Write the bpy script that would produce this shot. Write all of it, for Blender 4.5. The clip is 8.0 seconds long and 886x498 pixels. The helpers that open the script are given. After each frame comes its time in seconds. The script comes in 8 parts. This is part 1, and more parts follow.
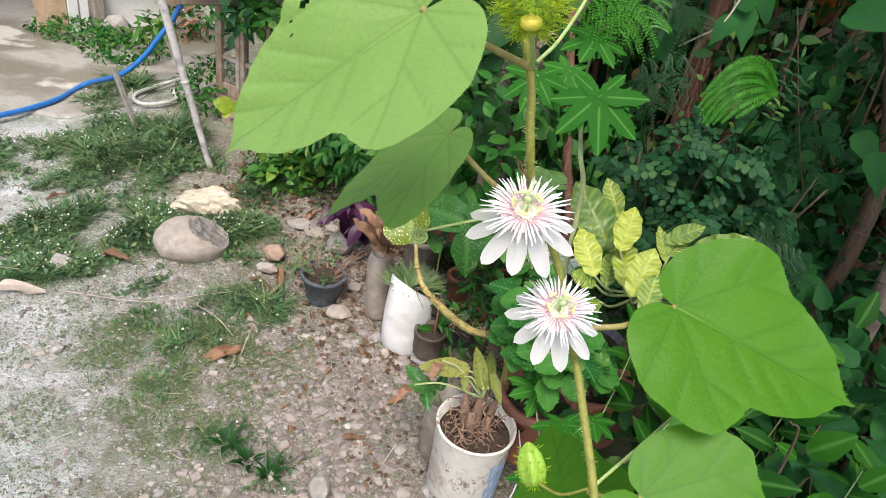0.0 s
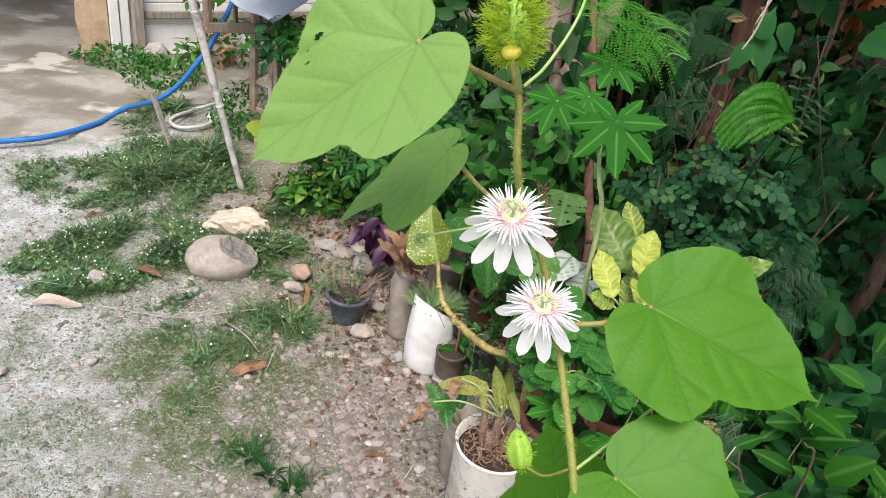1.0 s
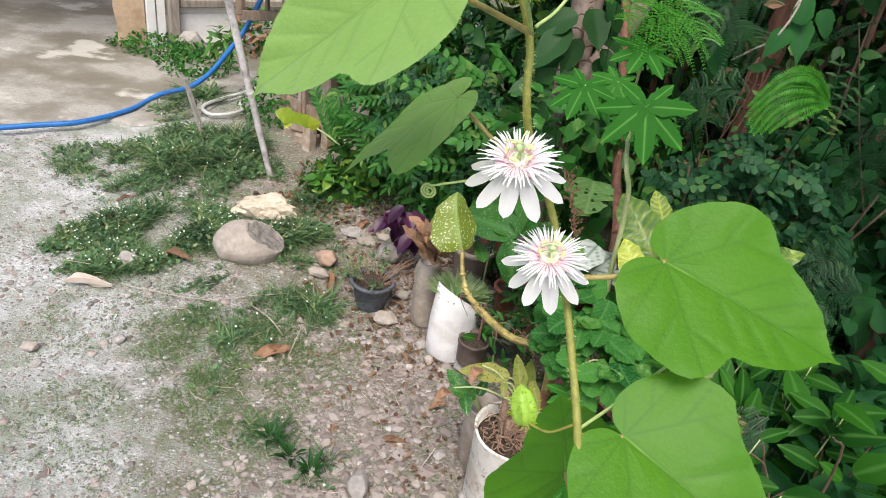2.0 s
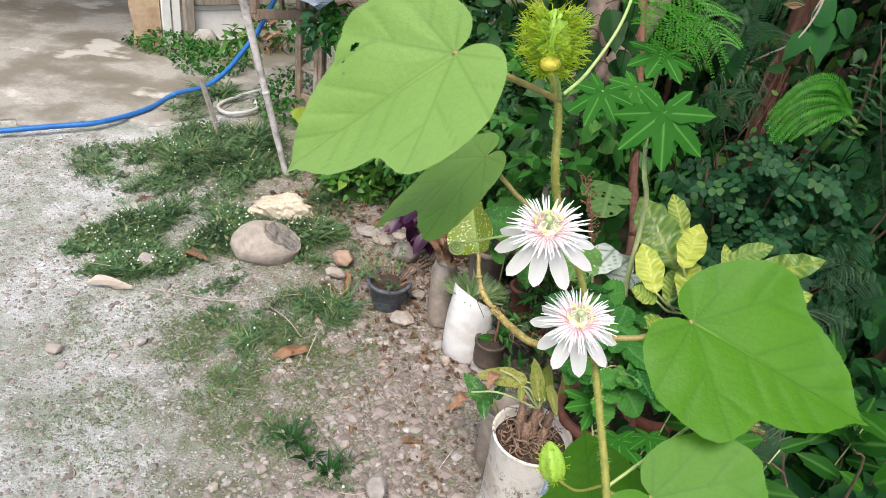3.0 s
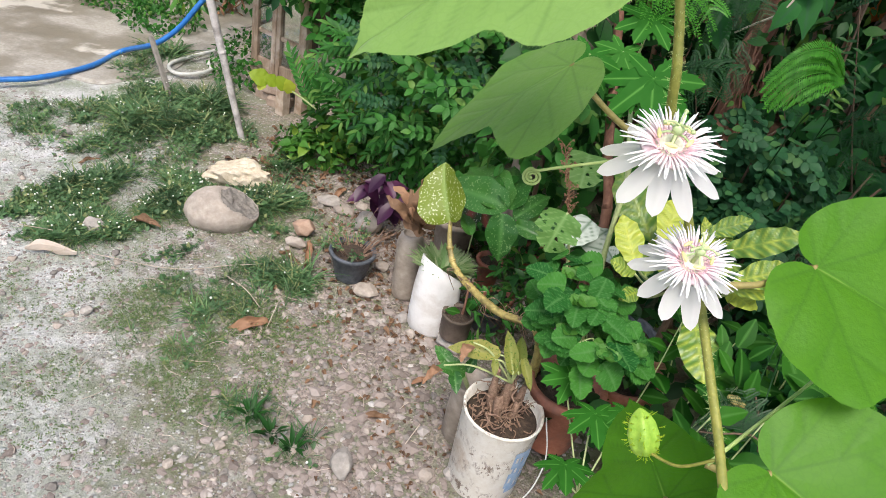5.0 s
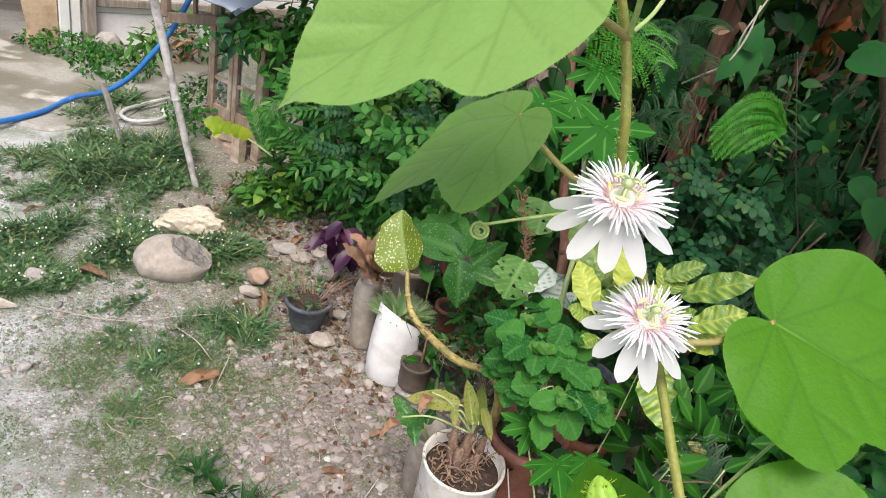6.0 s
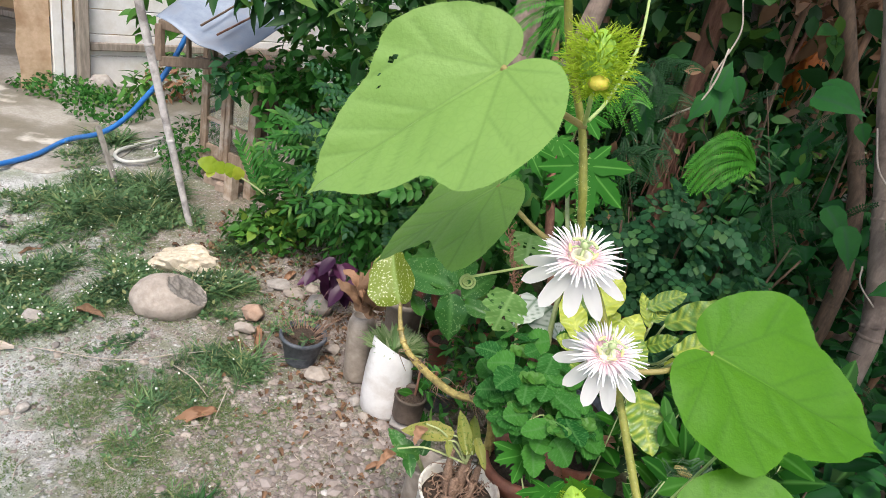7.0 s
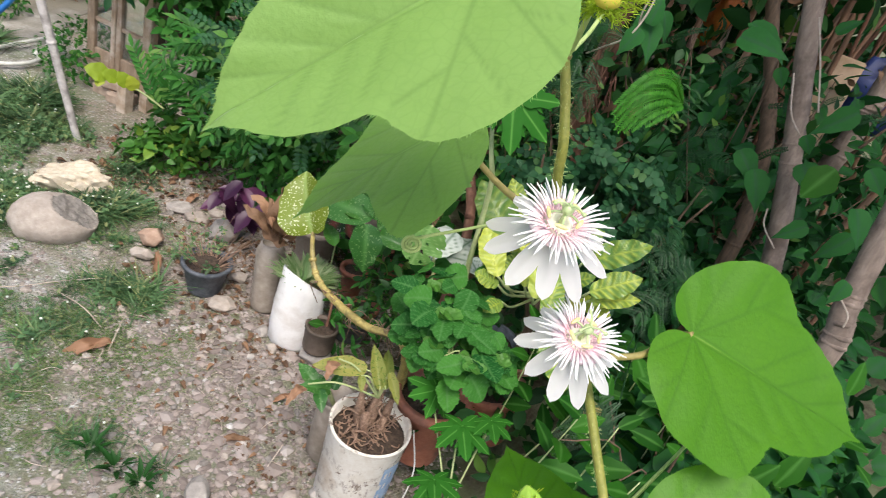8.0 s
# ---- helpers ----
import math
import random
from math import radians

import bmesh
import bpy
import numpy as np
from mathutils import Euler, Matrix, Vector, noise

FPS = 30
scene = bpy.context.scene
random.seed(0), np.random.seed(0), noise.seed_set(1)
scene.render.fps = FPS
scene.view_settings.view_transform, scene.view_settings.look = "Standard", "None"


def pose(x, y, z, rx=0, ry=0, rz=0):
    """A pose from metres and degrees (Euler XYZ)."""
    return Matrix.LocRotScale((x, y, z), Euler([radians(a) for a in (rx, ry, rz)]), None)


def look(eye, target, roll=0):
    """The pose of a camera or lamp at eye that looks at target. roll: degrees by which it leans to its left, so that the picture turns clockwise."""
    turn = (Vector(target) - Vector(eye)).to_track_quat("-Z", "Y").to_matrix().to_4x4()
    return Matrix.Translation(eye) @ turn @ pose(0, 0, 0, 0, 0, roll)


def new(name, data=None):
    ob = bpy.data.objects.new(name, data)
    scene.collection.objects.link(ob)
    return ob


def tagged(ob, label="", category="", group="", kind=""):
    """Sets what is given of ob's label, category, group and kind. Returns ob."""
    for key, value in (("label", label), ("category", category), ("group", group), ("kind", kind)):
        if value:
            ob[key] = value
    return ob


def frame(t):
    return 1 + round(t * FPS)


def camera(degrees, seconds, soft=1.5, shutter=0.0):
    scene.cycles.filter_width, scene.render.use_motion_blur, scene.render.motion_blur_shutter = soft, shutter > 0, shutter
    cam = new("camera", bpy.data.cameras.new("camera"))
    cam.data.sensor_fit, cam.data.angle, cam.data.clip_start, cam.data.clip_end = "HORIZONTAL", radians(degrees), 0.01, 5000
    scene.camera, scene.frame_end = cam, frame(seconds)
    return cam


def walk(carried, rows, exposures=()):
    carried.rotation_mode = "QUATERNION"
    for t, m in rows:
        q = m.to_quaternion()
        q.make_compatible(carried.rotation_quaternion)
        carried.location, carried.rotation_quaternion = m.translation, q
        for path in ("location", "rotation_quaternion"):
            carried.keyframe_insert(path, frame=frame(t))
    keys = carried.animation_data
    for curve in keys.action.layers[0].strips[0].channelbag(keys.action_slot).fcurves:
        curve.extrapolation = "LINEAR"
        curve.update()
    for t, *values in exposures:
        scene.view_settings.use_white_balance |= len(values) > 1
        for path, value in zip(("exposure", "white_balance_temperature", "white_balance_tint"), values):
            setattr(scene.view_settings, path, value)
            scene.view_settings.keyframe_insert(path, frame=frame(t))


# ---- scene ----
cam = camera(67.5, 8.0, soft=0.85, shutter=0.15)
PATH = [
    (0, (0.0303, 0.0619, 1.4105), (0.1219, 1.7581, 0.3548), 10.89),
    (0.5, (0.0380, 0.0375, 1.4236), (0.0501, 1.7630, 0.4125), 9.90),
    (1, (0.0450, 0.0271, 1.4223), (0.0434, 1.7556, 0.4161), 10.03),
    (1.5, (0.0587, 0.0216, 1.4096), (0.0390, 1.7319, 0.3729), 10.44),
    (2, (0.0599, 0.0244, 1.4000), (-0.0222, 1.7364, 0.3693), 9.91),
    (2.2, (0.0578, 0.0279, 1.4071), (-0.0714, 1.7325, 0.3690), 9.05),
    (3.3, (0.0391, 0.0476, 1.4325), (-0.0619, 1.7372, 0.3673), 8.87),
    (3.5, (0.0340, 0.0640, 1.4300), (-0.0080, 1.7593, 0.3698), 8.66),
    (4, (0.0290, 0.0839, 1.4492), (0.0706, 1.8056, 0.4322), 7.61),
    (4.5, (-0.0033, 0.0672, 1.4008), (0.0075, 1.7479, 0.3192), 11.66),
    (4.7, (-0.0057, 0.0669, 1.3855), (0.0092, 1.7365, 0.2846), 12.41),
    (5.8, (0.0025, 0.0883, 1.3623), (0.1326, 1.8178, 0.3664), 14.03),
    (6, (0.0015, 0.0877, 1.3687), (0.1341, 1.8400, 0.4137), 13.90),
    (6.5, (-0.0035, 0.0635, 1.3841), (0.1383, 1.8331, 0.4629), 12.89),
    (7, (-0.0057, 0.0440, 1.4020), (0.1376, 1.8396, 0.5330), 12.89),
    (7.5, (-0.0091, 0.0448, 1.3980), (0.1668, 1.7742, 0.4090), 12.97),
    (8, (-0.0137, 0.1068, 1.3819), (0.4311, 1.7835, 0.3866), 19.34),
]
walk(cam, [(t, look(eye, target, roll)) for t, eye, target, roll in PATH],
     exposures=[(0.0, 0.61, 6400, 10), (8.0, 0.61, 6400, 10)])

# ---- daylight: bright hazy sky, sun veiled by cloud ----
SUN_EL, SUN_AZ = radians(60), radians(185)
world = bpy.data.worlds.new("hazy_sky")
scene.world = world
world.use_nodes = True
wn = world.node_tree.nodes
sky = wn.new("ShaderNodeTexSky")
sky.sky_type, sky.sun_disc = "NISHITA", False
sky.sun_elevation, sky.sun_rotation = SUN_EL, SUN_AZ
sky.dust_density, sky.air_density, sky.ozone_density = 4.0, 1.0, 0.6
world.node_tree.links.new(sky.outputs[0], wn["Background"].inputs[0])
wn["Background"].inputs[1].default_value = 0.15
sun_data = bpy.data.lights.new("sun", "SUN")
sun_data.energy, sun_data.angle, sun_data.color = 1.7, radians(24), (1.0, 0.95, 0.87)
sun = new("sun", sun_data)
sun_from = Vector((math.sin(SUN_AZ) * math.cos(SUN_EL), math.cos(SUN_AZ) * math.cos(SUN_EL), math.sin(SUN_EL)))
sun.matrix_world = look(sun_from * 20, (0, 0, 0))


# ---- material helpers ----
class Nodes:
    """A thin layer over a material's node tree."""

    def __init__(self, name, rough=0.6, metal=0.0, spec=0.5):
        self.mat = bpy.data.materials.new(name)
        self.mat.use_nodes = True
        self.tree = self.mat.node_tree
        self.bsdf = self.tree.nodes["Principled BSDF"]
        self.out = self.tree.nodes["Material Output"]
        self.bsdf.inputs["Roughness"].default_value = rough
        self.bsdf.inputs["Metallic"].default_value = metal
        self.bsdf.inputs["Specular IOR Level"].default_value = spec

    def put(self, socket, value):
        if isinstance(value, bpy.types.NodeSocket):
            self.tree.links.new(value, socket)
        else:
            socket.default_value = value

    def node(self, kind, **values):
        n = self.tree.nodes.new(kind)
        for key, value in values.items():
            self.put(n.inputs[key.replace("_", " ")], value)
        return n

    def noise(self, scale, detail=4.0, rough=0.55, where=None, stretch=None):
        co = where or self.tree.nodes.new("ShaderNodeNewGeometry").outputs["Position"]
        if stretch:
            m = self.tree.nodes.new("ShaderNodeMapping")
            m.inputs["Scale"].default_value = stretch
            self.put(m.inputs["Vector"], co)
            co = m.outputs[0]
        return self.node("ShaderNodeTexNoise", Vector=co, Scale=scale, Detail=detail, Roughness=rough).outputs["Fac"]

    def ramp(self, fac, stops):
        n = self.tree.nodes.new("ShaderNodeValToRGB")
        e = n.color_ramp.elements
        while len(e) < len(stops):
            e.new(0.5)
        for k, (p, c) in zip(e, stops):
            k.position, k.color = p, (*c, 1) if len(c) == 3 else c
        self.put(n.inputs[0], fac)
        return n.outputs[0]

    def mix(self, fac, a, b, mode="MIX"):
        n = self.tree.nodes.new("ShaderNodeMix")
        n.data_type, n.blend_type = "RGBA", mode
        for i, v in ((0, fac), (6, a), (7, b)):
            if not isinstance(v, bpy.types.NodeSocket) and i and len(v) == 3:
                v = (*v, 1)
            self.put(n.inputs[i], v)
        return n.outputs[2]

    def math(self, op, a, b=0.0):
        n = self.tree.nodes.new("ShaderNodeMath")
        n.operation = op
        self.put(n.inputs[0], a)
        self.put(n.inputs[1], b)
        return n.outputs[0]

    def attr(self, name, out="Fac"):
        n = self.tree.nodes.new("ShaderNodeAttribute")
        n.attribute_name = name
        return n.outputs[out]

    def random(self, island=True):
        if island:
            return self.tree.nodes.new("ShaderNodeNewGeometry").outputs["Random Per Island"]
        return self.tree.nodes.new("ShaderNodeObjectInfo").outputs["Random"]

    def bump(self, height, strength=0.4, distance=0.01):
        n = self.node("ShaderNodeBump", Height=height, Strength=strength, Distance=distance)
        self.put(self.bsdf.inputs["Normal"], n.outputs[0])
        return self

    def colour(self, c):
        self.put(self.bsdf.inputs["Base Color"], c if isinstance(c, bpy.types.NodeSocket) else (*c, 1))
        return self


def surface(name, dark, light, scale=30, rough=0.7, bump=0.3, depth=0.004, metal=0.0, stain=None, stain_scale=5, stretch=None):
    """A worn surface: fine grain, broad stains and relief."""
    m = Nodes(name, rough, metal)
    fine = m.noise(scale, 6, 0.65, stretch=stretch)
    col = m.ramp(fine, [(0.3, dark), (0.7, light)])
    if stain:
        col = m.mix(m.ramp(m.noise(stain_scale, 4, 0.6), [(0.48, (0, 0, 0)), (0.66, (1, 1, 1))]), col, stain)
    m.colour(col).bump(fine, bump, depth)
    return m.mat


def leafy(name, dark, light, rough=0.45, through_light=0.3, vein=None, spots=None, yellow=None, island=True, spec=0.4, drift=0.0):
    """A leaf: tone varies from leaf to leaf and over the blade; light passes through it."""
    m = Nodes(name, rough, spec=spec)
    col = m.mix(m.random(island), dark, light)
    blade = m.noise(60, 3, 0.6)
    col = m.mix(m.math("MULTIPLY", blade, 0.35), col, tuple(0.55 * c for c in dark))
    if drift:
        col = m.mix(m.ramp(m.noise(drift, 4, 0.6), [(0.38, (0, 0, 0)), (0.66, (1, 1, 1))]), col, tuple(0.5 * c for c in dark))
        col = m.mix(m.ramp(m.noise(drift * 1.7, 3, 0.6), [(0.56, (0, 0, 0)), (0.75, (0.6, 0.6, 0.6))]), col, (0.2, 0.27, 0.07))
    if yellow:
        col = m.mix(m.ramp(m.random(island), [(0.78, (0, 0, 0)), (0.95, (0.7, 0.7, 0.7))]), col, yellow)
    if spots:
        col = m.mix(m.ramp(m.noise(170, 2, 0.5), [(0.58, (0, 0, 0)), (0.66, (1, 1, 1))]), col, spots)
    if vein:
        col = m.mix(m.math("MULTIPLY", m.attr("vein"), 0.8), col, vein)
    m.colour(col)
    m.bump(m.noise(220, 3, 0.5), 0.15, 0.001)
    back = m.node("ShaderNodeBsdfTranslucent", Color=col)
    both = m.node("ShaderNodeMixShader", Fac=through_light)
    m.put(both.inputs[1], m.bsdf.outputs[0])
    m.put(both.inputs[2], back.outputs[0])
    m.put(m.out.inputs["Surface"], both.outputs[0])
    return m.mat


# ---- mesh helpers ----
class Soup:
    """Vertices and faces that become one mesh, with a vein mask for leaves."""

    def __init__(self):
        self.v, self.f, self.a, self.n, self.flat = [], [], [], 0, False

    def add(self, verts, faces, m=None, vein=None):
        v = np.asarray(verts, float)
        if m is not None:
            m = np.array(m)
            v = v @ m[:3, :3].T + m[:3, 3]
        self.f.extend([tuple(i + self.n for i in f) for f in faces])
        self.v.append(v)
        self.a.append(np.zeros(len(v)) if vein is None else np.asarray(vein, float))
        self.n += len(v)
        return self

    def mesh(self, name, material, smooth=True):
        me = bpy.data.meshes.new(name)
        me.from_pydata(np.concatenate(self.v).tolist(), [], self.f)
        me.attributes.new("vein", "FLOAT", "POINT").data.foreach_set("value", np.concatenate(self.a).astype(np.float32))
        if smooth and not self.flat:
            me.shade_smooth()
        for one in material if isinstance(material, (list, tuple)) else [material]:
            me.materials.append(one)
        me.update()
        return me


def thing(name, at, label, category, group="", kind=""):
    """An Empty at the base of a thing, which parents its parts."""
    ob = new(name)
    ob.empty_display_size = 0.05
    ob.location = at
    return tagged(ob, label, category, group, kind)


def child(name, mesh, parent, m=None, label=""):
    ob = new(name, mesh)
    ob.parent = parent
    if parent.type == "EMPTY":
        ob.matrix_parent_inverse = Matrix.Translation(-Vector(parent.location))
    if m is not None:
        ob.matrix_basis = m
    return tagged(ob, label)


def part(name, soup, material, parent, label="", smooth=True):
    return child(name, soup.mesh(name, material, smooth), parent, None, label)


def single(name, soup, material, label, category, group="", kind="", smooth=True):
    return tagged(new(name, soup.mesh(name, material, smooth)), label, category, group, kind)


def smoothed(points, n):
    """n points on a smooth curve through the given ones."""
    p = np.array(points, float)
    p = np.vstack([2 * p[0] - p[1], p, 2 * p[-1] - p[-2]])
    out = []
    for s in np.linspace(0, len(p) - 3 - 1e-6, n):
        i, t = int(s), s - int(s)
        a, b, c, d = p[i : i + 4]
        out.append(0.5 * (2 * b + (c - a) * t + (2 * a - 5 * b + 4 * c - d) * t * t + (3 * b - a - 3 * c + d) * t**3))
    return np.array(out)


def tube(soup, points, radius, sides=8, n=None, wobble=0.0, flat=1.0):
    """A tube along a smooth curve. radius: one number, or one for each end."""
    p = smoothed(points, n or max(2, 5 * (len(points) - 1)))
    r = np.interp(np.linspace(0, 1, len(p)), np.linspace(0, 1, len(np.atleast_1d(radius))), np.atleast_1d(radius))
    d = np.gradient(p, axis=0)
    d /= np.linalg.norm(d, axis=1)[:, None] + 1e-12
    ref = np.array([0.31, 0.17, 0.93]) if abs(d[0] @ [0.31, 0.17, 0.93]) < 0.9 else np.array([1.0, 0, 0])
    verts, faces = [], []
    for k in range(len(p)):
        a = ref - d[k] * (ref @ d[k])
        a /= np.linalg.norm(a)
        b = np.cross(d[k], a)
        ref = a
        for s in range(sides):
            q = 2 * math.pi * s / sides
            rr = r[k] * (1 + wobble * (noise.noise(Vector(p[k] * 14 + [s * 1.7, 0, 0]))))
            verts.append(p[k] + rr * (math.cos(q) * a + flat * math.sin(q) * b))
    for k in range(len(p) - 1):
        for s in range(sides):
            t = (s + 1) % sides
            faces.append((k * sides + s, k * sides + t, (k + 1) * sides + t, (k + 1) * sides + s))
    faces.append(tuple(range(sides))[::-1])
    faces.append(tuple((len(p) - 1) * sides + s for s in range(sides)))
    return soup.add(verts, faces)


def lathe(soup, profile, m=None, sides=32, wobble=0.0, seed=0.0):
    """A turned form from (radius, height) pairs."""
    verts, faces = [], []
    for r, z in profile:
        for s in range(sides):
            q = 2 * math.pi * s / sides
            k = 1 + wobble * noise.noise(Vector((math.cos(q) * 2 + seed, math.sin(q) * 2, z * 12)))
            verts.append((r * k * math.cos(q), r * k * math.sin(q), z))
    for i in range(len(profile) - 1):
        for s in range(sides):
            t = (s + 1) % sides
            faces.append((i * sides + s, i * sides + t, (i + 1) * sides + t, (i + 1) * sides + s))
    faces.append(tuple(range(sides))[::-1])
    faces.append(tuple((len(profile) - 1) * sides + s for s in range(sides)))
    return soup.add(verts, faces, m)


def box(soup, size, m=None, bevel=0.004, bend=0.0):
    """A box with chamfered edges, its middle at the origin."""
    x, y, z = (s / 2 for s in size)
    b = min(bevel, x * 0.9, y * 0.9, z * 0.9)
    bm = bmesh.new()
    bmesh.ops.create_cube(bm, size=1)
    for v in bm.verts:
        v.co = Vector((v.co.x * 2 * x, v.co.y * 2 * y, v.co.z * 2 * z))
    bmesh.ops.bevel(bm, geom=bm.edges[:], offset=b, segments=1, affect="EDGES")
    bm.verts.index_update()
    soup.add([v.co[:] for v in bm.verts], [[v.index for v in f.verts] for f in bm.faces], m)
    soup.flat = True
    bm.free()
    return soup


def crag(soup, at, size, seed, corners=16, turn=0.0, bevel=0.12):
    """A broken stone: the hull of a few scattered corners, its edges worn."""
    rng = random.Random(int(seed * 97))
    bm = bmesh.new()
    for k in range(corners):
        z = 1 - 2 * (k + 0.5) / corners
        a = 2.4 * k + rng.uniform(-0.5, 0.5)
        r = math.sqrt(1 - z * z)
        d = rng.uniform(0.82, 1.12)
        bm.verts.new((d * r * math.cos(a) * size[0], d * r * math.sin(a) * size[1], d * z * size[2]))
    bmesh.ops.convex_hull(bm, input=bm.verts[:])
    bmesh.ops.bevel(bm, geom=bm.edges[:], offset=bevel * min(size), segments=1, affect="EDGES", clamp_overlap=True)
    bm.verts.index_update()
    m = Matrix.Translation(Vector(at)) @ Matrix.Rotation(turn, 4, "Z")
    soup.add([v.co[:] for v in bm.verts], [[v.index for v in f.verts] for f in bm.faces], m)
    bm.free()
    return soup


_ico = {}


def ico(level):
    if level not in _ico:
        bm = bmesh.new()
        bmesh.ops.create_icosphere(bm, subdivisions=level, radius=1)
        bm.verts.index_update()
        _ico[level] = (np.array([v.co[:] for v in bm.verts]), [tuple(v.index for v in f.verts) for f in bm.faces])
        bm.free()
    return _ico[level]


def rock(soup, at, size, seed, level=3, rough=0.25, scale=1.6, turn=0.0, flat=0.0):
    """A worn stone; flat: how much of its underside sits in the ground."""
    v, f = ico(level)
    out = []
    for p in v:
        k = 1 + rough * noise.noise(Vector(p * scale + seed)) + 0.35 * rough * noise.noise(Vector(p * scale * 3 + seed)) + 0.12 * rough * noise.noise(Vector(p * scale * 9 + seed))
        out.append(p * k * np.array(size))
    m = Matrix.Translation(Vector(at)) @ Matrix.Rotation(turn, 4, "Z")
    return soup.add(out, f, m)


def frame_of(at, along, normal, size=1.0, width=None):
    """A matrix whose Y runs along, whose Z is as near the normal as can be, for leaves."""
    y = Vector(along).normalized()
    z = Vector(normal)
    z = (z - y * z.dot(y)).normalized()
    x = y.cross(z)
    r = Matrix((x, y, z)).transposed()
    return Matrix.Translation(Vector(at)) @ (r @ Matrix.Diagonal((width or size, size, size))).to_4x4()


def blade(outline, across=4, along=8, fold=0.15, droop=0.25, wave=0.0, waves=3, vein_w=0.05, ribs=0, rib_w=0.03):
    """A leaf one unit long on +Y from its stalk: half widths by outline(t), folded at the midrib and drooping at the tip."""
    verts, faces, vein = [], [], []
    for i in range(along + 1):
        t = i / along
        w = outline(t)
        for j in range(-across, across + 1):
            s = j / across if vein_w == 0 or vein_w > 0.015 else math.copysign(abs(j / across) ** 2, j)
            x = w * s
            z = fold * abs(x) - droop * t * t + wave * abs(s) * math.sin(waves * 2 * math.pi * t + (1.3 if j > 0 else 0))
            q = math.exp(-((x / vein_w) ** 2)) if vein_w else 0.0
            if ribs:
                ph = (t * ribs - abs(x) * ribs * 0.9) % 1.0
                q = max(q, math.exp(-(((ph - 0.5) / (rib_w * ribs)) ** 2)))
            verts.append((x, t, z))
            vein.append(q)
    n = 2 * across + 1
    for i in range(along):
        for j in range(n - 1):
            faces.append((i * n + j, i * n + j + 1, (i + 1) * n + j + 1, (i + 1) * n + j))
    return np.array(verts), faces, np.array(vein)


def crumpled(outline, seed, curl=0.5):
    """A dry leaf: curled along its length, its rim drawn in and creased."""
    v, f, q = blade(outline, 6, 18, 0.0, 0.0, vein_w=0.02)
    for p in v:
        x, t = p[0], p[1]
        c = noise.noise(Vector((x * 4, t * 3.2, seed)))
        d = noise.noise(Vector((x * 9, t * 8, seed + 4)))
        roll = 0.19 + 0.06 * c
        p[2] = roll * (1 - math.cos(x / roll)) + 0.11 * c + 0.06 * d - curl * (t - 0.5) ** 2
        p[0] = roll * math.sin(x / roll) * 1.1 + 0.1 * math.sin(3 * t + seed) + 0.06 * d
        p[1] = t + 0.05 * d
    return v, f, q


def shape(*pairs):
    """An outline by half widths at given places along the leaf."""
    ts, ws = zip(*pairs)

    def at(t):
        i = min(max(np.searchsorted(ts, t) - 1, 0), len(ts) - 2)
        k = (t - ts[i]) / (ts[i + 1] - ts[i])
        k = k * k * (3 - 2 * k) if 0 < i < len(ts) - 2 else math.sin(k * math.pi / 2) if i == 0 else 1 - (1 - math.cos(k * math.pi / 2)) if False else k
        return float(ws[i] + (ws[i + 1] - ws[i]) * k)

    return at


OVATE = shape((0, 0.02), (0.15, 0.2), (0.38, 0.3), (0.7, 0.2), (1, 0.0))
LANCE = shape((0, 0.02), (0.2, 0.12), (0.45, 0.16), (0.75, 0.1), (1, 0.0))
ROUND = shape((0, 0.06), (0.12, 0.28), (0.4, 0.4), (0.75, 0.28), (0.93, 0.12), (1, 0.0))
HEART = shape((0, 0.12), (0.1, 0.27), (0.3, 0.34), (0.6, 0.24), (0.85, 0.08), (1, 0.0))
STRAP = shape((0, 0.03), (0.3, 0.06), (0.6, 0.05), (1, 0.0))


def rand_dir(up=0.3, rng=random):
    a = rng.uniform(0, 2 * math.pi)
    z = rng.uniform(-1, 1) * (1 - up) + up
    r = math.sqrt(max(0.0, 1 - min(1, z * z)))
    return Vector((r * math.cos(a), r * math.sin(a), z)).normalized()

# ---- materials ----
def ground_material():
    m = Nodes("yard_ground", 0.92, spec=0.2)
    pos = m.tree.nodes.new("ShaderNodeNewGeometry").outputs["Position"]
    fine = m.noise(110, 10, 0.78)
    mid = m.noise(14, 6, 0.6)
    broad = m.noise(2.6, 5, 0.6)
    grey = m.ramp(fine, [(0.33, (0.5, 0.495, 0.49)), (0.5, (0.72, 0.715, 0.705)), (0.68, (0.88, 0.88, 0.875))])
    brown = m.ramp(fine, [(0.36, (0.17, 0.13, 0.11)), (0.5, (0.38, 0.315, 0.275)), (0.65, (0.6, 0.53, 0.48))])
    soil = m.ramp(fine, [(0.3, (0.045, 0.032, 0.024)), (0.7, (0.14, 0.1, 0.075))])
    axes = m.node("ShaderNodeSeparateXYZ", Vector=pos).outputs
    # the bed runs obliquely along the yard; beyond the yard rough grassy earth
    x = m.math("ADD", axes[0], m.math("MULTIPLY", m.math("SUBTRACT", axes[1], 1.0), 0.4))
    away = m.node("ShaderNodeVectorMath", Vector=pos)
    away.operation = "DISTANCE"
    away.inputs[1].default_value = (-0.6, 2.0, 0)
    away = m.math("ADD", m.math("MULTIPLY", away.outputs["Value"], 0.1), m.math("MULTIPLY", m.math("SUBTRACT", m.noise(0.7, 5, 0.6), 0.5), 0.5))
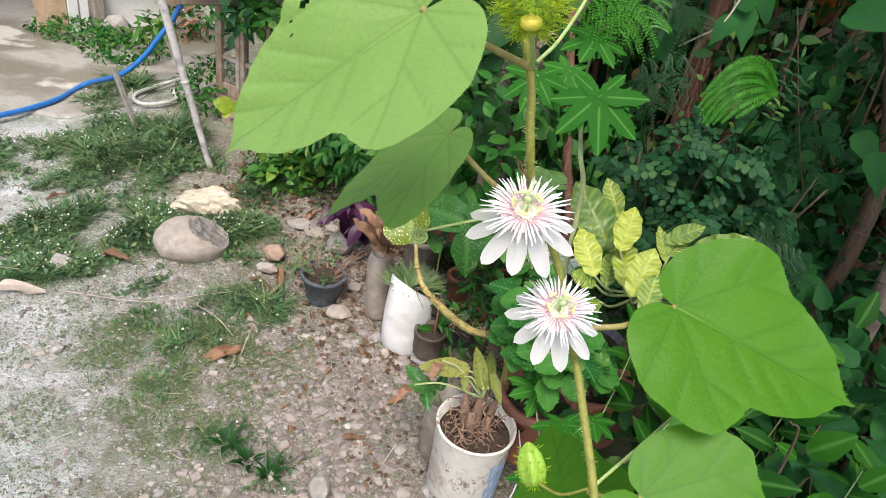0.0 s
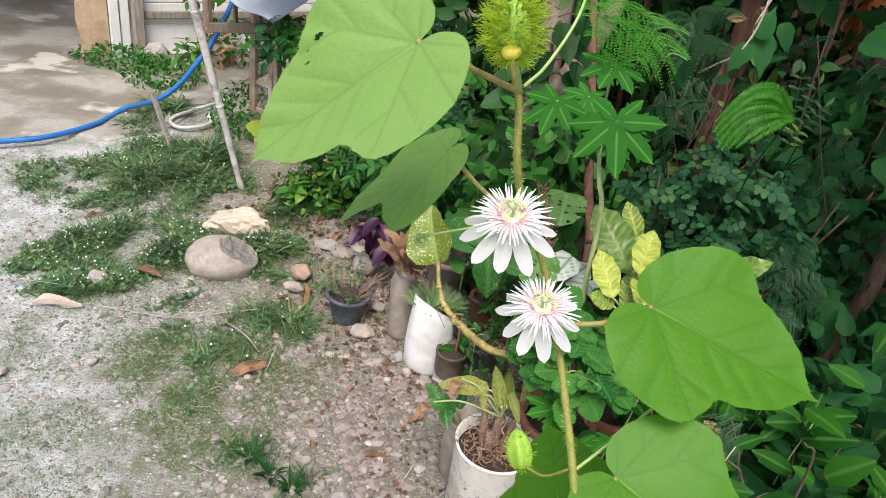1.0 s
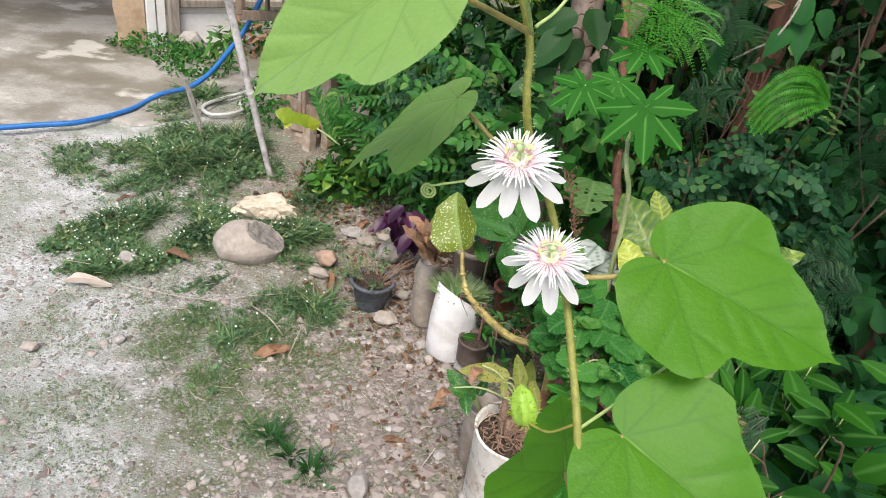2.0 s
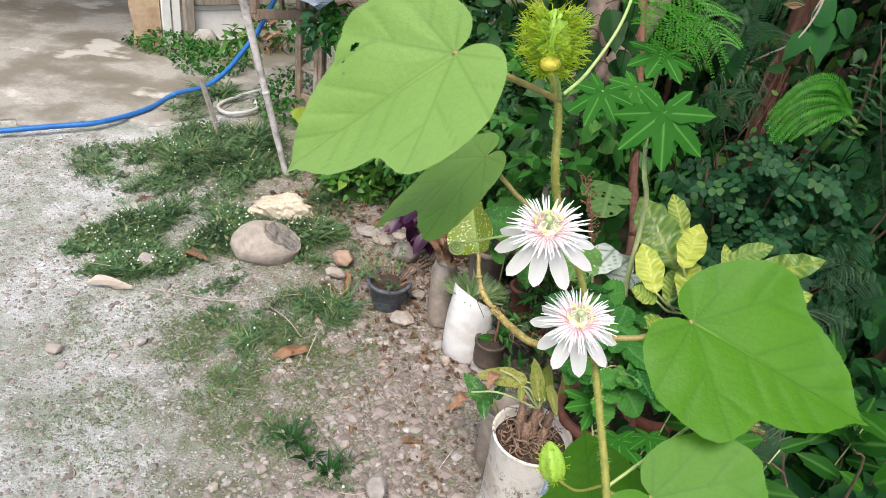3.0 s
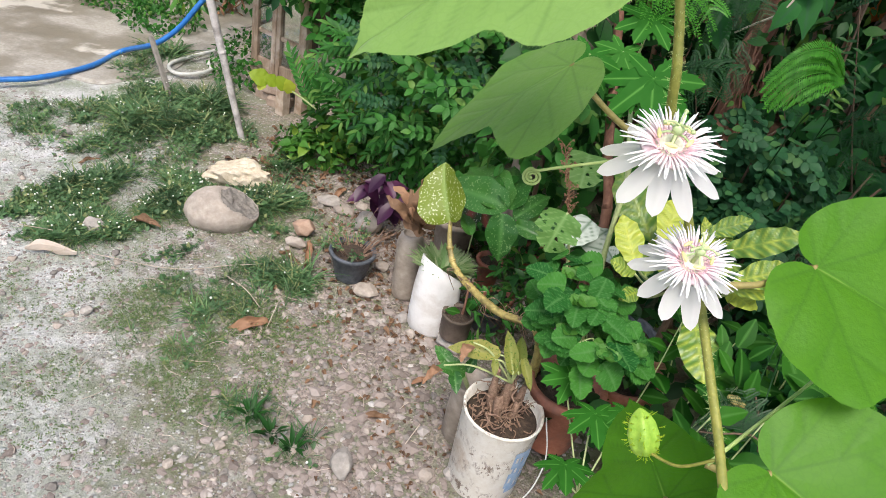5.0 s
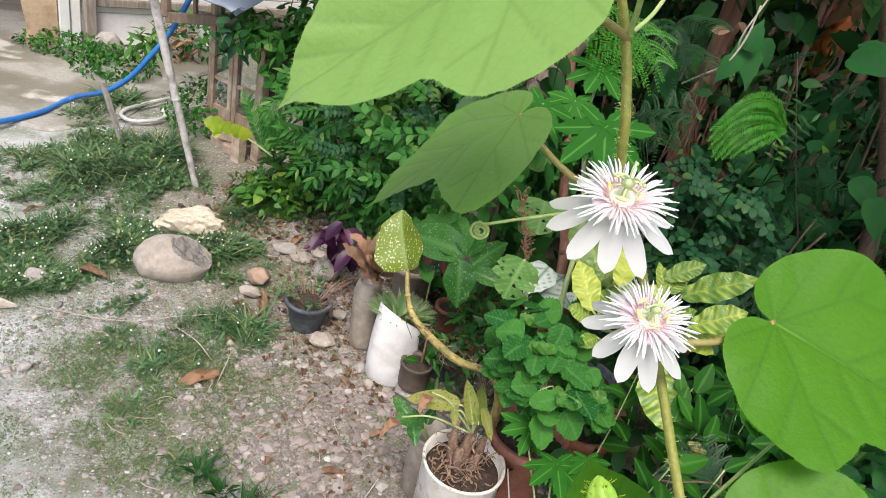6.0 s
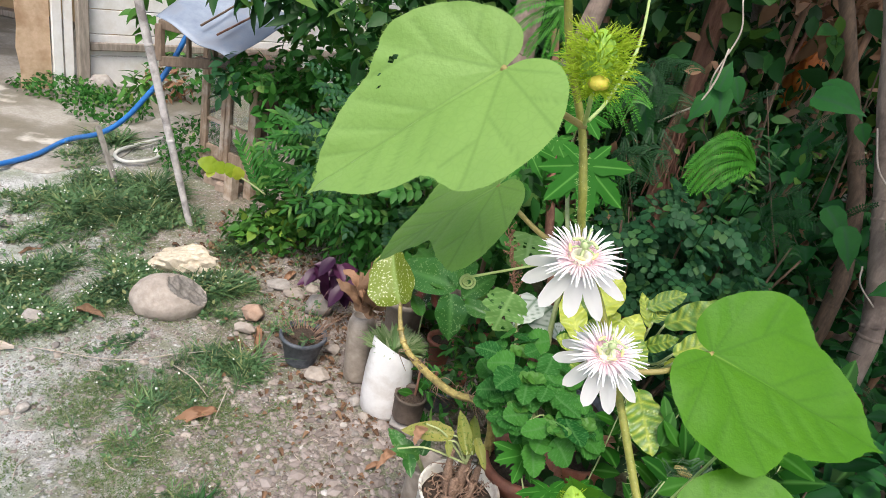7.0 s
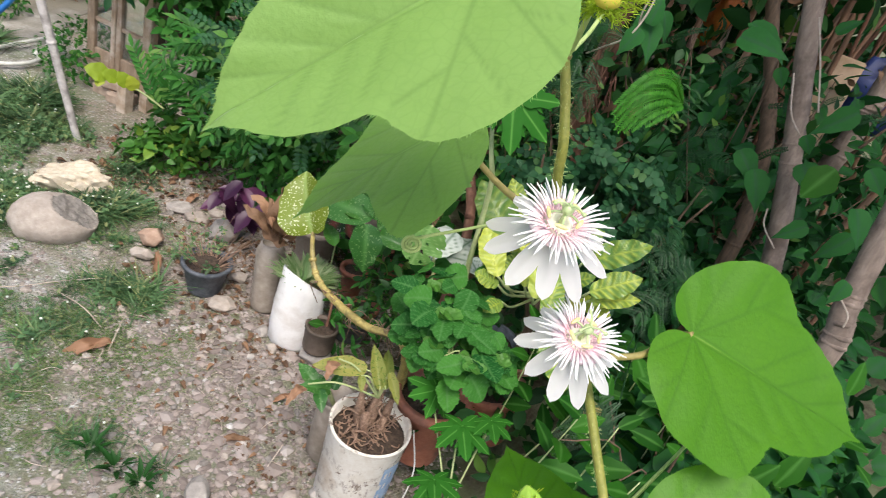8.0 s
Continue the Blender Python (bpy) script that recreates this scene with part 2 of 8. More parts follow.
    # trodden pale sand on the open side, brown stony earth by the pots, dark leaf mould in the bed
    edge = m.math("ADD", x, m.math("MULTIPLY", m.math("ADD", m.math("SUBTRACT", broad, 0.25), m.math("MULTIPLY", m.math("SUBTRACT", mid, 0.5), 0.9)), 1.3))
    col = m.mix(m.ramp(m.math("MULTIPLY_ADD", edge, 1.0), [(0.0, (0, 0, 0)), (0.55, (1, 1, 1))]), grey, brown)
    col = m.mix(m.ramp(m.math("SUBTRACT", edge, 0.72), [(0.0, (0, 0, 0)), (0.25, (1, 1, 1))]), col, soil)
    moss = m.math("MULTIPLY", m.ramp(broad, [(0.45, (0, 0, 0)), (0.62, (1, 1, 1))]), m.ramp(mid, [(0.42, (0, 0, 0)), (0.62, (0.75, 0.75, 0.75))]))
    col = m.mix(m.math("MULTIPLY", m.ramp(m.noise(5.5, 7, 0.7), [(0.4, (0, 0, 0)), (0.6, (1, 1, 1))]), 0.72), col, (0.23, 0.27, 0.16))
    col = m.mix(moss, col, (0.13, 0.165, 0.065))
    wild = m.mix(m.noise(1.3, 6, 0.65), (0.24, 0.2, 0.15), (0.09, 0.14, 0.045))
    col = m.mix(m.ramp(away, [(0.36, (0, 0, 0)), (0.5, (1, 1, 1))]), col, wild)
    # half-buried grit: small cells, each with its own tone
    height = m.math("ADD", fine, mid)
    for scale, share in ((62, 0.22), (125, 0.3)):
        cells = m.tree.nodes.new("ShaderNodeTexVoronoi")
        cells.inputs["Scale"].default_value = scale
        warp = m.node("ShaderNodeVectorMath", Vector=pos)
        warp.operation = "ADD"
        m.put(warp.inputs[1], m.mix(1.0, m.node("ShaderNodeTexNoise", Vector=pos, Scale=scale * 0.8, Detail=2.0).outputs["Color"], (0.5 / scale,) * 3, "MULTIPLY"))
        m.put(cells.inputs["Vector"], warp.outputs[0])
        tone = m.node("ShaderNodeSeparateColor", Color=cells.outputs["Color"]).outputs
        stone = m.ramp(tone[0], [(0.0, (0.26, 0.25, 0.245)), (0.3, (0.5, 0.48, 0.46)), (0.75, (0.68, 0.67, 0.655)), (1.0, (0.92, 0.92, 0.91))])
        pick = m.math("MULTIPLY", m.math("GREATER_THAN", tone[1], 1 - share), m.ramp(cells.outputs["Distance"], [(0.3, (1, 1, 1)), (0.5, (0, 0, 0))]))
        pick = m.math("MULTIPLY", pick, m.ramp(m.math("SUBTRACT", edge, 0.72), [(0.0, (0.75, 0.75, 0.75)), (0.25, (0, 0, 0))]))
        col = m.mix(pick, col, m.mix(m.ramp(edge, [(0.1, (0, 0, 0)), (0.55, (0.8, 0.8, 0.8))]), stone, m.mix(1.0, stone, (0.62, 0.54, 0.5), "MULTIPLY")))
        height = m.math("ADD", height, m.math("MULTIPLY", pick, 0.6))
    m.colour(col).bump(height, 0.9, 0.014)
    return m.mat


def concrete_material():
    m = Nodes("old_concrete", 0.7)
    fine, broad = m.noise(60, 8, 0.7), m.noise(2.2, 6, 0.62)
    col = m.ramp(fine, [(0.3, (0.29, 0.27, 0.235)), (0.7, (0.45, 0.425, 0.38))])
    damp = m.ramp(broad, [(0.45, (0.9, 0.9, 0.9)), (0.57, (0, 0, 0))])
    col = m.mix(damp, col, (0.2, 0.18, 0.14))
    pale = m.ramp(m.noise(1.7, 5, 0.6, stretch=(1, 1.3, 1)), [(0.6, (0, 0, 0)), (0.65, (0.8, 0.8, 0.8))])
    col = m.mix(pale, col, (0.62, 0.59, 0.53))
    m.colour(col).bump(fine, 0.3, 0.004)
    m.put(m.bsdf.inputs["Roughness"], m.ramp(broad, [(0.4, (0.45, 0.45, 0.45)), (0.5, (0.8, 0.8, 0.8))]))
    return m.mat


def vine_leaf_material(name, dark, light, sheen):
    m = Nodes(name, 0.5, spec=0.4)
    broad, fine = m.noise(26, 4, 0.6), m.noise(420, 4, 0.6)
    col = m.mix(broad, dark, light)
    col = m.mix(m.math("MULTIPLY", fine, 0.3), col, tuple(0.8 * c for c in dark))
    cells = m.tree.nodes.new("ShaderNodeTexVoronoi")
    cells.feature = "DISTANCE_TO_EDGE"
    cells.inputs["Scale"].default_value = 260
    m.put(cells.inputs["Vector"], m.tree.nodes.new("ShaderNodeNewGeometry").outputs["Position"])
    net = m.ramp(cells.outputs["Distance"], [(0.0, (0.22, 0.22, 0.22)), (0.12, (0, 0, 0))])
    col = m.mix(net, col, tuple(0.8 * c for c in dark))
    v = m.attr("vein")
    col = m.mix(m.ramp(v, [(0.0, (0, 0, 0)), (0.35, (0.4, 0.4, 0.4)), (0.55, (0.2, 0.2, 0.2)), (0.65, (0, 0, 0))]), col, tuple(0.6 * c for c in dark))
    col = m.mix(m.ramp(v, [(0.78, (0, 0, 0)), (1.0, (0.4, 0.4, 0.4))]), col, (0.3, 0.46, 0.09))
    m.colour(col).bump(m.math("ADD", m.math("MULTIPLY", fine, 0.6), broad), 0.4, 0.0012)
    m.bsdf.inputs["Sheen Weight"].default_value = sheen
    m.bsdf.inputs["Sheen Roughness"].default_value = 0.4
    back = m.node("ShaderNodeBsdfTranslucent", Color=col)
    both = m.node("ShaderNodeMixShader", Fac=0.35)
    m.put(both.inputs[1], m.bsdf.outputs[0])
    m.put(both.inputs[2], back.outputs[0])
    m.put(m.out.inputs["Surface"], both.outputs[0])
    return m.mat


def croton_material():
    """Variegated blade: dark green between broad yellow ribs, some leaves nearly all yellow."""
    m = Nodes("variegated_leaf", 0.35)
    tone = m.random(False)
    green = m.mix(m.noise(90, 3, 0.6), (0.05, 0.14, 0.025), (0.13, 0.27, 0.04))
    yellow = m.mix(m.noise(50, 3, 0.6), (0.55, 0.55, 0.04), (0.42, 0.53, 0.09))
    mask = m.math("MULTIPLY", m.attr("vein"), m.math("ADD", m.math("MULTIPLY", tone, 0.7), 0.45))
    mask = m.math("MULTIPLY", mask, m.ramp(m.noise(38, 3, 0.6), [(0.36, (0.25, 0.25, 0.25)), (0.6, (1, 1, 1))]))
    col = m.mix(mask, green, yellow)
    col = m.mix(m.ramp(tone, [(0.55, (0, 0, 0)), (0.95, (0.75, 0.75, 0.75))]), col, yellow)
    m.colour(col).bump(m.attr("vein"), 0.5, 0.003)
    back = m.node("ShaderNodeBsdfTranslucent", Color=col)
    both = m.node("ShaderNodeMixShader", Fac=0.22)
    m.put(both.inputs[1], m.bsdf.outputs[0])
    m.put(both.inputs[2], back.outputs[0])
    m.put(m.out.inputs["Surface"], both.outputs[0])
    return m.mat


def petal_material():
    m = Nodes("white_petal", 0.55, spec=0.3)
    col = m.mix(m.noise(240, 3, 0.5), (0.87, 0.865, 0.865), (0.82, 0.81, 0.815))
    m.colour(col).bump(m.noise(500, 2, 0.5), 0.15, 0.0006)
    back = m.node("ShaderNodeBsdfTranslucent", Color=col)
    both = m.node("ShaderNodeMixShader", Fac=0.5)
    m.put(both.inputs[1], m.bsdf.outputs[0])
    m.put(both.inputs[2], back.outputs[0])
    m.put(m.out.inputs["Surface"], both.outputs[0])
    return m.mat


def corona_material():
    """White threads, rose-pink towards their roots."""
    m = Nodes("corona_thread", 0.55, spec=0.3)
    m.colour(m.mix(m.attr("vein"), (0.86, 0.855, 0.85), (0.83, 0.58, 0.64)))
    return m.mat


def stone_material(name, dark, light, rough_scale=40):
    m = Nodes(name, 0.85, spec=0.25)
    fine, broad = m.noise(rough_scale, 8, 0.7), m.noise(9, 4, 0.6)
    col = m.ramp(fine, [(0.28, dark), (0.72, light)])
    col = m.mix(m.math("MULTIPLY", m.ramp(broad, [(0.45, (0, 0, 0)), (0.7, (1, 1, 1))]), 0.5), col, tuple(0.55 * c for c in dark))
    m.colour(col).bump(fine, 0.6, 0.006)
    return m.mat


def pebble_material():
    m = Nodes("pebbles", 0.85, spec=0.25)
    col = m.ramp(m.random(), [(0.0, (0.15, 0.125, 0.112)), (0.3, (0.24, 0.2, 0.18)), (0.62, (0.32, 0.27, 0.245)), (0.95, (0.39, 0.345, 0.32)), (0.985, (0.47, 0.43, 0.4)), (1.0, (0.6, 0.58, 0.56))])
    col = m.mix(m.math("MULTIPLY", m.noise(110, 4, 0.6), 0.4), col, (0.22, 0.18, 0.15))
    m.colour(col).bump(m.noise(240, 4, 0.6), 0.3, 0.002)
    return m.mat


def bucket_material():
    """Yellowed white plastic, with rubbed brown scuffs and soil splashes."""
    m = Nodes("dirty_white_plastic", 0.5)
    fine = m.noise(45, 6, 0.7)
    col = m.ramp(fine, [(0.3, (0.74, 0.69, 0.6)), (0.65, (0.86, 0.83, 0.77))])
    col = m.mix(m.ramp(m.noise(9, 6, 0.7), [(0.54, (0, 0, 0)), (0.7, (0.75, 0.75, 0.75))]), col, (0.48, 0.36, 0.24))
    scuff = m.math("MULTIPLY", m.ramp(m.noise(55, 5, 0.8, stretch=(1, 1, 0.55)), [(0.52, (0, 0, 0)), (0.58, (0.9, 0.9, 0.9))]), m.ramp(m.noise(13, 3, 0.6), [(0.46, (0, 0, 0)), (0.56, (1, 1, 1))]))
    col = m.mix(scuff, col, (0.17, 0.105, 0.065))
    m.colour(col).bump(fine, 0.15, 0.002)
    return m.mat


MAT = dict(
    ground=ground_material(), concrete=concrete_material(), vine=vine_leaf_material("vine_leaf", (0.06, 0.215, 0.002), (0.1, 0.28, 0.004), 0.03),
    # vine leaf brightened in colour to offset the shade of the leaf above
    vine_lifted=vine_leaf_material("vine_leaf_lifted", (0.165, 0.355, 0.045), (0.235, 0.43, 0.07), 0.12),
    # vine leaf with skylight put into its paler colour, for the upturned top leaf
    vine_skylit=vine_leaf_material("vine_leaf_skylit", (0.225, 0.41, 0.08), (0.29, 0.48, 0.13), 0.5), croton=croton_material(),
    petal=petal_material(), corona=corona_material(), pebble=pebble_material(), bucket=bucket_material(),
    stem=surface("hairy_green_stem", (0.145, 0.17, 0.024), (0.29, 0.28, 0.055), 240, 0.6, 0.4, 0.001),
    petiole=surface("petiole", (0.2, 0.175, 0.05), (0.35, 0.29, 0.1), 240, 0.6, 0.4, 0.001),
    tendril=surface("tendril", (0.3, 0.42, 0.12), (0.46, 0.56, 0.22), 240, 0.5, 0.2, 0.001),
    bract=leafy("bract_hair", (0.44, 0.62, 0.02), (0.58, 0.74, 0.07), 0.6, 0.5),
    budgreen=surface("bud_green", (0.2, 0.38, 0.03), (0.34, 0.52, 0.07), 300, 0.5, 0.3, 0.001),
    anther=surface("anther_yellow", (0.75, 0.66, 0.24), (0.85, 0.8, 0.45), 500, 0.6, 0.3, 0.0005),
    pistil=surface("pistil_green", (0.42, 0.55, 0.22), (0.6, 0.7, 0.4), 400, 0.5, 0.2, 0.0005),
    cream=surface("flower_cup_cream", (0.78, 0.76, 0.58), (0.84, 0.83, 0.7), 300, 0.6, 0.2, 0.0005),
    papaya=leafy("papaya_leaf", (0.026, 0.15, 0.014), (0.048, 0.205, 0.024), 0.6, 0.3, vein=(0.12, 0.33, 0.06), island=False, spec=0.1),
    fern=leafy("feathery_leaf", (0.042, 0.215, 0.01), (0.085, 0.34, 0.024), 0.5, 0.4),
    # the same feathery leaf with the thicket's shade put into its green
    fern_shaded=leafy("feathery_leaf_shaded", (0.009, 0.052, 0.014), (0.024, 0.094, 0.023), 0.5, 0.3),
    # dark bush green: part of the thicket's deep shade is in this colour
    bush=leafy("bush_leaf_shaded", (0.008, 0.044, 0.009), (0.027, 0.112, 0.018), 0.5, 0.18, yellow=(0.12, 0.22, 0.03), spec=0.25),
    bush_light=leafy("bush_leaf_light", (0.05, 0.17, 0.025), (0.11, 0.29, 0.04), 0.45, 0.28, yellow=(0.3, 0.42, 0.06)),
    bluegreen=leafy("blue_green_leaflet", (0.016, 0.072, 0.027), (0.042, 0.15, 0.054), 0.5, 0.25, yellow=(0.07, 0.16, 0.04), spec=0.2),
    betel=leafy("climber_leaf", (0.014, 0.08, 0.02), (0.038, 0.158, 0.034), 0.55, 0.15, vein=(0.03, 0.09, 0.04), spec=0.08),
    lime=leafy("lime_leaf", (0.01, 0.066, 0.005), (0.034, 0.148, 0.01), 0.5, 0.25, vein=(0.07, 0.2, 0.035), island=False, spec=0.12),
    herb=leafy("mint_like_leaf", (0.014, 0.105, 0.018), (0.075, 0.26, 0.035), 0.65, 0.28, vein=(0.09, 0.23, 0.065), island=False, spec=0.14),
    spotted=leafy("spotted_dumb_cane_leaf", (0.03, 0.125, 0.022), (0.07, 0.215, 0.036), 0.32, 0.25, vein=(0.08, 0.22, 0.05), spots=(0.14, 0.25, 0.09), island=False),
    yellowed=leafy("yellowed_spotted_leaf", (0.2, 0.25, 0.05), (0.38, 0.37, 0.1), 0.45, 0.25, spots=(0.12, 0.2, 0.03), island=False),
    pale_leaf=leafy("white_veined_leaf", (0.55, 0.62, 0.55), (0.66, 0.72, 0.66), 0.45, 0.25, vein=(0.06, 0.16, 0.06), island=False),
    polka=leafy("white_speckled_leaf", (0.03, 0.09, 0.04), (0.06, 0.14, 0.06), 0.5, 0.2, vein=(0.5, 0.1, 0.1), spots=(0.5, 0.56, 0.5), island=False),
    speckled=leafy("speckled_yellow_leaf", (0.16, 0.235, 0.012), (0.29, 0.36, 0.03), 0.45, 0.25, vein=(0.32, 0.44, 0.14), spots=(0.62, 0.66, 0.4), island=False),
    purple=leafy("purple_leaf", (0.038, 0.01, 0.034), (0.12, 0.03, 0.09), 0.4, 0.2, island=False),
    grass=leafy("grass_blade", (0.085, 0.195, 0.075), (0.2, 0.35, 0.145), 0.5, 0.3, yellow=(0.36, 0.37, 0.16), drift=7.0),
    moss=leafy("short_mossy_grass", (0.085, 0.15, 0.045), (0.19, 0.27, 0.095), 0.6, 0.25, yellow=(0.33, 0.33, 0.17)),
    grass_pale=leafy("striped_grass", (0.14, 0.3, 0.07), (0.5, 0.58, 0.32), 0.5, 0.3),
    dry=leafy("dry_leaf", (0.1, 0.055, 0.032), (0.29, 0.17, 0.095), 0.75, 0.12),
    orange_dry=leafy("orange_dry_leaf", (0.26, 0.13, 0.07), (0.42, 0.25, 0.15), 0.7, 0.15),
    white_flower=surface("weed_flower", (0.68, 0.72, 0.62), (0.82, 0.84, 0.78), 300, 0.6, 0.1, 0.001),
    roots=surface("dry_roots", (0.15, 0.085, 0.058), (0.4, 0.27, 0.19), 160, 0.85, 0.5, 0.002),
    soil=surface("potting_soil", (0.025, 0.017, 0.012), (0.1, 0.068, 0.048), 120, 0.95, 0.8, 0.008),
    bark_red=surface("reddish_bark", (0.12, 0.05, 0.033), (0.28, 0.14, 0.09), 60, 0.8, 0.7, 0.01, stretch=(1, 1, 0.2)),
    bark_grey=surface("grey_brown_bark", (0.2, 0.15, 0.12), (0.36, 0.28, 0.23), 70, 0.8, 0.5, 0.006, stain=(0.13, 0.095, 0.075), stain_scale=12, stretch=(1, 1, 0.3)),
    twig=surface("brown_twig", (0.06, 0.04, 0.026), (0.17, 0.11, 0.068), 90, 0.8, 0.4, 0.004, stretch=(1, 1, 0.2)),
    cane=surface("yellow_cane", (0.26, 0.2, 0.06), (0.52, 0.42, 0.14), 70, 0.45, 0.6, 0.004, stain=(0.17, 0.14, 0.05), stain_scale=38),
    palestem=surface("pale_green_stem", (0.28, 0.36, 0.14), (0.46, 0.5, 0.25), 120, 0.6, 0.3, 0.002),
    boulder=stone_material("boulder_skin", (0.3, 0.255, 0.215), (0.5, 0.44, 0.385)),
    chip=stone_material("broken_stone", (0.16, 0.145, 0.13), (0.34, 0.31, 0.28), 70),
    limestone=stone_material("pale_rock", (0.44, 0.36, 0.25), (0.76, 0.69, 0.56), 50),
    redrock=stone_material("burnt_clay_lump", (0.32, 0.2, 0.14), (0.52, 0.38, 0.29)),
    greystone=stone_material("grey_stone", (0.27, 0.245, 0.22), (0.5, 0.46, 0.42)),
    scale=surface("bud_scale_yellow", (0.62, 0.5, 0.05), (0.78, 0.68, 0.12), 300, 0.55, 0.2, 0.0005),
    canewood=surface("orange_brown_cane", (0.17, 0.085, 0.05), (0.36, 0.21, 0.13), 60, 0.75, 0.4, 0.004, stretch=(1, 1, 0.2), stain=(0.2, 0.13, 0.09), stain_scale=10),
    blush=surface("flower_blush_pink", (0.8, 0.58, 0.65), (0.86, 0.72, 0.76), 400, 0.6, 0.2, 0.0005),
    lemon=leafy("yellow_green_leaf", (0.26, 0.38, 0.025), (0.42, 0.48, 0.045), 0.45, 0.3, island=False),
    greywood=surface("grey_weathered_board", (0.17, 0.155, 0.135), (0.34, 0.315, 0.28), 60, 0.85, 0.6, 0.004, stretch=(1, 1, 0.15)),
    weed=leafy("weed_leaf", (0.024, 0.12, 0.018), (0.075, 0.265, 0.042), 0.5, 0.28, yellow=(0.16, 0.26, 0.06), spec=0.2),
    driftwood=surface("weathered_wood", (0.36, 0.29, 0.23), (0.58, 0.5, 0.43), 50, 0.85, 0.5, 0.004, stretch=(0.3, 1, 1)),
    oldwood=surface("grey_old_wood", (0.2, 0.17, 0.14), (0.42, 0.36, 0.3), 60, 0.85, 0.6, 0.004, stretch=(1, 1, 0.15)),
    darkwood=surface("dark_brown_frame", (0.12, 0.085, 0.06), (0.27, 0.195, 0.14), 60, 0.8, 0.5, 0.003, stretch=(1, 1, 0.2)),
    framewood=surface("worn_brown_frame", (0.22, 0.15, 0.1), (0.48, 0.36, 0.26), 60, 0.8, 0.5, 0.003, stretch=(1, 1, 0.2), stain=(0.56, 0.48, 0.4), stain_scale=9),
    whitewash=surface("peeling_white_board", (0.78, 0.76, 0.73), (0.88, 0.87, 0.85), 25, 0.75, 0.3, 0.004, stain=(0.74, 0.71, 0.66), stain_scale=7),
    plywood=surface("stained_plywood", (0.52, 0.36, 0.22), (0.7, 0.53, 0.38), 18, 0.75, 0.3, 0.003, stain=(0.42, 0.27, 0.16), stain_scale=6),
    tan_wall=surface("tan_wall", (0.42, 0.28, 0.14), (0.52, 0.37, 0.2), 20, 0.8, 0.2, 0.003),
    sheet=surface("grey_blue_roof_sheet", (0.22, 0.27, 0.35), (0.33, 0.38, 0.46), 20, 0.5, 0.15, 0.003, metal=0.15, stain=(0.24, 0.26, 0.3), stain_scale=5),
    pipe=surface("weathered_grey_pole", (0.46, 0.43, 0.42), (0.7, 0.66, 0.64), 40, 0.6, 0.2, 0.002, stain=(0.26, 0.23, 0.22), stain_scale=14),
    hose=surface("blue_hose", (0.02, 0.12, 0.4), (0.03, 0.2, 0.56), 30, 0.4, 0.1, 0.001),
    white_hose=surface("white_hose", (0.55, 0.55, 0.5), (0.7, 0.7, 0.66), 40, 0.5, 0.2, 0.001),
    black_plastic=surface("dusty_black_plastic", (0.05, 0.058, 0.07), (0.15, 0.165, 0.19), 60, 0.6, 0.2, 0.002),
    jug=surface("white_jug_plastic", (0.8, 0.79, 0.78), (0.88, 0.87, 0.86), 50, 0.4, 0.1, 0.001, stain=(0.7, 0.67, 0.64), stain_scale=16),
    bottle=surface("mud_filmed_bottle", (0.27, 0.225, 0.18), (0.44, 0.38, 0.32), 30, 0.6, 0.2, 0.002, stain=(0.19, 0.155, 0.12), stain_scale=9),
    brown_clay=surface("brown_clay", (0.1, 0.075, 0.058), (0.2, 0.155, 0.125), 30, 0.7, 0.25, 0.002, stain=(0.07, 0.055, 0.04), stain_scale=9),
    ragged=leafy("eaten_pale_leaf", (0.1, 0.25, 0.05), (0.2, 0.38, 0.09), 0.55, 0.3, vein=(0.25, 0.42, 0.14), island=False),
    terracotta=surface("terracotta", (0.3, 0.1, 0.06), (0.44, 0.18, 0.11), 60, 0.7, 0.3, 0.002, stain=(0.2, 0.1, 0.075), stain_scale=12),
    blueprint=surface("rubbed_blue_print", (0.2, 0.34, 0.55), (0.42, 0.52, 0.66), 60, 0.6, 0.1, 0.001),
    bluetarp=surface("dark_blue_tarp", (0.01, 0.02, 0.09), (0.025, 0.05, 0.2), 20, 0.5, 0.3, 0.01),
    orange_cloth=surface("orange_plastic", (0.55, 0.13, 0.02), (0.75, 0.26, 0.05), 20, 0.6, 0.3, 0.01),
    brickred=surface("worn_block", (0.3, 0.22, 0.17), (0.48, 0.38, 0.3), 40, 0.9, 0.5, 0.004),
)
glass = Nodes("dusty_glass", 0.06, spec=0.5)
glass.bsdf.inputs["Transmission Weight"].default_value = 0.97
glass.colour(glass.mix(glass.noise(12, 4, 0.6), (0.72, 0.75, 0.72), (0.88, 0.9, 0.87)))
MAT["glass"] = glass.mat

# ---- ground: one sheet from the yard to the horizon ----
def spread(lo, hi, step, far):
    near = list(np.arange(lo, hi + step / 2, step))
    out, d = [], step
    while d < far:
        out.append(d)
        d *= 1.35
    return np.array([lo - s for s in out[::-1]] + near + [hi + s for s in out])


def rise(x, y):
    """Height of the ground: uneven earth, a low bank under the plants."""
    k = min(max((x - 0.3 - 0.12 * (2 - y)) / 0.9, 0), 1)
    near = max(0.0, 1 - (abs(x) + abs(y)) / 30)
    return near * (0.016 * noise.noise(Vector((x * 1.7, y * 1.7, 3))) + 0.006 * noise.noise(Vector((x * 9, y * 9, 7)))) + 0.22 * k * k * (3 - 2 * k) * near


xs, ys = spread(-2.6, 2.4, 0.035, 400), spread(0.3, 4.6, 0.035, 400)
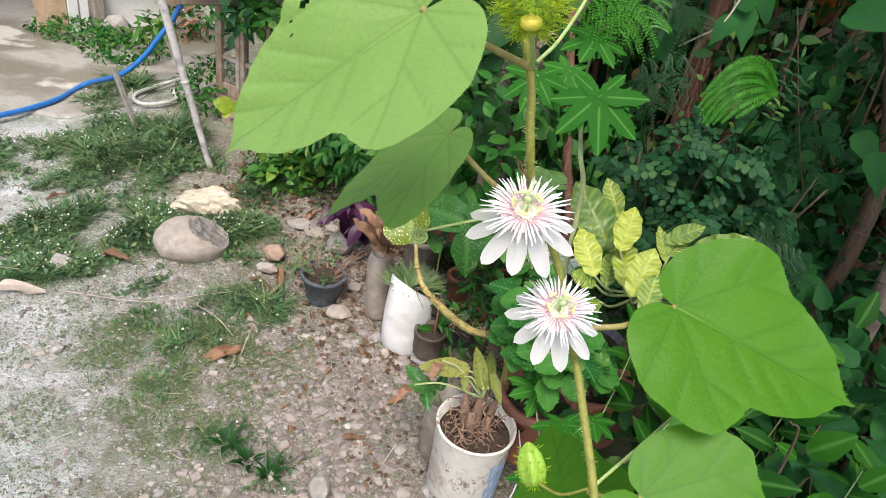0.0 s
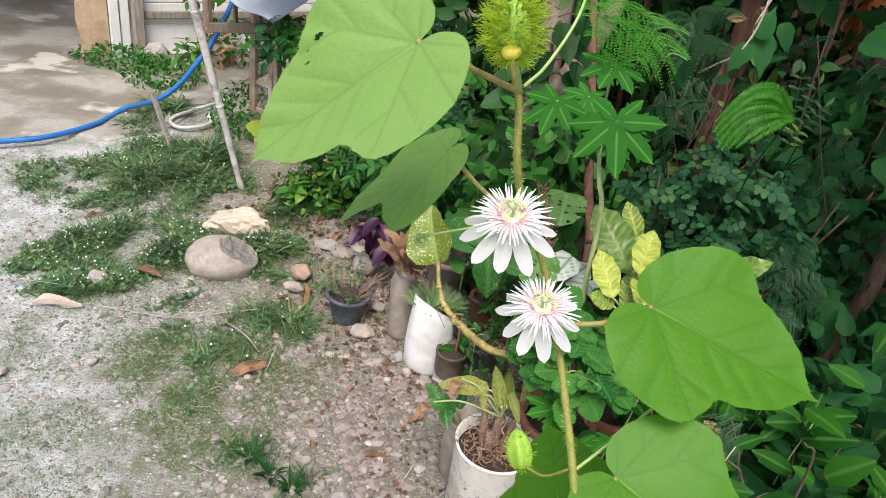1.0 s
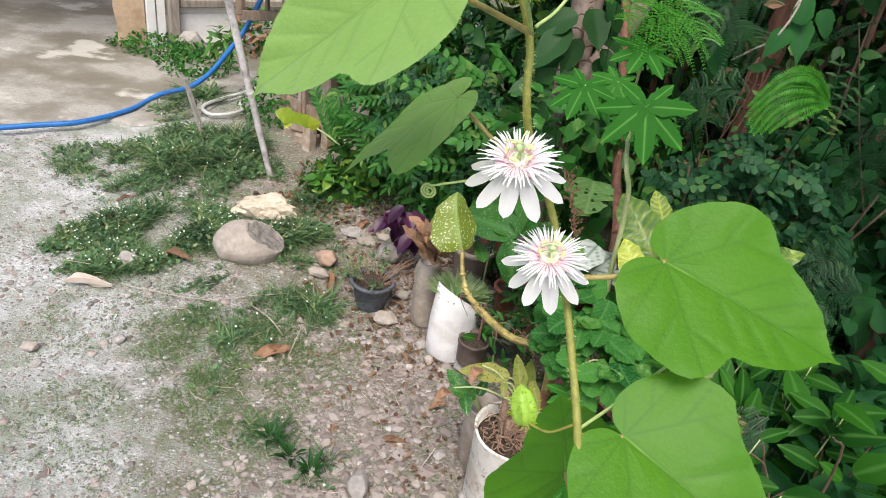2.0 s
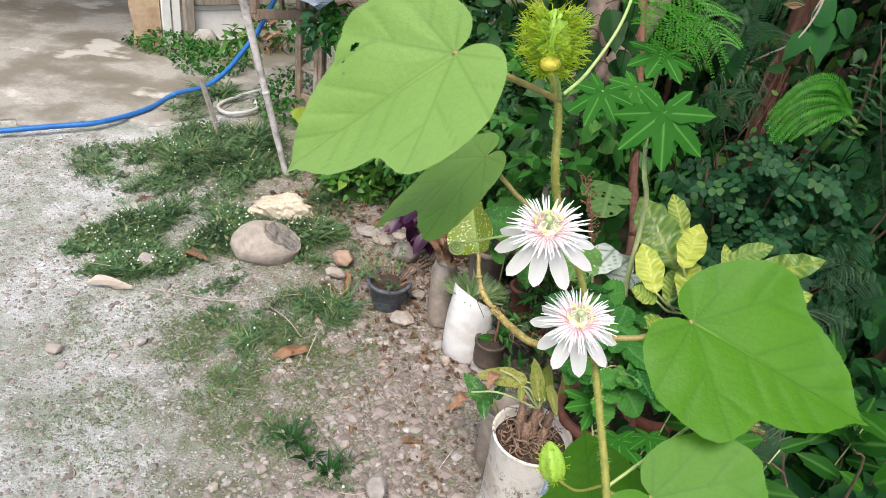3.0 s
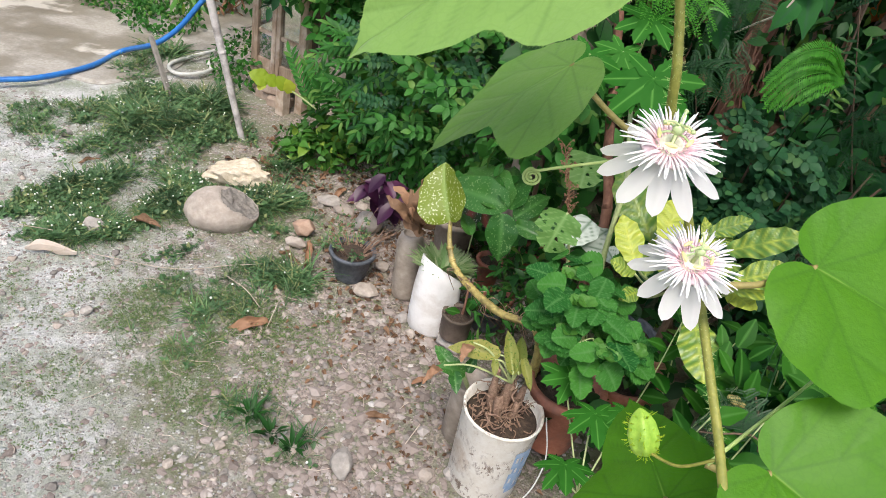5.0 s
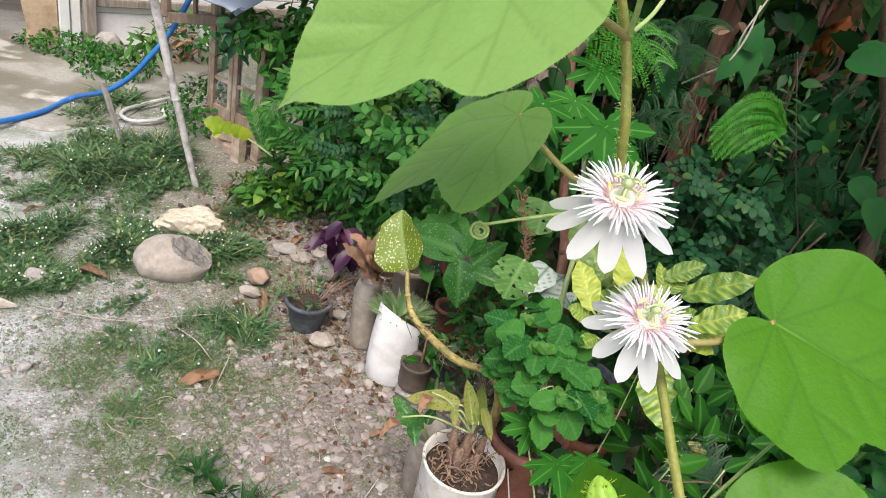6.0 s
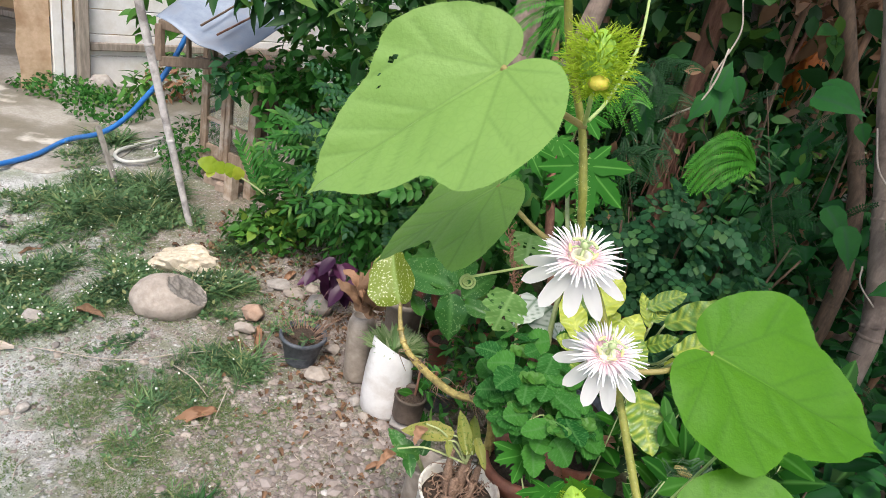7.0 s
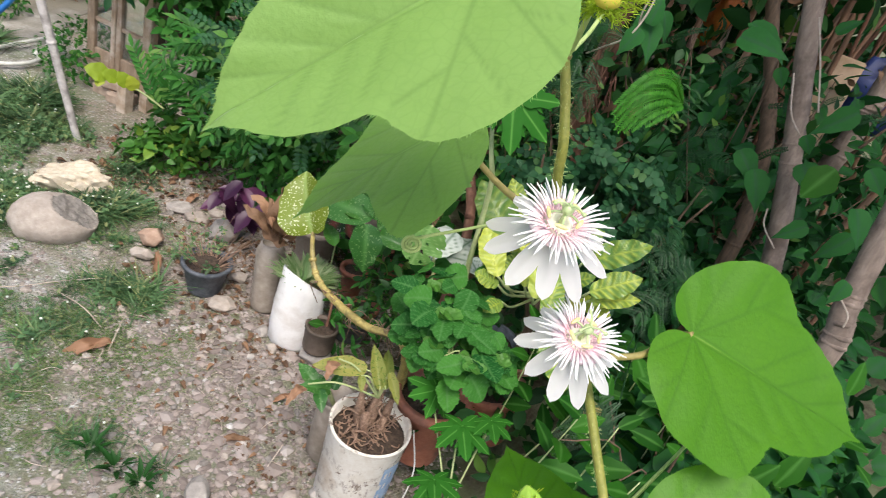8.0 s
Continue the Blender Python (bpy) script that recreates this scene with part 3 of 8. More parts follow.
gv = [(x, y, rise(x, y)) for y in ys for x in xs]
gf = [(j * len(xs) + i, j * len(xs) + i + 1, (j + 1) * len(xs) + i + 1, (j + 1) * len(xs) + i) for j in range(len(ys) - 1) for i in range(len(xs) - 1)]
single("ground", Soup().add(gv, gf), MAT["ground"], "pale stony yard earth with moss and gravel", "ground", kind="structure")

# ---- concrete floor of the porch, its edge broken ----
edge = [(-1.5, 5.9), (-1.42, 4.6), (-1.4, 4.0), (-1.46, 3.5), (-1.52, 3.16), (-1.64, 2.98), (-1.9, 2.86), (-2.15, 2.72), (-2.5, 2.6), (-3.2, 2.5), (-4.6, 2.45), (-6, 2.5), (-6, 5.9)]
rim = smoothed([(x, y, 0) for x, y in edge], 160)
rim[:, :2] += np.array([[0.1 * noise.noise(Vector((p[0] * 6, p[1] * 6, 0))), 0.1 * noise.noise(Vector((p[0] * 6, p[1] * 6, 9)))] for p in rim])
slab = Soup()
n = len(rim)
slab.add(np.vstack([rim + [0, 0, -0.03], rim + [0, 0, 0.006], rim * [0.985, 0.99, 1] + [-0.04, 0.05, 0.016]]),
         [(i, i + 1, n + i + 1, n + i) for i in range(n - 1)] + [(n + i, n + i + 1, 2 * n + i + 1, 2 * n + i) for i in range(n - 1)] + [tuple(range(2 * n, 3 * n))])
single("porch_floor", slab, MAT["concrete"], "damp stained concrete porch floor with pale patches", "floor", kind="structure", smooth=False)

# ---- the house wall beside the porch: post, rails and white boards ----
W0, WD = Vector((-2.153, 4.178, 0.000)), Vector((0.72, 0.69, 0)).normalized()
WN = Vector((WD.y, -WD.x, 0))


def on_wall(s, z, out=0.0):
    p = W0 + WD * s + WN * out
    return Vector((p.x, p.y, z))


wall_turn = Matrix((WD, -WN, Vector((0, 0, 1)))).transposed().to_4x4()
wall = thing("wall_north", on_wall(0, 0), "white board wall with grey post and rail", "wall", kind="structure")
z = 0.02
for h in (0.2, 0.135, 0.15, 0.2, 0.2, 0.25, 0.3, 0.3, 0.4, 0.4):
    part("board", box(Soup(), (2.6, 0.02, h - 0.006), Matrix.Translation(on_wall(1.32, z + h / 2, -0.02)) @ wall_turn, 0.003), MAT["whitewash"], wall)
    z += h
part("post", box(Soup(), (0.065, 0.06, 2.6), Matrix.Translation(on_wall(0.04, 1.3, 0.03)) @ wall_turn, 0.006), MAT["oldwood"], wall, "grey weathered post")
part("rail", box(Soup(), (2.2, 0.025, 0.05), Matrix.Translation(on_wall(1.18, 0.285, 0.012)) @ wall_turn, 0.006), MAT["oldwood"], wall, "grey weathered rail")
part("trim_board", box(Soup(), (0.055, 0.025, 2.6), Matrix.Translation(on_wall(-0.095, 1.3, 0.01)) @ wall_turn, 0.004), MAT["whitewash"], wall, "white trim board")
part("trim_board", box(Soup(), (0.05, 0.02, 2.6), Matrix.Translation(on_wall(-0.03, 1.31, 0.0)) @ wall_turn, 0.004), MAT["whitewash"], wall)
ply = Soup()
pts = [(-0.3 + 0.02 * noise.noise(Vector((k * 0.7, 0, 0))) - (0.05 if k > 9 else 0), k * 0.13) for k in range(21)]
ply.add([on_wall(s, zz, o) for o in (0.0, -0.014) for s, zz in pts] + [on_wall(-0.13, zz, o) for o in (0.0, -0.014) for _, zz in pts],
        [f for k in range(20) for f in ((k, k + 1, 43 + k, 42 + k), (21 + k, 63 + k, 64 + k, 22 + k), (k, 21 + k, 22 + k, k + 1))])
part("plywood_edge", ply, MAT["plywood"], wall, "ragged brown plywood edge", False)

# inner porch: back wall, side wall, and an unseen roof added for shade
single("wall_porch", box(Soup(), (5.0, 0.12, 2.7), pose(-5.0, 5.75, 1.35)), MAT["tan_wall"], "tan back wall of the porch", "wall", kind="structure")
single("threshold", box(Soup(), (2.6, 0.1, 0.05), pose(-4.2, 5.62, 0.05)), MAT["oldwood"], "dark worn threshold strip by the back wall", "trim", kind="structure")
single("porch_roof", box(Soup(), (4.0, 3.5, 0.06), pose(-4.55, 4.65, 2.4, 3, 0, 0)), MAT["sheet"], "unseen grey sheet roof added to shade the porch floor", "roof", kind="structure")
single("wall_side", box(Soup(), (0.12, 3.0, 2.6), pose(-6.1, 4.3, 1.3)), MAT["tan_wall"], "tan side wall of the porch", "wall", kind="structure")

# ---- the passion-flower vine in front of everything ----
LOBED = [(0, 0.0), (-0.1, 0.03), (-0.16, 0.12), (-0.12, 0.25), (0.0, 0.37), (0.12, 0.44), (0.3, 0.475), (0.43, 0.47), (0.5, 0.43), (0.54, 0.34), (0.55, 0.295), (0.58, 0.262), (0.68, 0.25), (0.82, 0.185), (0.92, 0.088), (0.97, 0.03), (1.04, 0.0)]
PLAIN = [(0, 0.0), (-0.1, 0.03), (-0.15, 0.13), (-0.11, 0.28), (0.02, 0.42), (0.18, 0.49), (0.34, 0.485), (0.43, 0.41), (0.5, 0.35), (0.62, 0.3), (0.75, 0.225), (0.87, 0.13), (0.94, 0.06), (0.98, 0.022), (1.04, 0.0)]
VEINS = [((0, 0), (1, 0)), ((0, 0), (0.5, 0.42)), ((0, 0), (0.4, -0.45)), ((0, 0), (0.06, 0.42)), ((0, 0), (0.06, -0.42)), ((0, 0), (-0.13, 0.18)), ((0, 0), (-0.13, -0.18))]
FINE = [((0.3, 0), (0.56, 0.2)), ((0.45, 0), (0.72, 0.2)), ((0.6, 0), (0.83, 0.15)), ((0.35, 0), (0.6, -0.27)), ((0.5, 0), (0.75, -0.2)), ((0.66, 0), (0.88, -0.12)),
        ((0.2, 0.17), (0.25, 0.46)), ((0.3, 0.25), (0.5, 0.27)), ((0.2, -0.22), (0.22, -0.48)), ((0.27, -0.3), (0.5, -0.33)), ((0.03, 0.2), (-0.06, 0.33)), ((0.03, -0.2), (-0.06, -0.33))]


def to_line(a, b, line):
    (x0, y0), (x1, y1) = line
    t = np.clip(((a - x0) * (x1 - x0) + (b - y0) * (y1 - y0)) / ((x1 - x0) ** 2 + (y1 - y0) ** 2), 0, 1)
    return np.hypot(a - x0 - t * (x1 - x0), b - y0 - t * (y1 - y0))


def vine_leaf(parent, stalk, tip, lobe, shoulder, seed, droop=0.1, holes=False, mat="vine", slim=1.0):
    """A shallowly three-lobed, softly quilted leaf, hung by its stalk point, tip, lobe and shoulder; slim narrows its tip."""
    c, u = np.array(stalk), np.array(tip) - np.array(stalk)
    wide = (np.array(lobe) - c - 0.48 * u) / 0.42
    other = -(np.array(shoulder) - c - 0.37 * u) / 0.47
    size = np.linalg.norm(u)
    up = np.cross(u, (wide + other) / 2)
    up /= np.linalg.norm(up)
    if up[2] < 0:
        up = -up
    ring = [(a, b) for a, b, _ in smoothed([(a, b * slim if a > 0.56 else b, 0) for a, b in LOBED], 100)]
    ring += [(a, -b) for a, b, _ in smoothed([(a, b, 0) for a, b in PLAIN], 100)][::-1]
    ring = np.array(ring[:-1])
    k = np.arange(len(ring))
    teeth = 1 + 0.004 * np.sin(k * 1.35 + seed) + 0.004 * np.sin(k * 0.47 + 2 * seed)
    ring *= teeth[:, None]
    verts, faces, vein = [np.zeros((1, 2))], [], []
    rings = 44
    for r in range(1, rings + 1):
        verts.append(ring * (r / rings) ** 0.9)
    ab = np.concatenate(verts)
    a, b = ab[:, 0], ab[:, 1]
    first = np.min([to_line(a, b, v) for v in VEINS], 0)
    second = np.min([to_line(a, b, v) for v in FINE], 0)
    taper = 0.012 * (1.1 - 0.7 * np.clip(np.hypot(a, b), 0, 1))
    rib = np.exp(-((to_line(a, b, VEINS[0]) / taper) ** 2))
    side = np.maximum(np.exp(-((first / (0.6 * taper)) ** 2)), 0.9 * np.exp(-((second / 0.008) ** 2)))
    rib *= np.clip(1.15 - 1.5 * np.hypot(a, b), 0.4, 1)
    mask = np.maximum(rib, 0.4 * side * (rib < 0.4))
    puff = 1 - np.exp(-((np.minimum(first, second * 1.6 + 0.01) / 0.055) ** 2))
    far = np.hypot(a - 0.25, b)
    wave = np.array([noise.noise(Vector((x * 2.6, y * 2.6, seed))) for x, y in ab])
    rim_wave = np.array([noise.noise(Vector((x * 7, y * 7, seed + 5))) for x, y in ab])
    h = 0.006 * puff - droop * far**2 + 0.08 * wave * far + 0.035 * rim_wave * far**2
    pos = c + a[:, None] * u + np.where(b[:, None] > 0, b[:, None] * wide, b[:, None] * other) + (h * size)[:, None] * up
    n = len(ring)
    gone = set()
    for r in range(rings):
        for s in range(n):
            t = (s + 1) % n
            if r == 0:
                faces.append((0, 1 + s, 1 + t))
            else:
                i, j = 1 + (r - 1) * n, 1 + r * n
                x, y = ab[i + s]
                if holes and min(math.hypot((x - 0.38) / 1.5, y + 0.33), math.hypot(x - 0.5, (y + 0.25) * 1.4), math.hypot(x - 0.47, y + 0.3) * 1.6) < 0.017 + 0.008 * math.sin(9 * x):
                    continue
                faces.append((i + s, j + s, j + t, i + t))
    soup = Soup().add(pos, faces, vein=mask)
    # fine hairs along the rim
    rim, inner = pos[-n:], pos[-2 * n:-n]
    rng = random.Random(int(seed * 10))
    for s in range(n):
        for j in range(3):
            q = rng.random()
            root = rim[s] * (1 - q) + rim[(s + 1) % n] * q
            out = rim[s] - inner[s]
            out = out / (np.linalg.norm(out) + 1e-9) + np.array([rng.uniform(-0.5, 0.5) for _ in range(3)])
            edge = (rim[(s + 1) % n] - rim[s])
            edge = edge / (np.linalg.norm(edge) + 1e-9) * 0.00008
            soup.add([root - edge, root + edge, root + out * rng.uniform(0.0006, 0.0014)], [(0, 1, 2)])
    ob = part("vine_leaf", soup, MAT[mat], parent)
    return ob


vine = thing("passion_vine", (0.135, 0.194, 0.0), "hairy green passion-flower vine with lobed leaves and white flowers", "vine")
stem = Soup()
tube(stem, [(0.030, 0.324, 1.440), (0.037, 0.336, 1.414), (0.051, 0.341, 1.368), (0.067, 0.338, 1.332), (0.071, 0.320, 1.310), (0.078, 0.321, 1.287), (0.097, 0.315, 1.253), (0.110, 0.292, 1.223), (0.117, 0.272, 1.204), (0.123, 0.251, 1.186), (0.130, 0.224, 1.158), (0.139, 0.199, 1.108), (0.14, 0.19, 0.9), (0.16, 0.22, 0.45), (0.135, 0.194, 0.0)], [0.0019, 0.0019, 0.0019, 0.002, 0.0024], 10, 150, 0.1)
part("stem", stem, MAT["stem"], vine)
# fine hairs along the stem
rng = random.Random(4)
hairs = Soup()
sp = smoothed([(0.037, 0.336, 1.414), (0.051, 0.341, 1.368), (0.067, 0.338, 1.332), (0.071, 0.320, 1.310), (0.078, 0.321, 1.287), (0.097, 0.315, 1.253), (0.110, 0.292, 1.223), (0.117, 0.272, 1.204), (0.123, 0.251, 1.186)], 900)
for p in sp:
    d = rand_dir(0, rng)
    q = Vector(p) + d * rng.uniform(0.0035, 0.0048)
    s = d.orthogonal() * 0.00012
    hairs.add([Vector(p) + s, Vector(p) - s, q], [(0, 1, 2)])
tagged(part("stem_hairs", hairs, MAT["tendril"], vine), kind="stuff")


def stalk_of(points, r=0.0013):
    part("petiole", tube(Soup(), points, [r * 1.25, r, r * 1.1], 8, 24, 0.1), MAT["petiole"], vine)


T_STALK, M_STALK, R_STALK, L_STALK, B_STALK = (0.021, 0.292, 1.359), (0.0384, 0.3528, 1.2927), (0.153, 0.309, 1.246), (0.145, 0.252, 1.184), (0.137, 0.290, 1.112)
vine_leaf(vine, T_STALK, (-0.043, 0.282, 1.302), (0.013, 0.254, 1.3246), (-0.026, 0.300, 1.360), 1.0, 0.05, True, "vine_skylit")
vine_leaf(vine, M_STALK, (-0.0142, 0.3371, 1.2488), (0.0185, 0.3001, 1.2714), (0.0099, 0.3861, 1.2731), 2.3, 0.05, False, "vine_lifted", 0.58)
vine_leaf(vine, R_STALK, (0.237, 0.288, 1.224), (0.171, 0.266, 1.217), (0.205, 0.334, 1.264), 3.1, 0.02)
vine_leaf(vine, L_STALK, (0.215, 0.215, 1.163), (0.152, 0.201, 1.162), (0.192, 0.265, 1.205), 4.7, 0.08)
vine_leaf(vine, B_STALK, (0.142, 0.385, 1.085), (0.100, 0.302, 1.090), (0.176, 0.335, 1.110), 5.9, 0.06)
stalk_of([(0.068, 0.338, 1.333), (0.046, 0.328, 1.342), (0.032, 0.315, 1.349), T_STALK])
stalk_of([(0.083, 0.328, 1.272), (0.064, 0.338, 1.277), (0.050, 0.347, 1.284), M_STALK])
stalk_of([(0.107, 0.300, 1.232), (0.130, 0.300, 1.238), (0.148, 0.316, 1.239), R_STALK])
stalk_of([(0.126, 0.262, 1.171), (0.133, 0.259, 1.172), (0.141, 0.256, 1.176), L_STALK])
stalk_of([(0.131, 0.224, 1.156), (0.134, 0.255, 1.132), B_STALK])
for pts in ([(0.126, 0.261, 1.172), (0.147, 0.278, 1.183), (0.166, 0.292, 1.197), (0.177, 0.300, 1.207)],
            [(0.069, 0.339, 1.336), (0.079, 0.355, 1.344), (0.091, 0.376, 1.365), (0.095, 0.396, 1.388), (0.094, 0.416, 1.419)]):
    part("tendril", tube(Soup(), pts, [0.0009, 0.0007], 7, 40), MAT["tendril"], vine)
# a coiled tendril
c0, c1 = Vector((0.070, 0.348, 1.257)), Vector((0.034, 0.330, 1.252))
coil = [c0.lerp(c1, k / 5) for k in range(6)]
mid = c1 + Vector((-0.001, 0, -0.0035))
for k in range(26):
    a, r = 1.9 + k * 0.62, 0.0042 - 0.00013 * k
    coil.append(mid + Vector((r * math.cos(a), 0.0012 * k / 26, r * math.sin(a))))
part("tendril", tube(Soup(), coil, [0.0007, 0.0006, 0.0008], 7, 150), MAT["tendril"], vine, "tightly coiled yellow-green tendril")


def petal_mesh(length, width):
    outline = shape((0, 0.08), (0.25, 0.17), (0.6, 0.21), (0.82, 0.18), (0.94, 0.11), (1, 0.0))
    v, f, q = blade(outline, 4, 14, -0.15, 0.12, 0.014, 1, 0)
    v = v * [length * width, length, length]
    return Soup().add(v, f).mesh("petal", MAT["petal"])


PETAL, SEPAL = petal_mesh(0.0235, 0.8), petal_mesh(0.024, 0.78)


def passion_flower(at, axis, spin, scale, seed):
    """Ten reflexed petals, a corona of threads, a cup, five anthers and three stigmas."""
    rng = random.Random(seed)
    z = Vector(axis).normalized()
    x = Vector((1, 0, 0.1))
    x = (x - z * x.dot(z)).normalized()
    m = Matrix.Translation(Vector(at)) @ Matrix((x, z.cross(x), z)).transposed().to_4x4() @ Matrix.Diagonal((scale, scale, scale, 1))
    flower = thing("passion_flower", at, "white passion flower with pink-centred thread corona", "flower", "flowers on the vine")
    for k in range(10):
        a = spin + k * math.pi / 5 + rng.uniform(-0.07, 0.07)
        tip = rng.uniform(-0.52, -0.3) - (0.05 if k % 2 else 0)
        d = Vector((math.cos(a) * math.cos(tip), math.sin(a) * math.cos(tip), math.sin(tip)))
        base = Vector((math.cos(a) * 0.0025, math.sin(a) * 0.0025, -0.001 if k % 2 else -0.0018))
        child("petal" if k % 2 else "sepal", PETAL if k % 2 else SEPAL, flower, m @ frame_of(base, d, (0, 0, 1), rng.uniform(0.92, 1.06)))
    crown = Soup()
    for ring, (n, r0, r1, lift, thick) in enumerate(((48, 0.0056, 0.0188, 0.0015, 0.00046), (42, 0.0052, 0.015, 0.0042, 0.0004), (30, 0.004, 0.0068, 0.0028, 0.0003))):
        for k in range(n):
            a = 2 * math.pi * (k + 0.5 * ring) / n + rng.uniform(-0.05, 0.05)
            far, hi = r1 * rng.uniform(0.9, 1.06), lift + rng.uniform(-0.0012, 0.0012)
            rows = []
            for t, th in ((0, 1.5), (0.3, 1.3), (0.7, 1.0), (1, 0.5)):
                b = a + 0.05 * t * math.sin(k * 2.1)
                r = r0 + (far - r0) * t
                rows.append((r * math.cos(b), r * math.sin(b), hi * math.sin(t * 1.9) + 0.0005, thick * th))
            v, vein = [], []
            for px, py, pz, th in rows:
                tx, ty = -math.sin(a) * th, math.cos(a) * th
                v += [(px + tx, py + ty, pz), (px, py, pz + th), (px - tx, py - ty, pz), (px, py, pz - th)]
                rr = math.hypot(px, py)
                vein += [min(1.0, max(0.0, (0.0108 - rr) / 0.0035))] * 4
            f = [(4 * i + j, 4 * i + (j + 1) % 4, 4 * i + 4 + (j + 1) % 4, 4 * i + 4 + j) for i in range(3) for j in range(4)] + [(12, 13, 14, 15)]
            crown.add(v, f, m, vein)
    part("corona", crown, MAT["corona"], flower, "white threads with rose-pink roots")
    disc = Soup()
    lathe(disc, [(0.0066, 0.0), (0.006, 0.0011), (0.0045, 0.0012), (0.0036, 0.003), (0.0025, 0.0028), (0.0018, 0.0012), (0.0005, 0.001)], m, 24)
    part("cup", disc, MAT["cream"], flower, "cream nectar cup")
    part("blush", lathe(Soup(), [(0.0112, 0.0003), (0.0104, 0.0011), (0.007, 0.0016), (0.006, 0.0009)], m, 30, 0.05, seed), MAT["blush"], flower, "rose-pink ring round the cup")
    col = Soup()
    lathe(col, [(0.0009, 0), (0.0008, 0.006), (0.0009, 0.0068), (0.0019, 0.0078), (0.0022, 0.0092), (0.0016, 0.0106), (0.0004, 0.011)], m, 14)
    part("ovary", col, MAT["pistil"], flower, "pale green ovary on its column")
    for k in range(5):
        a = spin + 0.4 + k * 2 * math.pi / 5
        fil = Soup()
        e = Vector((0.0058 * math.cos(a), 0.0058 * math.sin(a), 0.0062))
        tube(fil, [m @ Vector((0, 0, 0.0068)), m @ Vector((0.003 * math.cos(a), 0.003 * math.sin(a), 0.0074)), m @ e], 0.00045 * scale, 6, 8)
        st = part("stamen", fil, MAT["pistil"], flower)
        an = Soup()
        v, f = ico(2)
        an.add(v * [0.0008, 0.0026, 0.0009], f, m @ Matrix.Translation(e) @ Matrix.Rotation(a, 4, "Z"))
        part("anther", an, MAT["anther"], st, "cream-yellow anther")
    for k in range(3):
        a = spin + 1.0 + k * 2 * math.pi / 3
        e = Vector((0.0058 * math.cos(a), 0.0058 * math.sin(a), 0.0125))
        sg = Soup()
        tube(sg, [m @ Vector((0, 0, 0.0106)), m @ Vector((0.003 * math.cos(a), 0.003 * math.sin(a), 0.0128)), m @ e], [0.0004 * scale, 0.0004 * scale], 6, 8)
        v, f = ico(1)
        sg.add(v * 0.0009, f, m @ Matrix.Translation(e))
        part("stigma", sg, MAT["pistil"], flower)
    return flower


passion_flower((0.073, 0.298, 1.287), (-0.1, -0.38, 0.92), 0.2, 1.0, 3)
passion_flower((0.0965, 0.292, 1.2455), (-0.05, -0.4, 0.91), 0.55, 0.96, 8)


def bract_bud(at, axis, length, spread_by, seed, yellow=False, hairs=150):
    """A ribbed bud in a cage of finely divided, sticky bracts."""
    rng = random.Random(seed)
    z = Vector(axis).normalized()
    x = z.orthogonal().normalized()
    m = Matrix.Translation(Vector(at)) @ Matrix((x, z.cross(x), z)).transposed().to_4x4()
    bud = thing("flower_bud", at, "green passion-flower bud in a cage of feathery bracts", "flower bud", "buds on the vine")
    body = Soup()
    sides = 30
    prof = [(0.02, -0.5), (0.2, -0.45), (0.3, -0.25), (0.32, 0.0), (0.27, 0.25), (0.18, 0.42), (0.07, 0.52), (0.02, 0.55)]
    v = [(length * r * (1 + 0.11 * math.cos(5 * 2 * math.pi * s / sides)) * math.cos(2 * math.pi * s / sides), length * r * (1 + 0.11 * math.cos(5 * 2 * math.pi * s / sides)) * math.sin(2 * math.pi * s / sides), length * h) for r, h in prof for s in range(sides)]
    body.add(v, [(i * sides + s, i * sides + (s + 1) % sides, (i + 1) * sides + (s + 1) % sides, (i + 1) * sides + s) for i in range(len(prof) - 1) for s in range(sides)] + [tuple(range((len(prof) - 1) * sides, len(prof) * sides)), tuple(range(sides))[::-1]], m)
    part("bud", body, MAT["budgreen"], bud)
    cage = Soup()
    for k in range(hairs):
        a, h = rng.uniform(0, 2 * math.pi), rng.uniform(-0.55, 0.45)
        w = 0.36 * max(0.06, 1 - (h / 0.6) ** 2)
        root = Vector((w * math.cos(a), w * math.sin(a), h)) * length
        d = Vector((math.cos(a), math.sin(a), 1.2 * h + rng.uniform(-0.4, 0.7))).normalized()
        far = spread_by * rng.uniform(0.6, 1.15)
        bend = rand_dir(0.1, rng) * far * 0.3
        stem_pts = [root, root + d * far * 0.5, root + d * far * 0.85 + bend]
        tube(cage, [m @ p for p in stem_pts], [0.00022, 0.00012], 4, 5)
        for j in range(5):
            t = 0.3 + 0.14 * j
            b0 = root + d * far * t * 0.9
            b1 = b0 + (d + rand_dir(0.0, rng) * 1.1).normalized() * far * 0.3
            s = (b1 - b0).orthogonal().normalized() * 0.00015
            cage.add([m @ (b0 + s), m @ (b0 - s), m @ b1], [(0, 1, 2)])
    tagged(part("bract_cage", cage, MAT["bract"], bud, "feathery yellow-green bract threads"), kind="stuff")
    if yellow:
        tipm = Soup()
        to_eye = (m.inverted() @ Vector((0.03, 0.05, 1.41)))
        to_eye = Vector((to_eye.x, to_eye.y, 0)).normalized()
        v, f = ico(2)
        tipm.add(v * [length * 0.2, length * 0.2, length * 0.14], f, m @ Matrix.Translation(to_eye * 0.36 * length + Vector((0, 0, -0.34 * length))))
        part("yellow_scale", tipm, MAT["scale"], bud, "yellow scale at its foot")
    return bud


bract_bud((0.0575, 0.305, 1.367), (-0.15, 0.05, 1), 0.0215, 0.009, 11, True, 520)
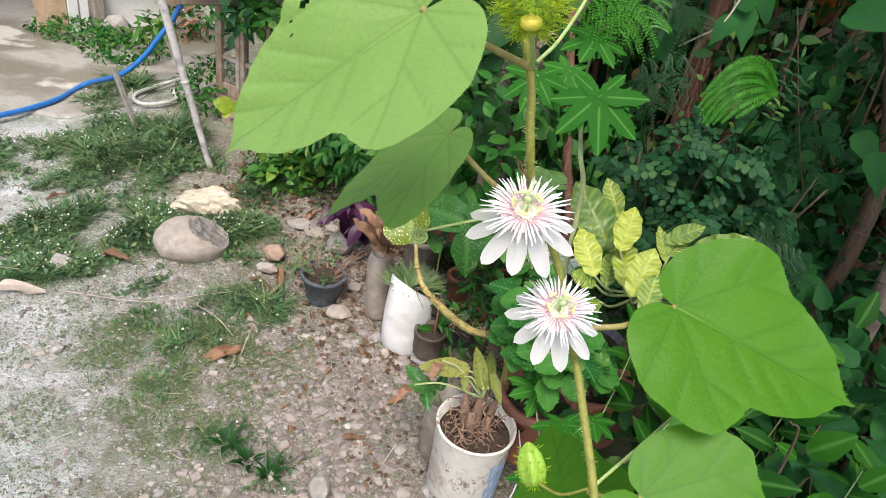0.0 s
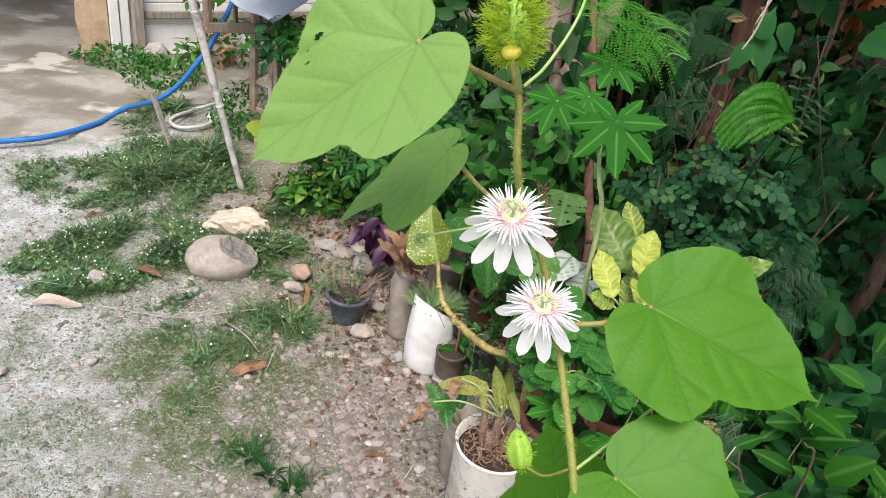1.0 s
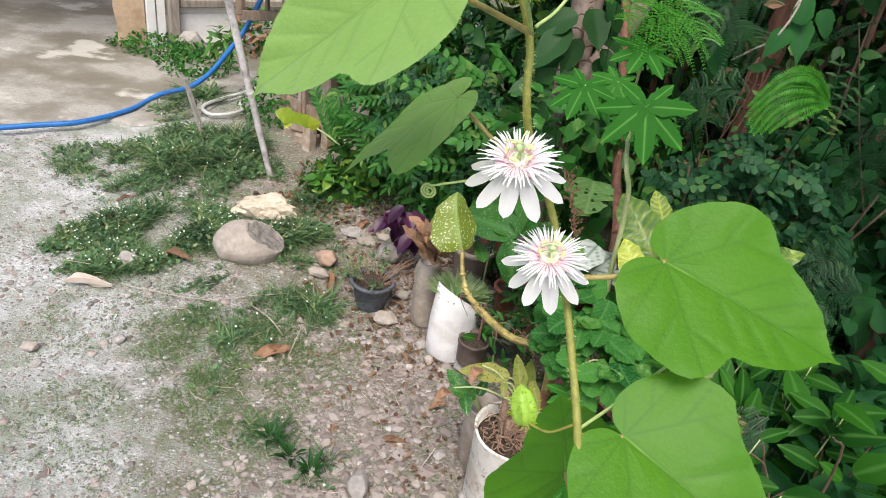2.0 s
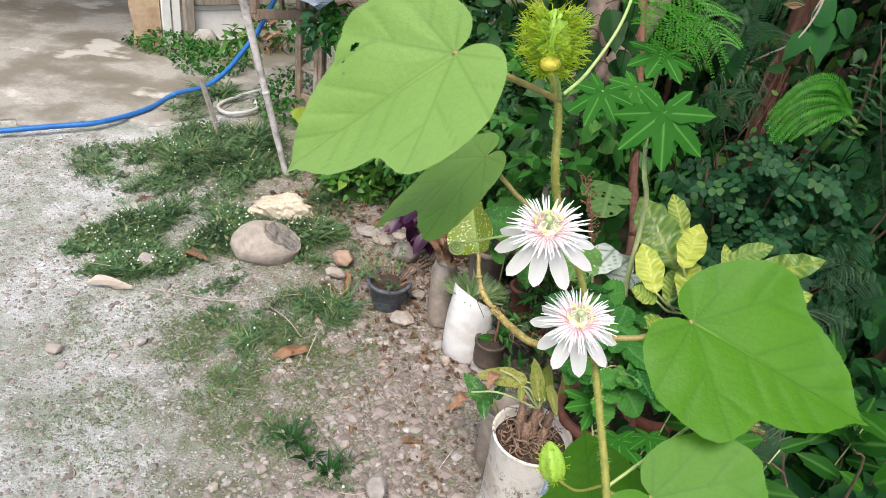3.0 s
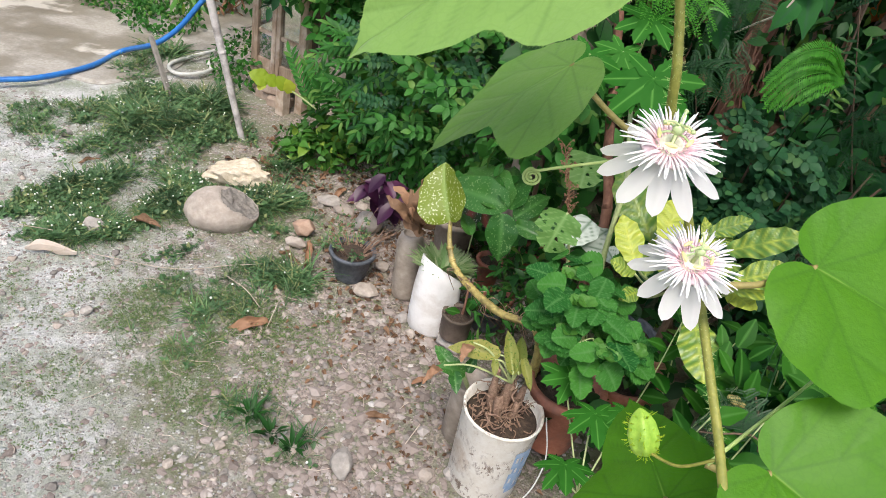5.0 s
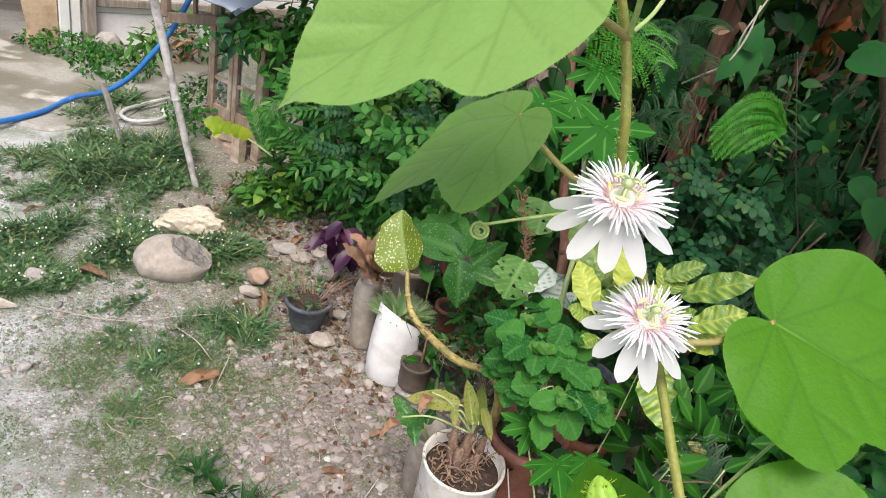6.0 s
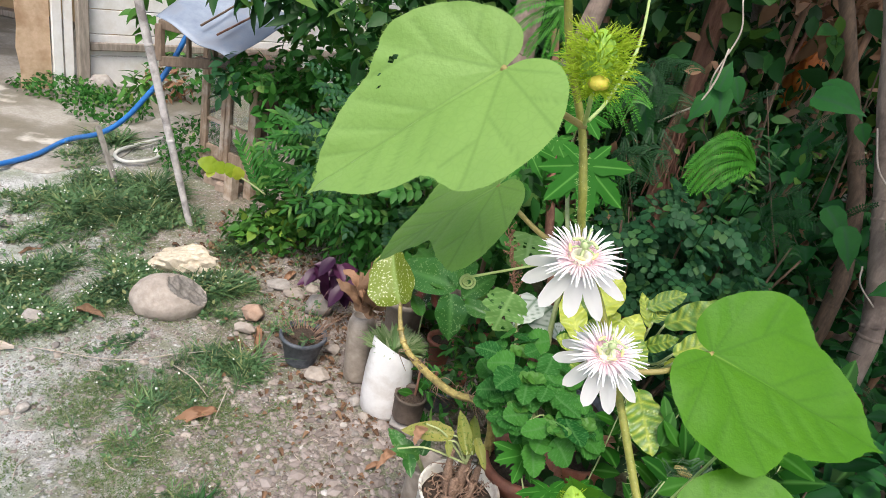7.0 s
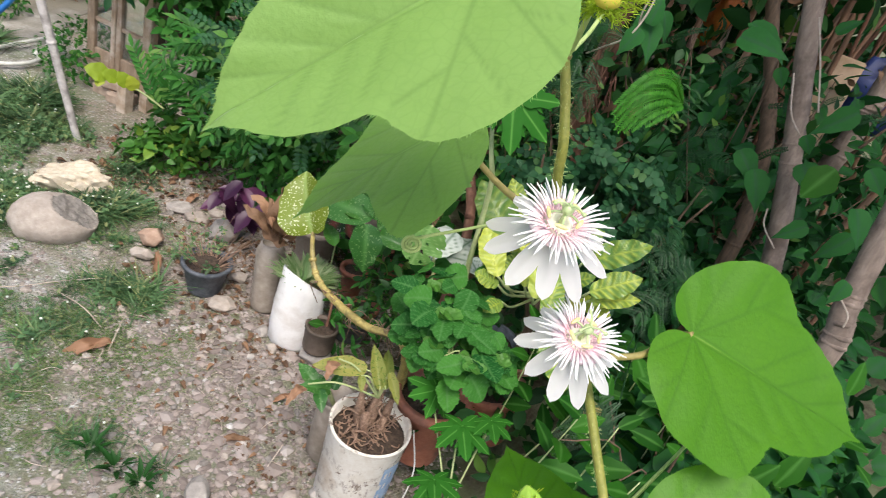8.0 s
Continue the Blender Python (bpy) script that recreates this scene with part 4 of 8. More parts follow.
bract_bud((-0.001, 0.313, 1.407), (-0.4, 0.1, 0.9), 0.021, 0.017, 12, True, 600)
bract_bud((0.101, 0.272, 1.171), (-0.3, 0.5, 0.75), 0.0195, 0.0026, 13, False, 90)
part("flower_stalk", tube(Soup(), [(0.042, 0.347, 1.398), (0.027, 0.340, 1.395), (0.011, 0.328, 1.397)], 0.001, 7, 16), MAT["tendril"], vine)
part("flower_stalk", tube(Soup(), [(0.068, 0.340, 1.332), (0.064, 0.325, 1.345), (0.059, 0.309, 1.357)], 0.0011, 7, 8), MAT["tendril"], vine)
part("flower_stalk", tube(Soup(), [(0.122, 0.252, 1.185), (0.113, 0.257, 1.172), (0.104, 0.267, 1.166)], 0.0007, 7, 12), MAT["stem"], vine)
part("flower_stalk", tube(Soup(), [(0.078, 0.321, 1.287), (0.075, 0.312, 1.284), (0.074, 0.303, 1.283)], 0.0012, 7, 12), MAT["tendril"], vine)
part("flower_stalk", tube(Soup(), [(0.107, 0.300, 1.232), (0.102, 0.294, 1.236), (0.098, 0.291, 1.241)], 0.0012, 7, 12), MAT["tendril"], vine)

# ---- yard: stones, pole, hoses, hutch ----
BOULDER = Vector((-0.750, 2.019, 0.000))
stone = Soup()
v, f = ico(5)
out, chipped = [], []
cut = Vector((0.55, -0.12, 0.83)).normalized()
for p in v:
    k = 1 + 0.1 * noise.noise(Vector(p * 1.3 + [4, 4, 4])) + 0.025 * noise.noise(Vector(p * 5))
    q = Vector(p * k * np.array([0.128, 0.09, 0.088]))
    over = q.dot(cut) - 0.071 - 0.005 * noise.noise(Vector(p * 4))
    if over > 0:
        q -= cut * (over * 1.3 - 0.006 * noise.noise(Vector(p * 9)) - 0.004 * noise.noise(Vector(p * 22)))
    chipped.append(over > 0.002)
    out.append(q)
stone.add(out, f, Matrix.Translation(BOULDER + Vector((0, 0.02, 0.045))) @ Matrix.Rotation(0.25, 4, "Z"))
stone_ob = single("boulder", stone, [MAT["boulder"], MAT["chip"]], "smooth brown boulder with a chipped grey top, in grass", "stone")
stone_ob.data.polygons.foreach_set("material_index", [int(all(chipped[i] for i in t)) for t in f])


def stone_thing(name, at, size, seed, mat, label, rough=0.35, turn=0.0, level=3, scale=1.6, sink=0.3):
    s = Soup()
    crag(s, (at[0], at[1], at[2] + size[2] * (1 - 2 * sink * 0.5)), size, seed, 22 if rough < 0.5 else 15, turn, 0.07)
    return single(name, s, MAT[mat], label, "stone", smooth=False)


jagged = Soup()
v, f = ico(4)
out = []
for p in v:
    k = 1 + 0.4 * noise.noise(Vector(p * 1.7 + [2.3, 5.1, 0.4])) + 0.22 * noise.noise(Vector(p * 4.2 + [7, 1, 3])) + 0.06 * noise.noise(Vector(p * 11))
    q = p * k * np.array([0.118, 0.068, 0.075])
    q[2] = min(q[2], 0.052 + 0.022 * q[0] / 0.1 + 0.008 * noise.noise(Vector(p * 6)))
    out.append(q)
jagged.add(out, f, Matrix.Translation((-0.788, 2.312, 0.038)) @ Matrix.Rotation(0.2, 4, "Z"))
single("pale_rock", jagged, MAT["limestone"], "jagged pale yellow rock lying on grass", "stone", smooth=False)
stone_thing("pale_block", (-1.960, 4.122, 0.000), (0.1, 0.06, 0.1), 31.0, "greystone", "pale worn stone block at the foot of the wall", 0.4, 0.5, 3)
stone_thing("small_stone", (-1.098, 1.831, 0.000), (0.045, 0.032, 0.03), 5.1, "greystone", "small pale stone at the edge of the grass", 0.4)
stone_thing("clay_lump", (-0.462, 2.070, 0.000), (0.048, 0.04, 0.04), 8.0, "redrock", "burnt orange clay lump", 0.5)
stone_thing("clay_lump", (-0.465, 1.985, 0.000), (0.045, 0.025, 0.022), 8.9, "boulder", "pale clay lump beside the black pot", 0.5)
stone_thing("white_stone", (-0.246, 2.183, 0.000), (0.06, 0.05, 0.05), 6.0, "greystone", "whitish stone behind the black pot", 0.4, 0.4)
stone_thing("flat_stone", (-0.422, 2.319, 0.000), (0.06, 0.04, 0.018), 2.0, "greystone", "flat grey stone on brown earth", 0.35)
stone_thing("flat_stone", (-0.356, 2.278, 0.000), (0.05, 0.036, 0.016), 2.8, "boulder", "flat reddish stone on brown earth", 0.35)
stone_thing("flat_stone", (-0.180, 1.808, 0.000), (0.05, 0.04, 0.02), 12.8, "boulder", "flat yellowish stone in front of the black pot", 0.45)
stone_thing("kerb_stone", (-0.100, 1.114, 0.000), (0.032, 0.05, 0.03), 7.2, "greystone", "pale broken block half sunk in the path", 0.3, 0.1)
for k, (x, y, z) in enumerate(((-0.152, 1.960, 0.000), (-0.038, 1.713, 0.000), (-0.003, 1.646, 0.000), (0.178, 1.158, 0.000), (0.108, 1.138, 0.000), (-0.454, 2.306, 0.000), (-0.297, 2.324, 0.000), (-2.169, 4.753, 0.000), (-0.200, 2.109, 0.000), (-1.528, 2.401, 0.000), (-1.122, 1.351, 0.000), (-0.915, 1.453, 0.000))):
    r = (0.03, 0.026, 0.022)[k % 3] * (2.6 if k == 7 else 1)
    stone_thing("stone", (x, y, z), (r, r * 0.8, r * 0.65), 20 + k, "greystone" if k % 2 else "boulder", "loose rounded stone on the earth", 0.35, k)

wood = Soup()
tube(wood, [(-1.215, 1.650, 0.020), (-1.157, 1.669, 0.025), (-1.069, 1.679, 0.018)], [0.004, 0.019, 0.016, 0.005], 7, 14, 0.9, 0.4)
single("driftwood", wood, MAT["driftwood"], "bleached piece of driftwood lying on gravel", "wood", smooth=False)

# pole leaning out of the ground
P0, P1 = Vector((-0.907, 2.687, 0.000)), Vector((-1.103, 2.620, 0.921))
pd = (P1 - P0)
pole = thing("leaning_pole", P0, "grey weathered pole leaning from the ground", "pole")
part("shaft", tube(Soup(), [P0 - pd * 0.05, P0 + pd * 0.5, P0 + pd, P0 + pd * 2.2], [0.0135, 0.016, 0.0175], 14, 40, 0.05), MAT["pipe"], pole)
for t in (0.42, 0.83, 1.3):
    part("knot", tube(Soup(), [P0 + pd * (t - 0.006), P0 + pd * t, P0 + pd * (t + 0.006)], [0.0165, 0.0176, 0.0165], 14, 6), MAT["pipe"], pole)

# board stub in the grass
SB = Vector((-1.336, 2.935, 0.000))
ST = SB + Vector((-0.1, 0.05, 0.24))
stub = Soup()
d = (ST - SB).normalized()
box(stub, (0.026, 0.016, 0.34), Matrix.Translation(SB + d * 0.12) @ d.to_track_quat("Z", "Y").to_matrix().to_4x4(), 0.004)
single("board_stub", stub, MAT["greywood"], "grey board stub leaning in the grass", "board")

# blue hose over the porch floor and up to the hutch
hose = Soup()
h0, h1 = Vector((-2.028, 2.661, 0.030)), Vector((-1.880, 2.792, 0.030))
tube(hose, [h0 + (h0 - h1) * 6, h0 + (h0 - h1) * 2.5, (-2.028, 2.661, 0.030), (-1.880, 2.792, 0.030), (-1.775, 3.032, 0.030), (-1.748, 3.288, 0.035), (-1.501, 3.123, 0.172), (-1.388, 3.129, 0.263), (-1.298, 3.153, 0.383), (-1.231, 3.193, 0.492), (-1.171, 3.255, 0.640), (-1.121, 3.306, 0.799), (-1.115, 3.333, 0.949)], 0.0125, 12, 90)
single("blue_hose", hose, MAT["hose"], "bright blue garden hose lying over concrete", "hose")
wh = Soup()
tube(wh, [(-1.339, 3.758, 0.030), (-1.379, 3.601, 0.030), (-1.443, 3.446, 0.030), (-1.489, 3.310, 0.030), (-1.473, 3.220, 0.030), (-1.401, 3.176, 0.030), (-1.322, 3.241, 0.030), (-1.297, 3.329, 0.030), (-1.326, 3.355, 0.040), (-1.300, 3.398, 0.050), (-1.250, 3.472, 0.030)], 0.0095, 10, 80)
single("white_hose", wh, MAT["white_hose"], "loop of dirty white hose on concrete", "hose")

# ---- hutch: old window sashes nailed into a cage, sheet on top ----
HL, HR = Vector((-1.045, 3.262, 0.150)), Vector((-0.758, 3.104, 0.150))
HX = (HR - HL).normalized()
HN = Vector((HX.y, -HX.x, 0))
hutch_turn = Matrix((HX, -HN, Vector((0, 0, 1)))).transposed().to_4x4()
HW = (HR - HL).length


def on_hutch(s, z, out=0.0):
    return HL + HX * s + HN * out + Vector((0, 0, z - HL.z))


hutch = thing("hutch", on_hutch(HW / 2, 0), "old wooden hutch made of glazed window sashes", "hutch")


def bar(name, a, b, w, t, mat="framewood", parent=None, label=""):
    a, b = Vector(a), Vector(b)
    d = (b - a)
    y = HN
    z = d.normalized()
    x = y.cross(z).normalized()
    y = z.cross(x)
    return part(name, box(Soup(), (w, t, d.length), Matrix.Translation((a + b) / 2) @ Matrix((x, y, z)).transposed().to_4x4(), 0.003), MAT[mat], parent or hutch, label)


ZB, ZT = 0.13, 0.57
for s0, s1 in ((0.0, HW * 0.44), (HW * 0.46, HW * 0.98)):
    sash = bar("sash", on_hutch(s0 + 0.012, ZB, 0.01), on_hutch(s0 + 0.012, ZT, 0.01), 0.026, 0.024)
    bar("stile", on_hutch(s1 - 0.012, ZB, 0.01), on_hutch(s1 - 0.012, ZT, 0.01), 0.026, 0.024, parent=sash)
    for zz, w in ((ZB + 0.03, 0.06), (ZB + 0.19, 0.018), (ZT - 0.015, 0.03)):
        bar("rail", on_hutch(s0 + 0.026, zz, 0.008), on_hutch(s1 - 0.026, zz, 0.008), w, 0.02, parent=sash)
    pane = part("pane", box(Soup(), (s1 - s0 - 0.05, 0.003, ZT - ZB - 0.06), Matrix.Translation(on_hutch((s0 + s1) / 2, (ZB + ZT) / 2 + 0.02, 0.004)) @ hutch_turn, 0.0005), MAT["glass"], sash, "dusty glass pane")
    pane.visible_shadow = False
bar("corner_post", on_hutch(HW + 0.01, 0.0, 0.02), on_hutch(HW + 0.01, ZT + 0.02, 0.02), 0.045, 0.045)
bar("corner_post", on_hutch(-0.03, 0.0, -0.02), on_hutch(-0.03, ZT + 0.25, -0.02), 0.03, 0.03)
bar("corner_post", on_hutch(-0.1, 0.0, -0.26), on_hutch(-0.1, ZT + 0.25, -0.26), 0.03, 0.03)
bar("corner_post", on_hutch(HW + 0.01, 0.0, -0.36), on_hutch(HW + 0.01, ZT, -0.36), 0.04, 0.04)
bar("side_rail", on_hutch(-0.03, ZT - 0.01, -0.02), on_hutch(-0.1, ZT - 0.01, -0.26), 0.025, 0.03)
bar("side_rail", on_hutch(-0.03, ZB + 0.19, -0.02), on_hutch(-0.1, ZB + 0.19, -0.26), 0.02, 0.02)
bar("floor_board", on_hutch(-0.02, ZB - 0.012, -0.15), on_hutch(HW + 0.03, ZB - 0.012, -0.15), 0.02, 0.36)
# added lid blocks light; dark brown on both boards stands for the unlit inside
part("top_board", box(Soup(), (HW + 0.12, 0.42, 0.015), Matrix.Translation(on_hutch(HW / 2, ZT + 0.02, -0.18)) @ hutch_turn, 0.003), MAT["twig"], hutch, "dark top board added to keep light out of the hutch")
part("back_board", box(Soup(), (HW + 0.1, 0.015, ZT - ZB), Matrix.Translation(on_hutch(HW / 2, (ZB + ZT) / 2, -0.38)) @ hutch_turn, 0.003), MAT["twig"], hutch, "back board coloured dark for the unlit inside of the hutch")
for k in range(7):
    bar("slat", on_hutch(HW + 0.04, 0.05 + 0.05 * k, -0.04 - 0.006 * (k % 2)), on_hutch(HW + 0.36, 0.05 + 0.05 * k, -0.05), 0.036, 0.018, "driftwood")
bar("foot", on_hutch(HW * 0.9, -0.02, 0.1), on_hutch(HW * 0.9, 0.16, 0.1), 0.05, 0.05, "framewood")
for k, (s, z0, o) in enumerate(((0.1, 0.045, 0.02), (0.2, 0.045, 0.04), (0.15, 0.1, 0.03))):
    b = Soup()
    box(b, (0.11, 0.09, 0.05), Matrix.Translation(on_hutch(s + 0.02, z0 - 0.02, o)) @ hutch_turn @ Matrix.Rotation(0.2 * k, 4, "Z"), 0.008)
    single("block", b, MAT["brickred"], "worn brown block under the hutch", "block")

# small loose sash above, with the roof sheet
up = thing("window_sash", on_hutch(-0.2, ZT, -0.02), "small dark wooden window sash set on the hutch", "window")
A, B, C, D = Vector((-1.223, 3.132, 0.577)), Vector((-0.973, 3.101, 0.620)), Vector((-0.986, 3.124, 0.735)), Vector((-1.239, 3.164, 0.736))
for a, b, w in ((A, B, 0.045), (B, C, 0.04), (C, D, 0.04), (D, A, 0.04)):
    bar("sash_bar", a, b, w, 0.028, "darkwood", up)
bar("sash_bar", A.lerp(B, 0.55), D.lerp(C, 0.55), 0.018, 0.02, "darkwood", up)
S0, S1, S2, S3 = Vector((-1.176, 2.963, 0.808)), Vector((-0.830, 2.849, 0.730)), Vector((-0.647, 3.184, 0.862)), Vector((-1.033, 3.367, 1.013))
sheet = Soup()
nx, ny = 24, 14
pts = []
for o in (0, -0.003):
    for j in range(ny + 1):
        for i in range(nx + 1):
            s, t = i / nx, j / ny
            p = S0.lerp(S1, s).lerp(S3.lerp(S2, s), t)
            p = p + Vector((0, 0, o + 0.012 * math.sin(s * 9) * (1 - 0.5 * t) + 0.02 * noise.noise(Vector((s * 2, t * 2, 1))) - 0.015 * s * (1 - t)))
            pts.append(p)
q = (nx + 1) * (ny + 1)
fs = [(j * (nx + 1) + i, j * (nx + 1) + i + 1, (j + 1) * (nx + 1) + i + 1, (j + 1) * (nx + 1) + i) for j in range(ny) for i in range(nx)]
sheet.add(pts, fs + [tuple(k + q for k in g)[::-1] for g in fs] + [(i, q + i, q + i + 1, i + 1) for i in range(nx)] + [(j * (nx + 1), (j + 1) * (nx + 1), q + (j + 1) * (nx + 1), q + j * (nx + 1)) for j in range(ny)])
roof = thing("roof_sheet", S0, "bent grey-blue metal sheet over the hutch", "roof sheet")
part("metal_sheet", sheet, MAT["sheet"], roof)
for a, b, mat in ((0.5, 0.55, "twig"), (0.72, 0.78, "bark_red")):
    rod = [S0.lerp(S1, a).lerp(S3.lerp(S2, a), 0.12) + Vector((0, 0, 0.02)), S0.lerp(S1, b).lerp(S3.lerp(S2, b), 0.85) + Vector((0, 0, 0.03))]
    single("stick", tube(Soup(), rod, 0.0045, 8, 8, 0.2), MAT[mat], "thin dark stick lying on the metal sheet", "stick")

for k in range(270):
    grng = random.Random(400 + k)
    x, y = grng.uniform(-1.75, -0.15), grng.uniform(0.75, 2.35)
    r = grng.uniform(0.007, 0.02)
    if k >= 130:
        x, y = grng.uniform(-0.5, 0.12), grng.uniform(0.8, 1.75)
        r = grng.uniform(0.008, 0.019)
    s = Soup()
    crag(s, (x, y, rise(x, y) + r * 0.2), (r, r * grng.uniform(0.65, 0.95), r * 0.6), 300 + k, 10, grng.uniform(0, 6), 0.15)
    single("pebble", s, MAT[("chip", "boulder", "chip", "boulder", "greystone")[k % 5]], ("dark broken", "brownish", "dark broken", "brownish", "pale grey")[k % 5] + " pebble lying on the gravel", "stone", "pebbles on the yard", smooth=False)

# ---- gravel ----
rng = random.Random(21)
gravel = Soup()
v, f = ico(1)
variants = []
for k in range(9):
    variants.append(np.array([p * (1 + 0.4 * noise.noise(Vector(p * 1.4 + k * 3.1))) * np.array([1, rng.uniform(0.65, 0.95), rng.uniform(0.4, 0.7)]) for p in v]))
for k in range(40000):
    x, y = rng.uniform(-2.1, 0.55), 0.55 + 2.2 * rng.random() ** 1.3
    by_pots = math.exp(-((x + 0.05) / 0.35) ** 2)
    if rng.random() > 0.6 + 0.4 * by_pots or noise.noise(Vector((x * 2.2, y * 2.2, 5))) < rng.uniform(-0.9, -0.1):
        continue
    r = min(0.0022 + rng.expovariate(1 / 0.0021), 0.016) * (1 + 0.9 * by_pots)
    m = Matrix.Translation((x, y, rise(x, y) - r * 0.08)) @ Matrix.Rotation(rng.uniform(0, 6.3), 4, "Z") @ Matrix.Diagonal((r, r, r, 1))
    gravel.add(variants[k % 9], f, m)
single("gravel", gravel, MAT["pebble"], "loose grey and brown gravel on the yard", "gravel", kind="stuff", smooth=False)

# ---- leaf stock ----
def stock(name, mat, outline, **kw):
    v, f, q = blade(outline, **kw)
    return Soup().add(v, f, vein=q).mesh(name, MAT[mat])


T_OVATE = blade(OVATE, 1, 4, 0.25, 0.2, vein_w=0)
T_ROUND = blade(ROUND, 2, 5, 0.1, 0.12, vein_w=0)
T_LANCE = blade(LANCE, 1, 4, 0.3, 0.3, vein_w=0)
T_HEART = blade(HEART, 2, 6, 0.2, 0.25, vein_w=0.03)
EYE = Vector((0.03, 0.05, 1.41))


def leaf_at(parent, mesh, base, tip, width=1.0, face=None, name="leaf", label=""):
    """One leaf from its stalk to its tip; it faces up and towards the open side of the bed."""
    base, tip = Vector(base), Vector(tip)
    d = tip - base
    n = Vector(face) if face else (EYE - base).normalized() + Vector((0, 0, 0.35))
    return child(name, mesh, parent, frame_of(base, d, n, d.length, d.length * width), label)


def scatter(soup, template, middle, radii, n, size, rng, out=0.6, up=0.5, hang=0.2, shell=0.45, clip=None):
    """Leaves through a rounded mass, most of them near its surface and turned outwards."""
    v, f, q = template
    for _ in range(n):
        d = rand_dir(0.1, rng)
        r = shell + (1 - shell) * rng.random() ** 0.6
        p = Vector((middle[0] + d.x * radii[0] * r, middle[1] + d.y * radii[1] * r, middle[2] + d.z * radii[2] * r))
        if p.z < 0.01 or (clip and not clip(p)):
            continue
        along = (rand_dir(0, rng) + d * 0.6 - Vector((0, 0, hang))).normalized()
        normal = d * out + Vector((0, 0, up)) + rand_dir(0, rng) * 0.5
        s = rng.uniform(*size)
        try:
            m = frame_of(p, along, normal, s, s * rng.uniform(0.85, 1.15))
        except ValueError:
            continue
        soup.add(v, f, m, q)


def pot(name, at, radius, height, mat, label, taper=0.8, lip=0.006, lean=None, category="plant pot", band=0.87):
    """A round pot with a wall of some thickness, a rolled lip and soil."""
    ob = thing(name, at, label, category)
    m = Matrix.Translation(Vector(at)) @ (lean or Matrix.Identity(4))
    r, h, b = radius, height, radius * taper
    body = Soup()
    lathe(body, [(b * 0.97, 0), (b, 0.006), (b + (r - b) * (band - 0.01), h * (band - 0.01)), (r + lip * 0.3, h * band), (r + lip, h * (band + 0.01)), (r + lip, h * 0.99), (r + lip * 0.6, h), (r - 0.002, h), (r - 0.006, h * 0.97), (b + (r - b) * 0.8 - 0.006, h * 0.8)], m, 40, 0.015, at[0] * 9)
    part("body", body, MAT[mat], ob)
    rad = b + (r - b) * 0.86 - 0.003
    rows = [(rad * k / 6, h * 0.86 + 0.012 * (1 - (k / 6) ** 2)) for k in range(6, 0, -1)]
    part("soil", lathe(Soup(), rows, m, 28, 0.12, 3.0), MAT["soil"], ob, "dark crumbly soil")
    return ob


LEAF_CROTON = stock("croton_leaf", "croton", shape((0, 0.03), (0.15, 0.13), (0.45, 0.2), (0.75, 0.16), (0.92, 0.07), (1, 0)), across=8, along=34, fold=0.18, droop=0.15, wave=0.025, waves=4, vein_w=0.02, ribs=8, rib_w=0.03)
LEAF_SPOT = stock("dumb_cane_leaf", "spotted", shape((0, 0.06), (0.12, 0.22), (0.4, 0.28), (0.75, 0.18), (0.93, 0.05), (1, 0)), across=4, along=14, fold=0.3, droop=0.3, wave=0.02, vein_w=0.02)
LEAF_YELLOW = stock("yellow_leaf", "yellowed", shape((0, 0.05), (0.15, 0.2), (0.45, 0.26), (0.78, 0.17), (0.94, 0.06), (1, 0)), across=4, along=12, fold=0.5, droop=0.35, wave=0.04, vein_w=0.02)
_herb = shape((0, 0.14), (0.1, 0.36), (0.35, 0.46), (0.65, 0.4), (0.86, 0.24), (0.96, 0.11), (1, 0.0))
LEAF_LEMON = stock("lemon_leaf", "lemon", shape((0, 0.05), (0.15, 0.2), (0.45, 0.26), (0.78, 0.17), (0.94, 0.06), (1, 0)), across=4, along=12, fold=0.3, droop=0.2, wave=0.02, vein_w=0.02)
LEAF_SPECK = stock("speckled_leaf", "speckled", shape((0, 0.12), (0.1, 0.25), (0.35, 0.33), (0.6, 0.31), (0.82, 0.22), (0.95, 0.1), (1, 0)), across=6, along=24, fold=0.75, droop=0.35, wave=0.06, waves=1.4, vein_w=0.02)


def herb_mesh(seed, mat="herb"):
    """A rounded leaf with scalloped edge, sunken veins and a buckled blade."""
    v, f, q = blade(lambda t: _herb(t) * (1 + 0.06 * math.sin(56 * t)), 6, 48, 0.1, 0.18, 0.02, 2, vein_w=0.02, ribs=6, rib_w=0.012)
    for p, w in zip(v, q):
        p[2] += 0.06 * noise.noise(Vector((p[0] * 3, p[1] * 3, seed))) + 0.016 * noise.noise(Vector((p[0] * 8, p[1] * 8, seed))) - 0.009 * w
        p[0] += 0.06 * math.sin(2.4 * p[1] + seed)
    return Soup().add(v, f, vein=q).mesh("herb_leaf", MAT[mat])


LEAF_HERB, LEAF_HERB_B, LEAF_HERB_C, LEAF_HERB_TIP = herb_mesh(1.3), herb_mesh(4.1), herb_mesh(7.7), herb_mesh(2.2, "bush_light")
LEAF_LIME = stock("lime_leaf", "lime", shape((0, 0.03), (0.15, 0.18), (0.4, 0.27), (0.75, 0.18), (0.93, 0.07), (1, 0)), across=4, along=12, fold=0.1, droop=0.2, vein_w=0.02)
LEAF_PALE = stock("caladium_leaf", "pale_leaf", HEART, across=6, along=16, fold=0.15, droop=0.2, vein_w=0.025, ribs=5, rib_w=0.02)
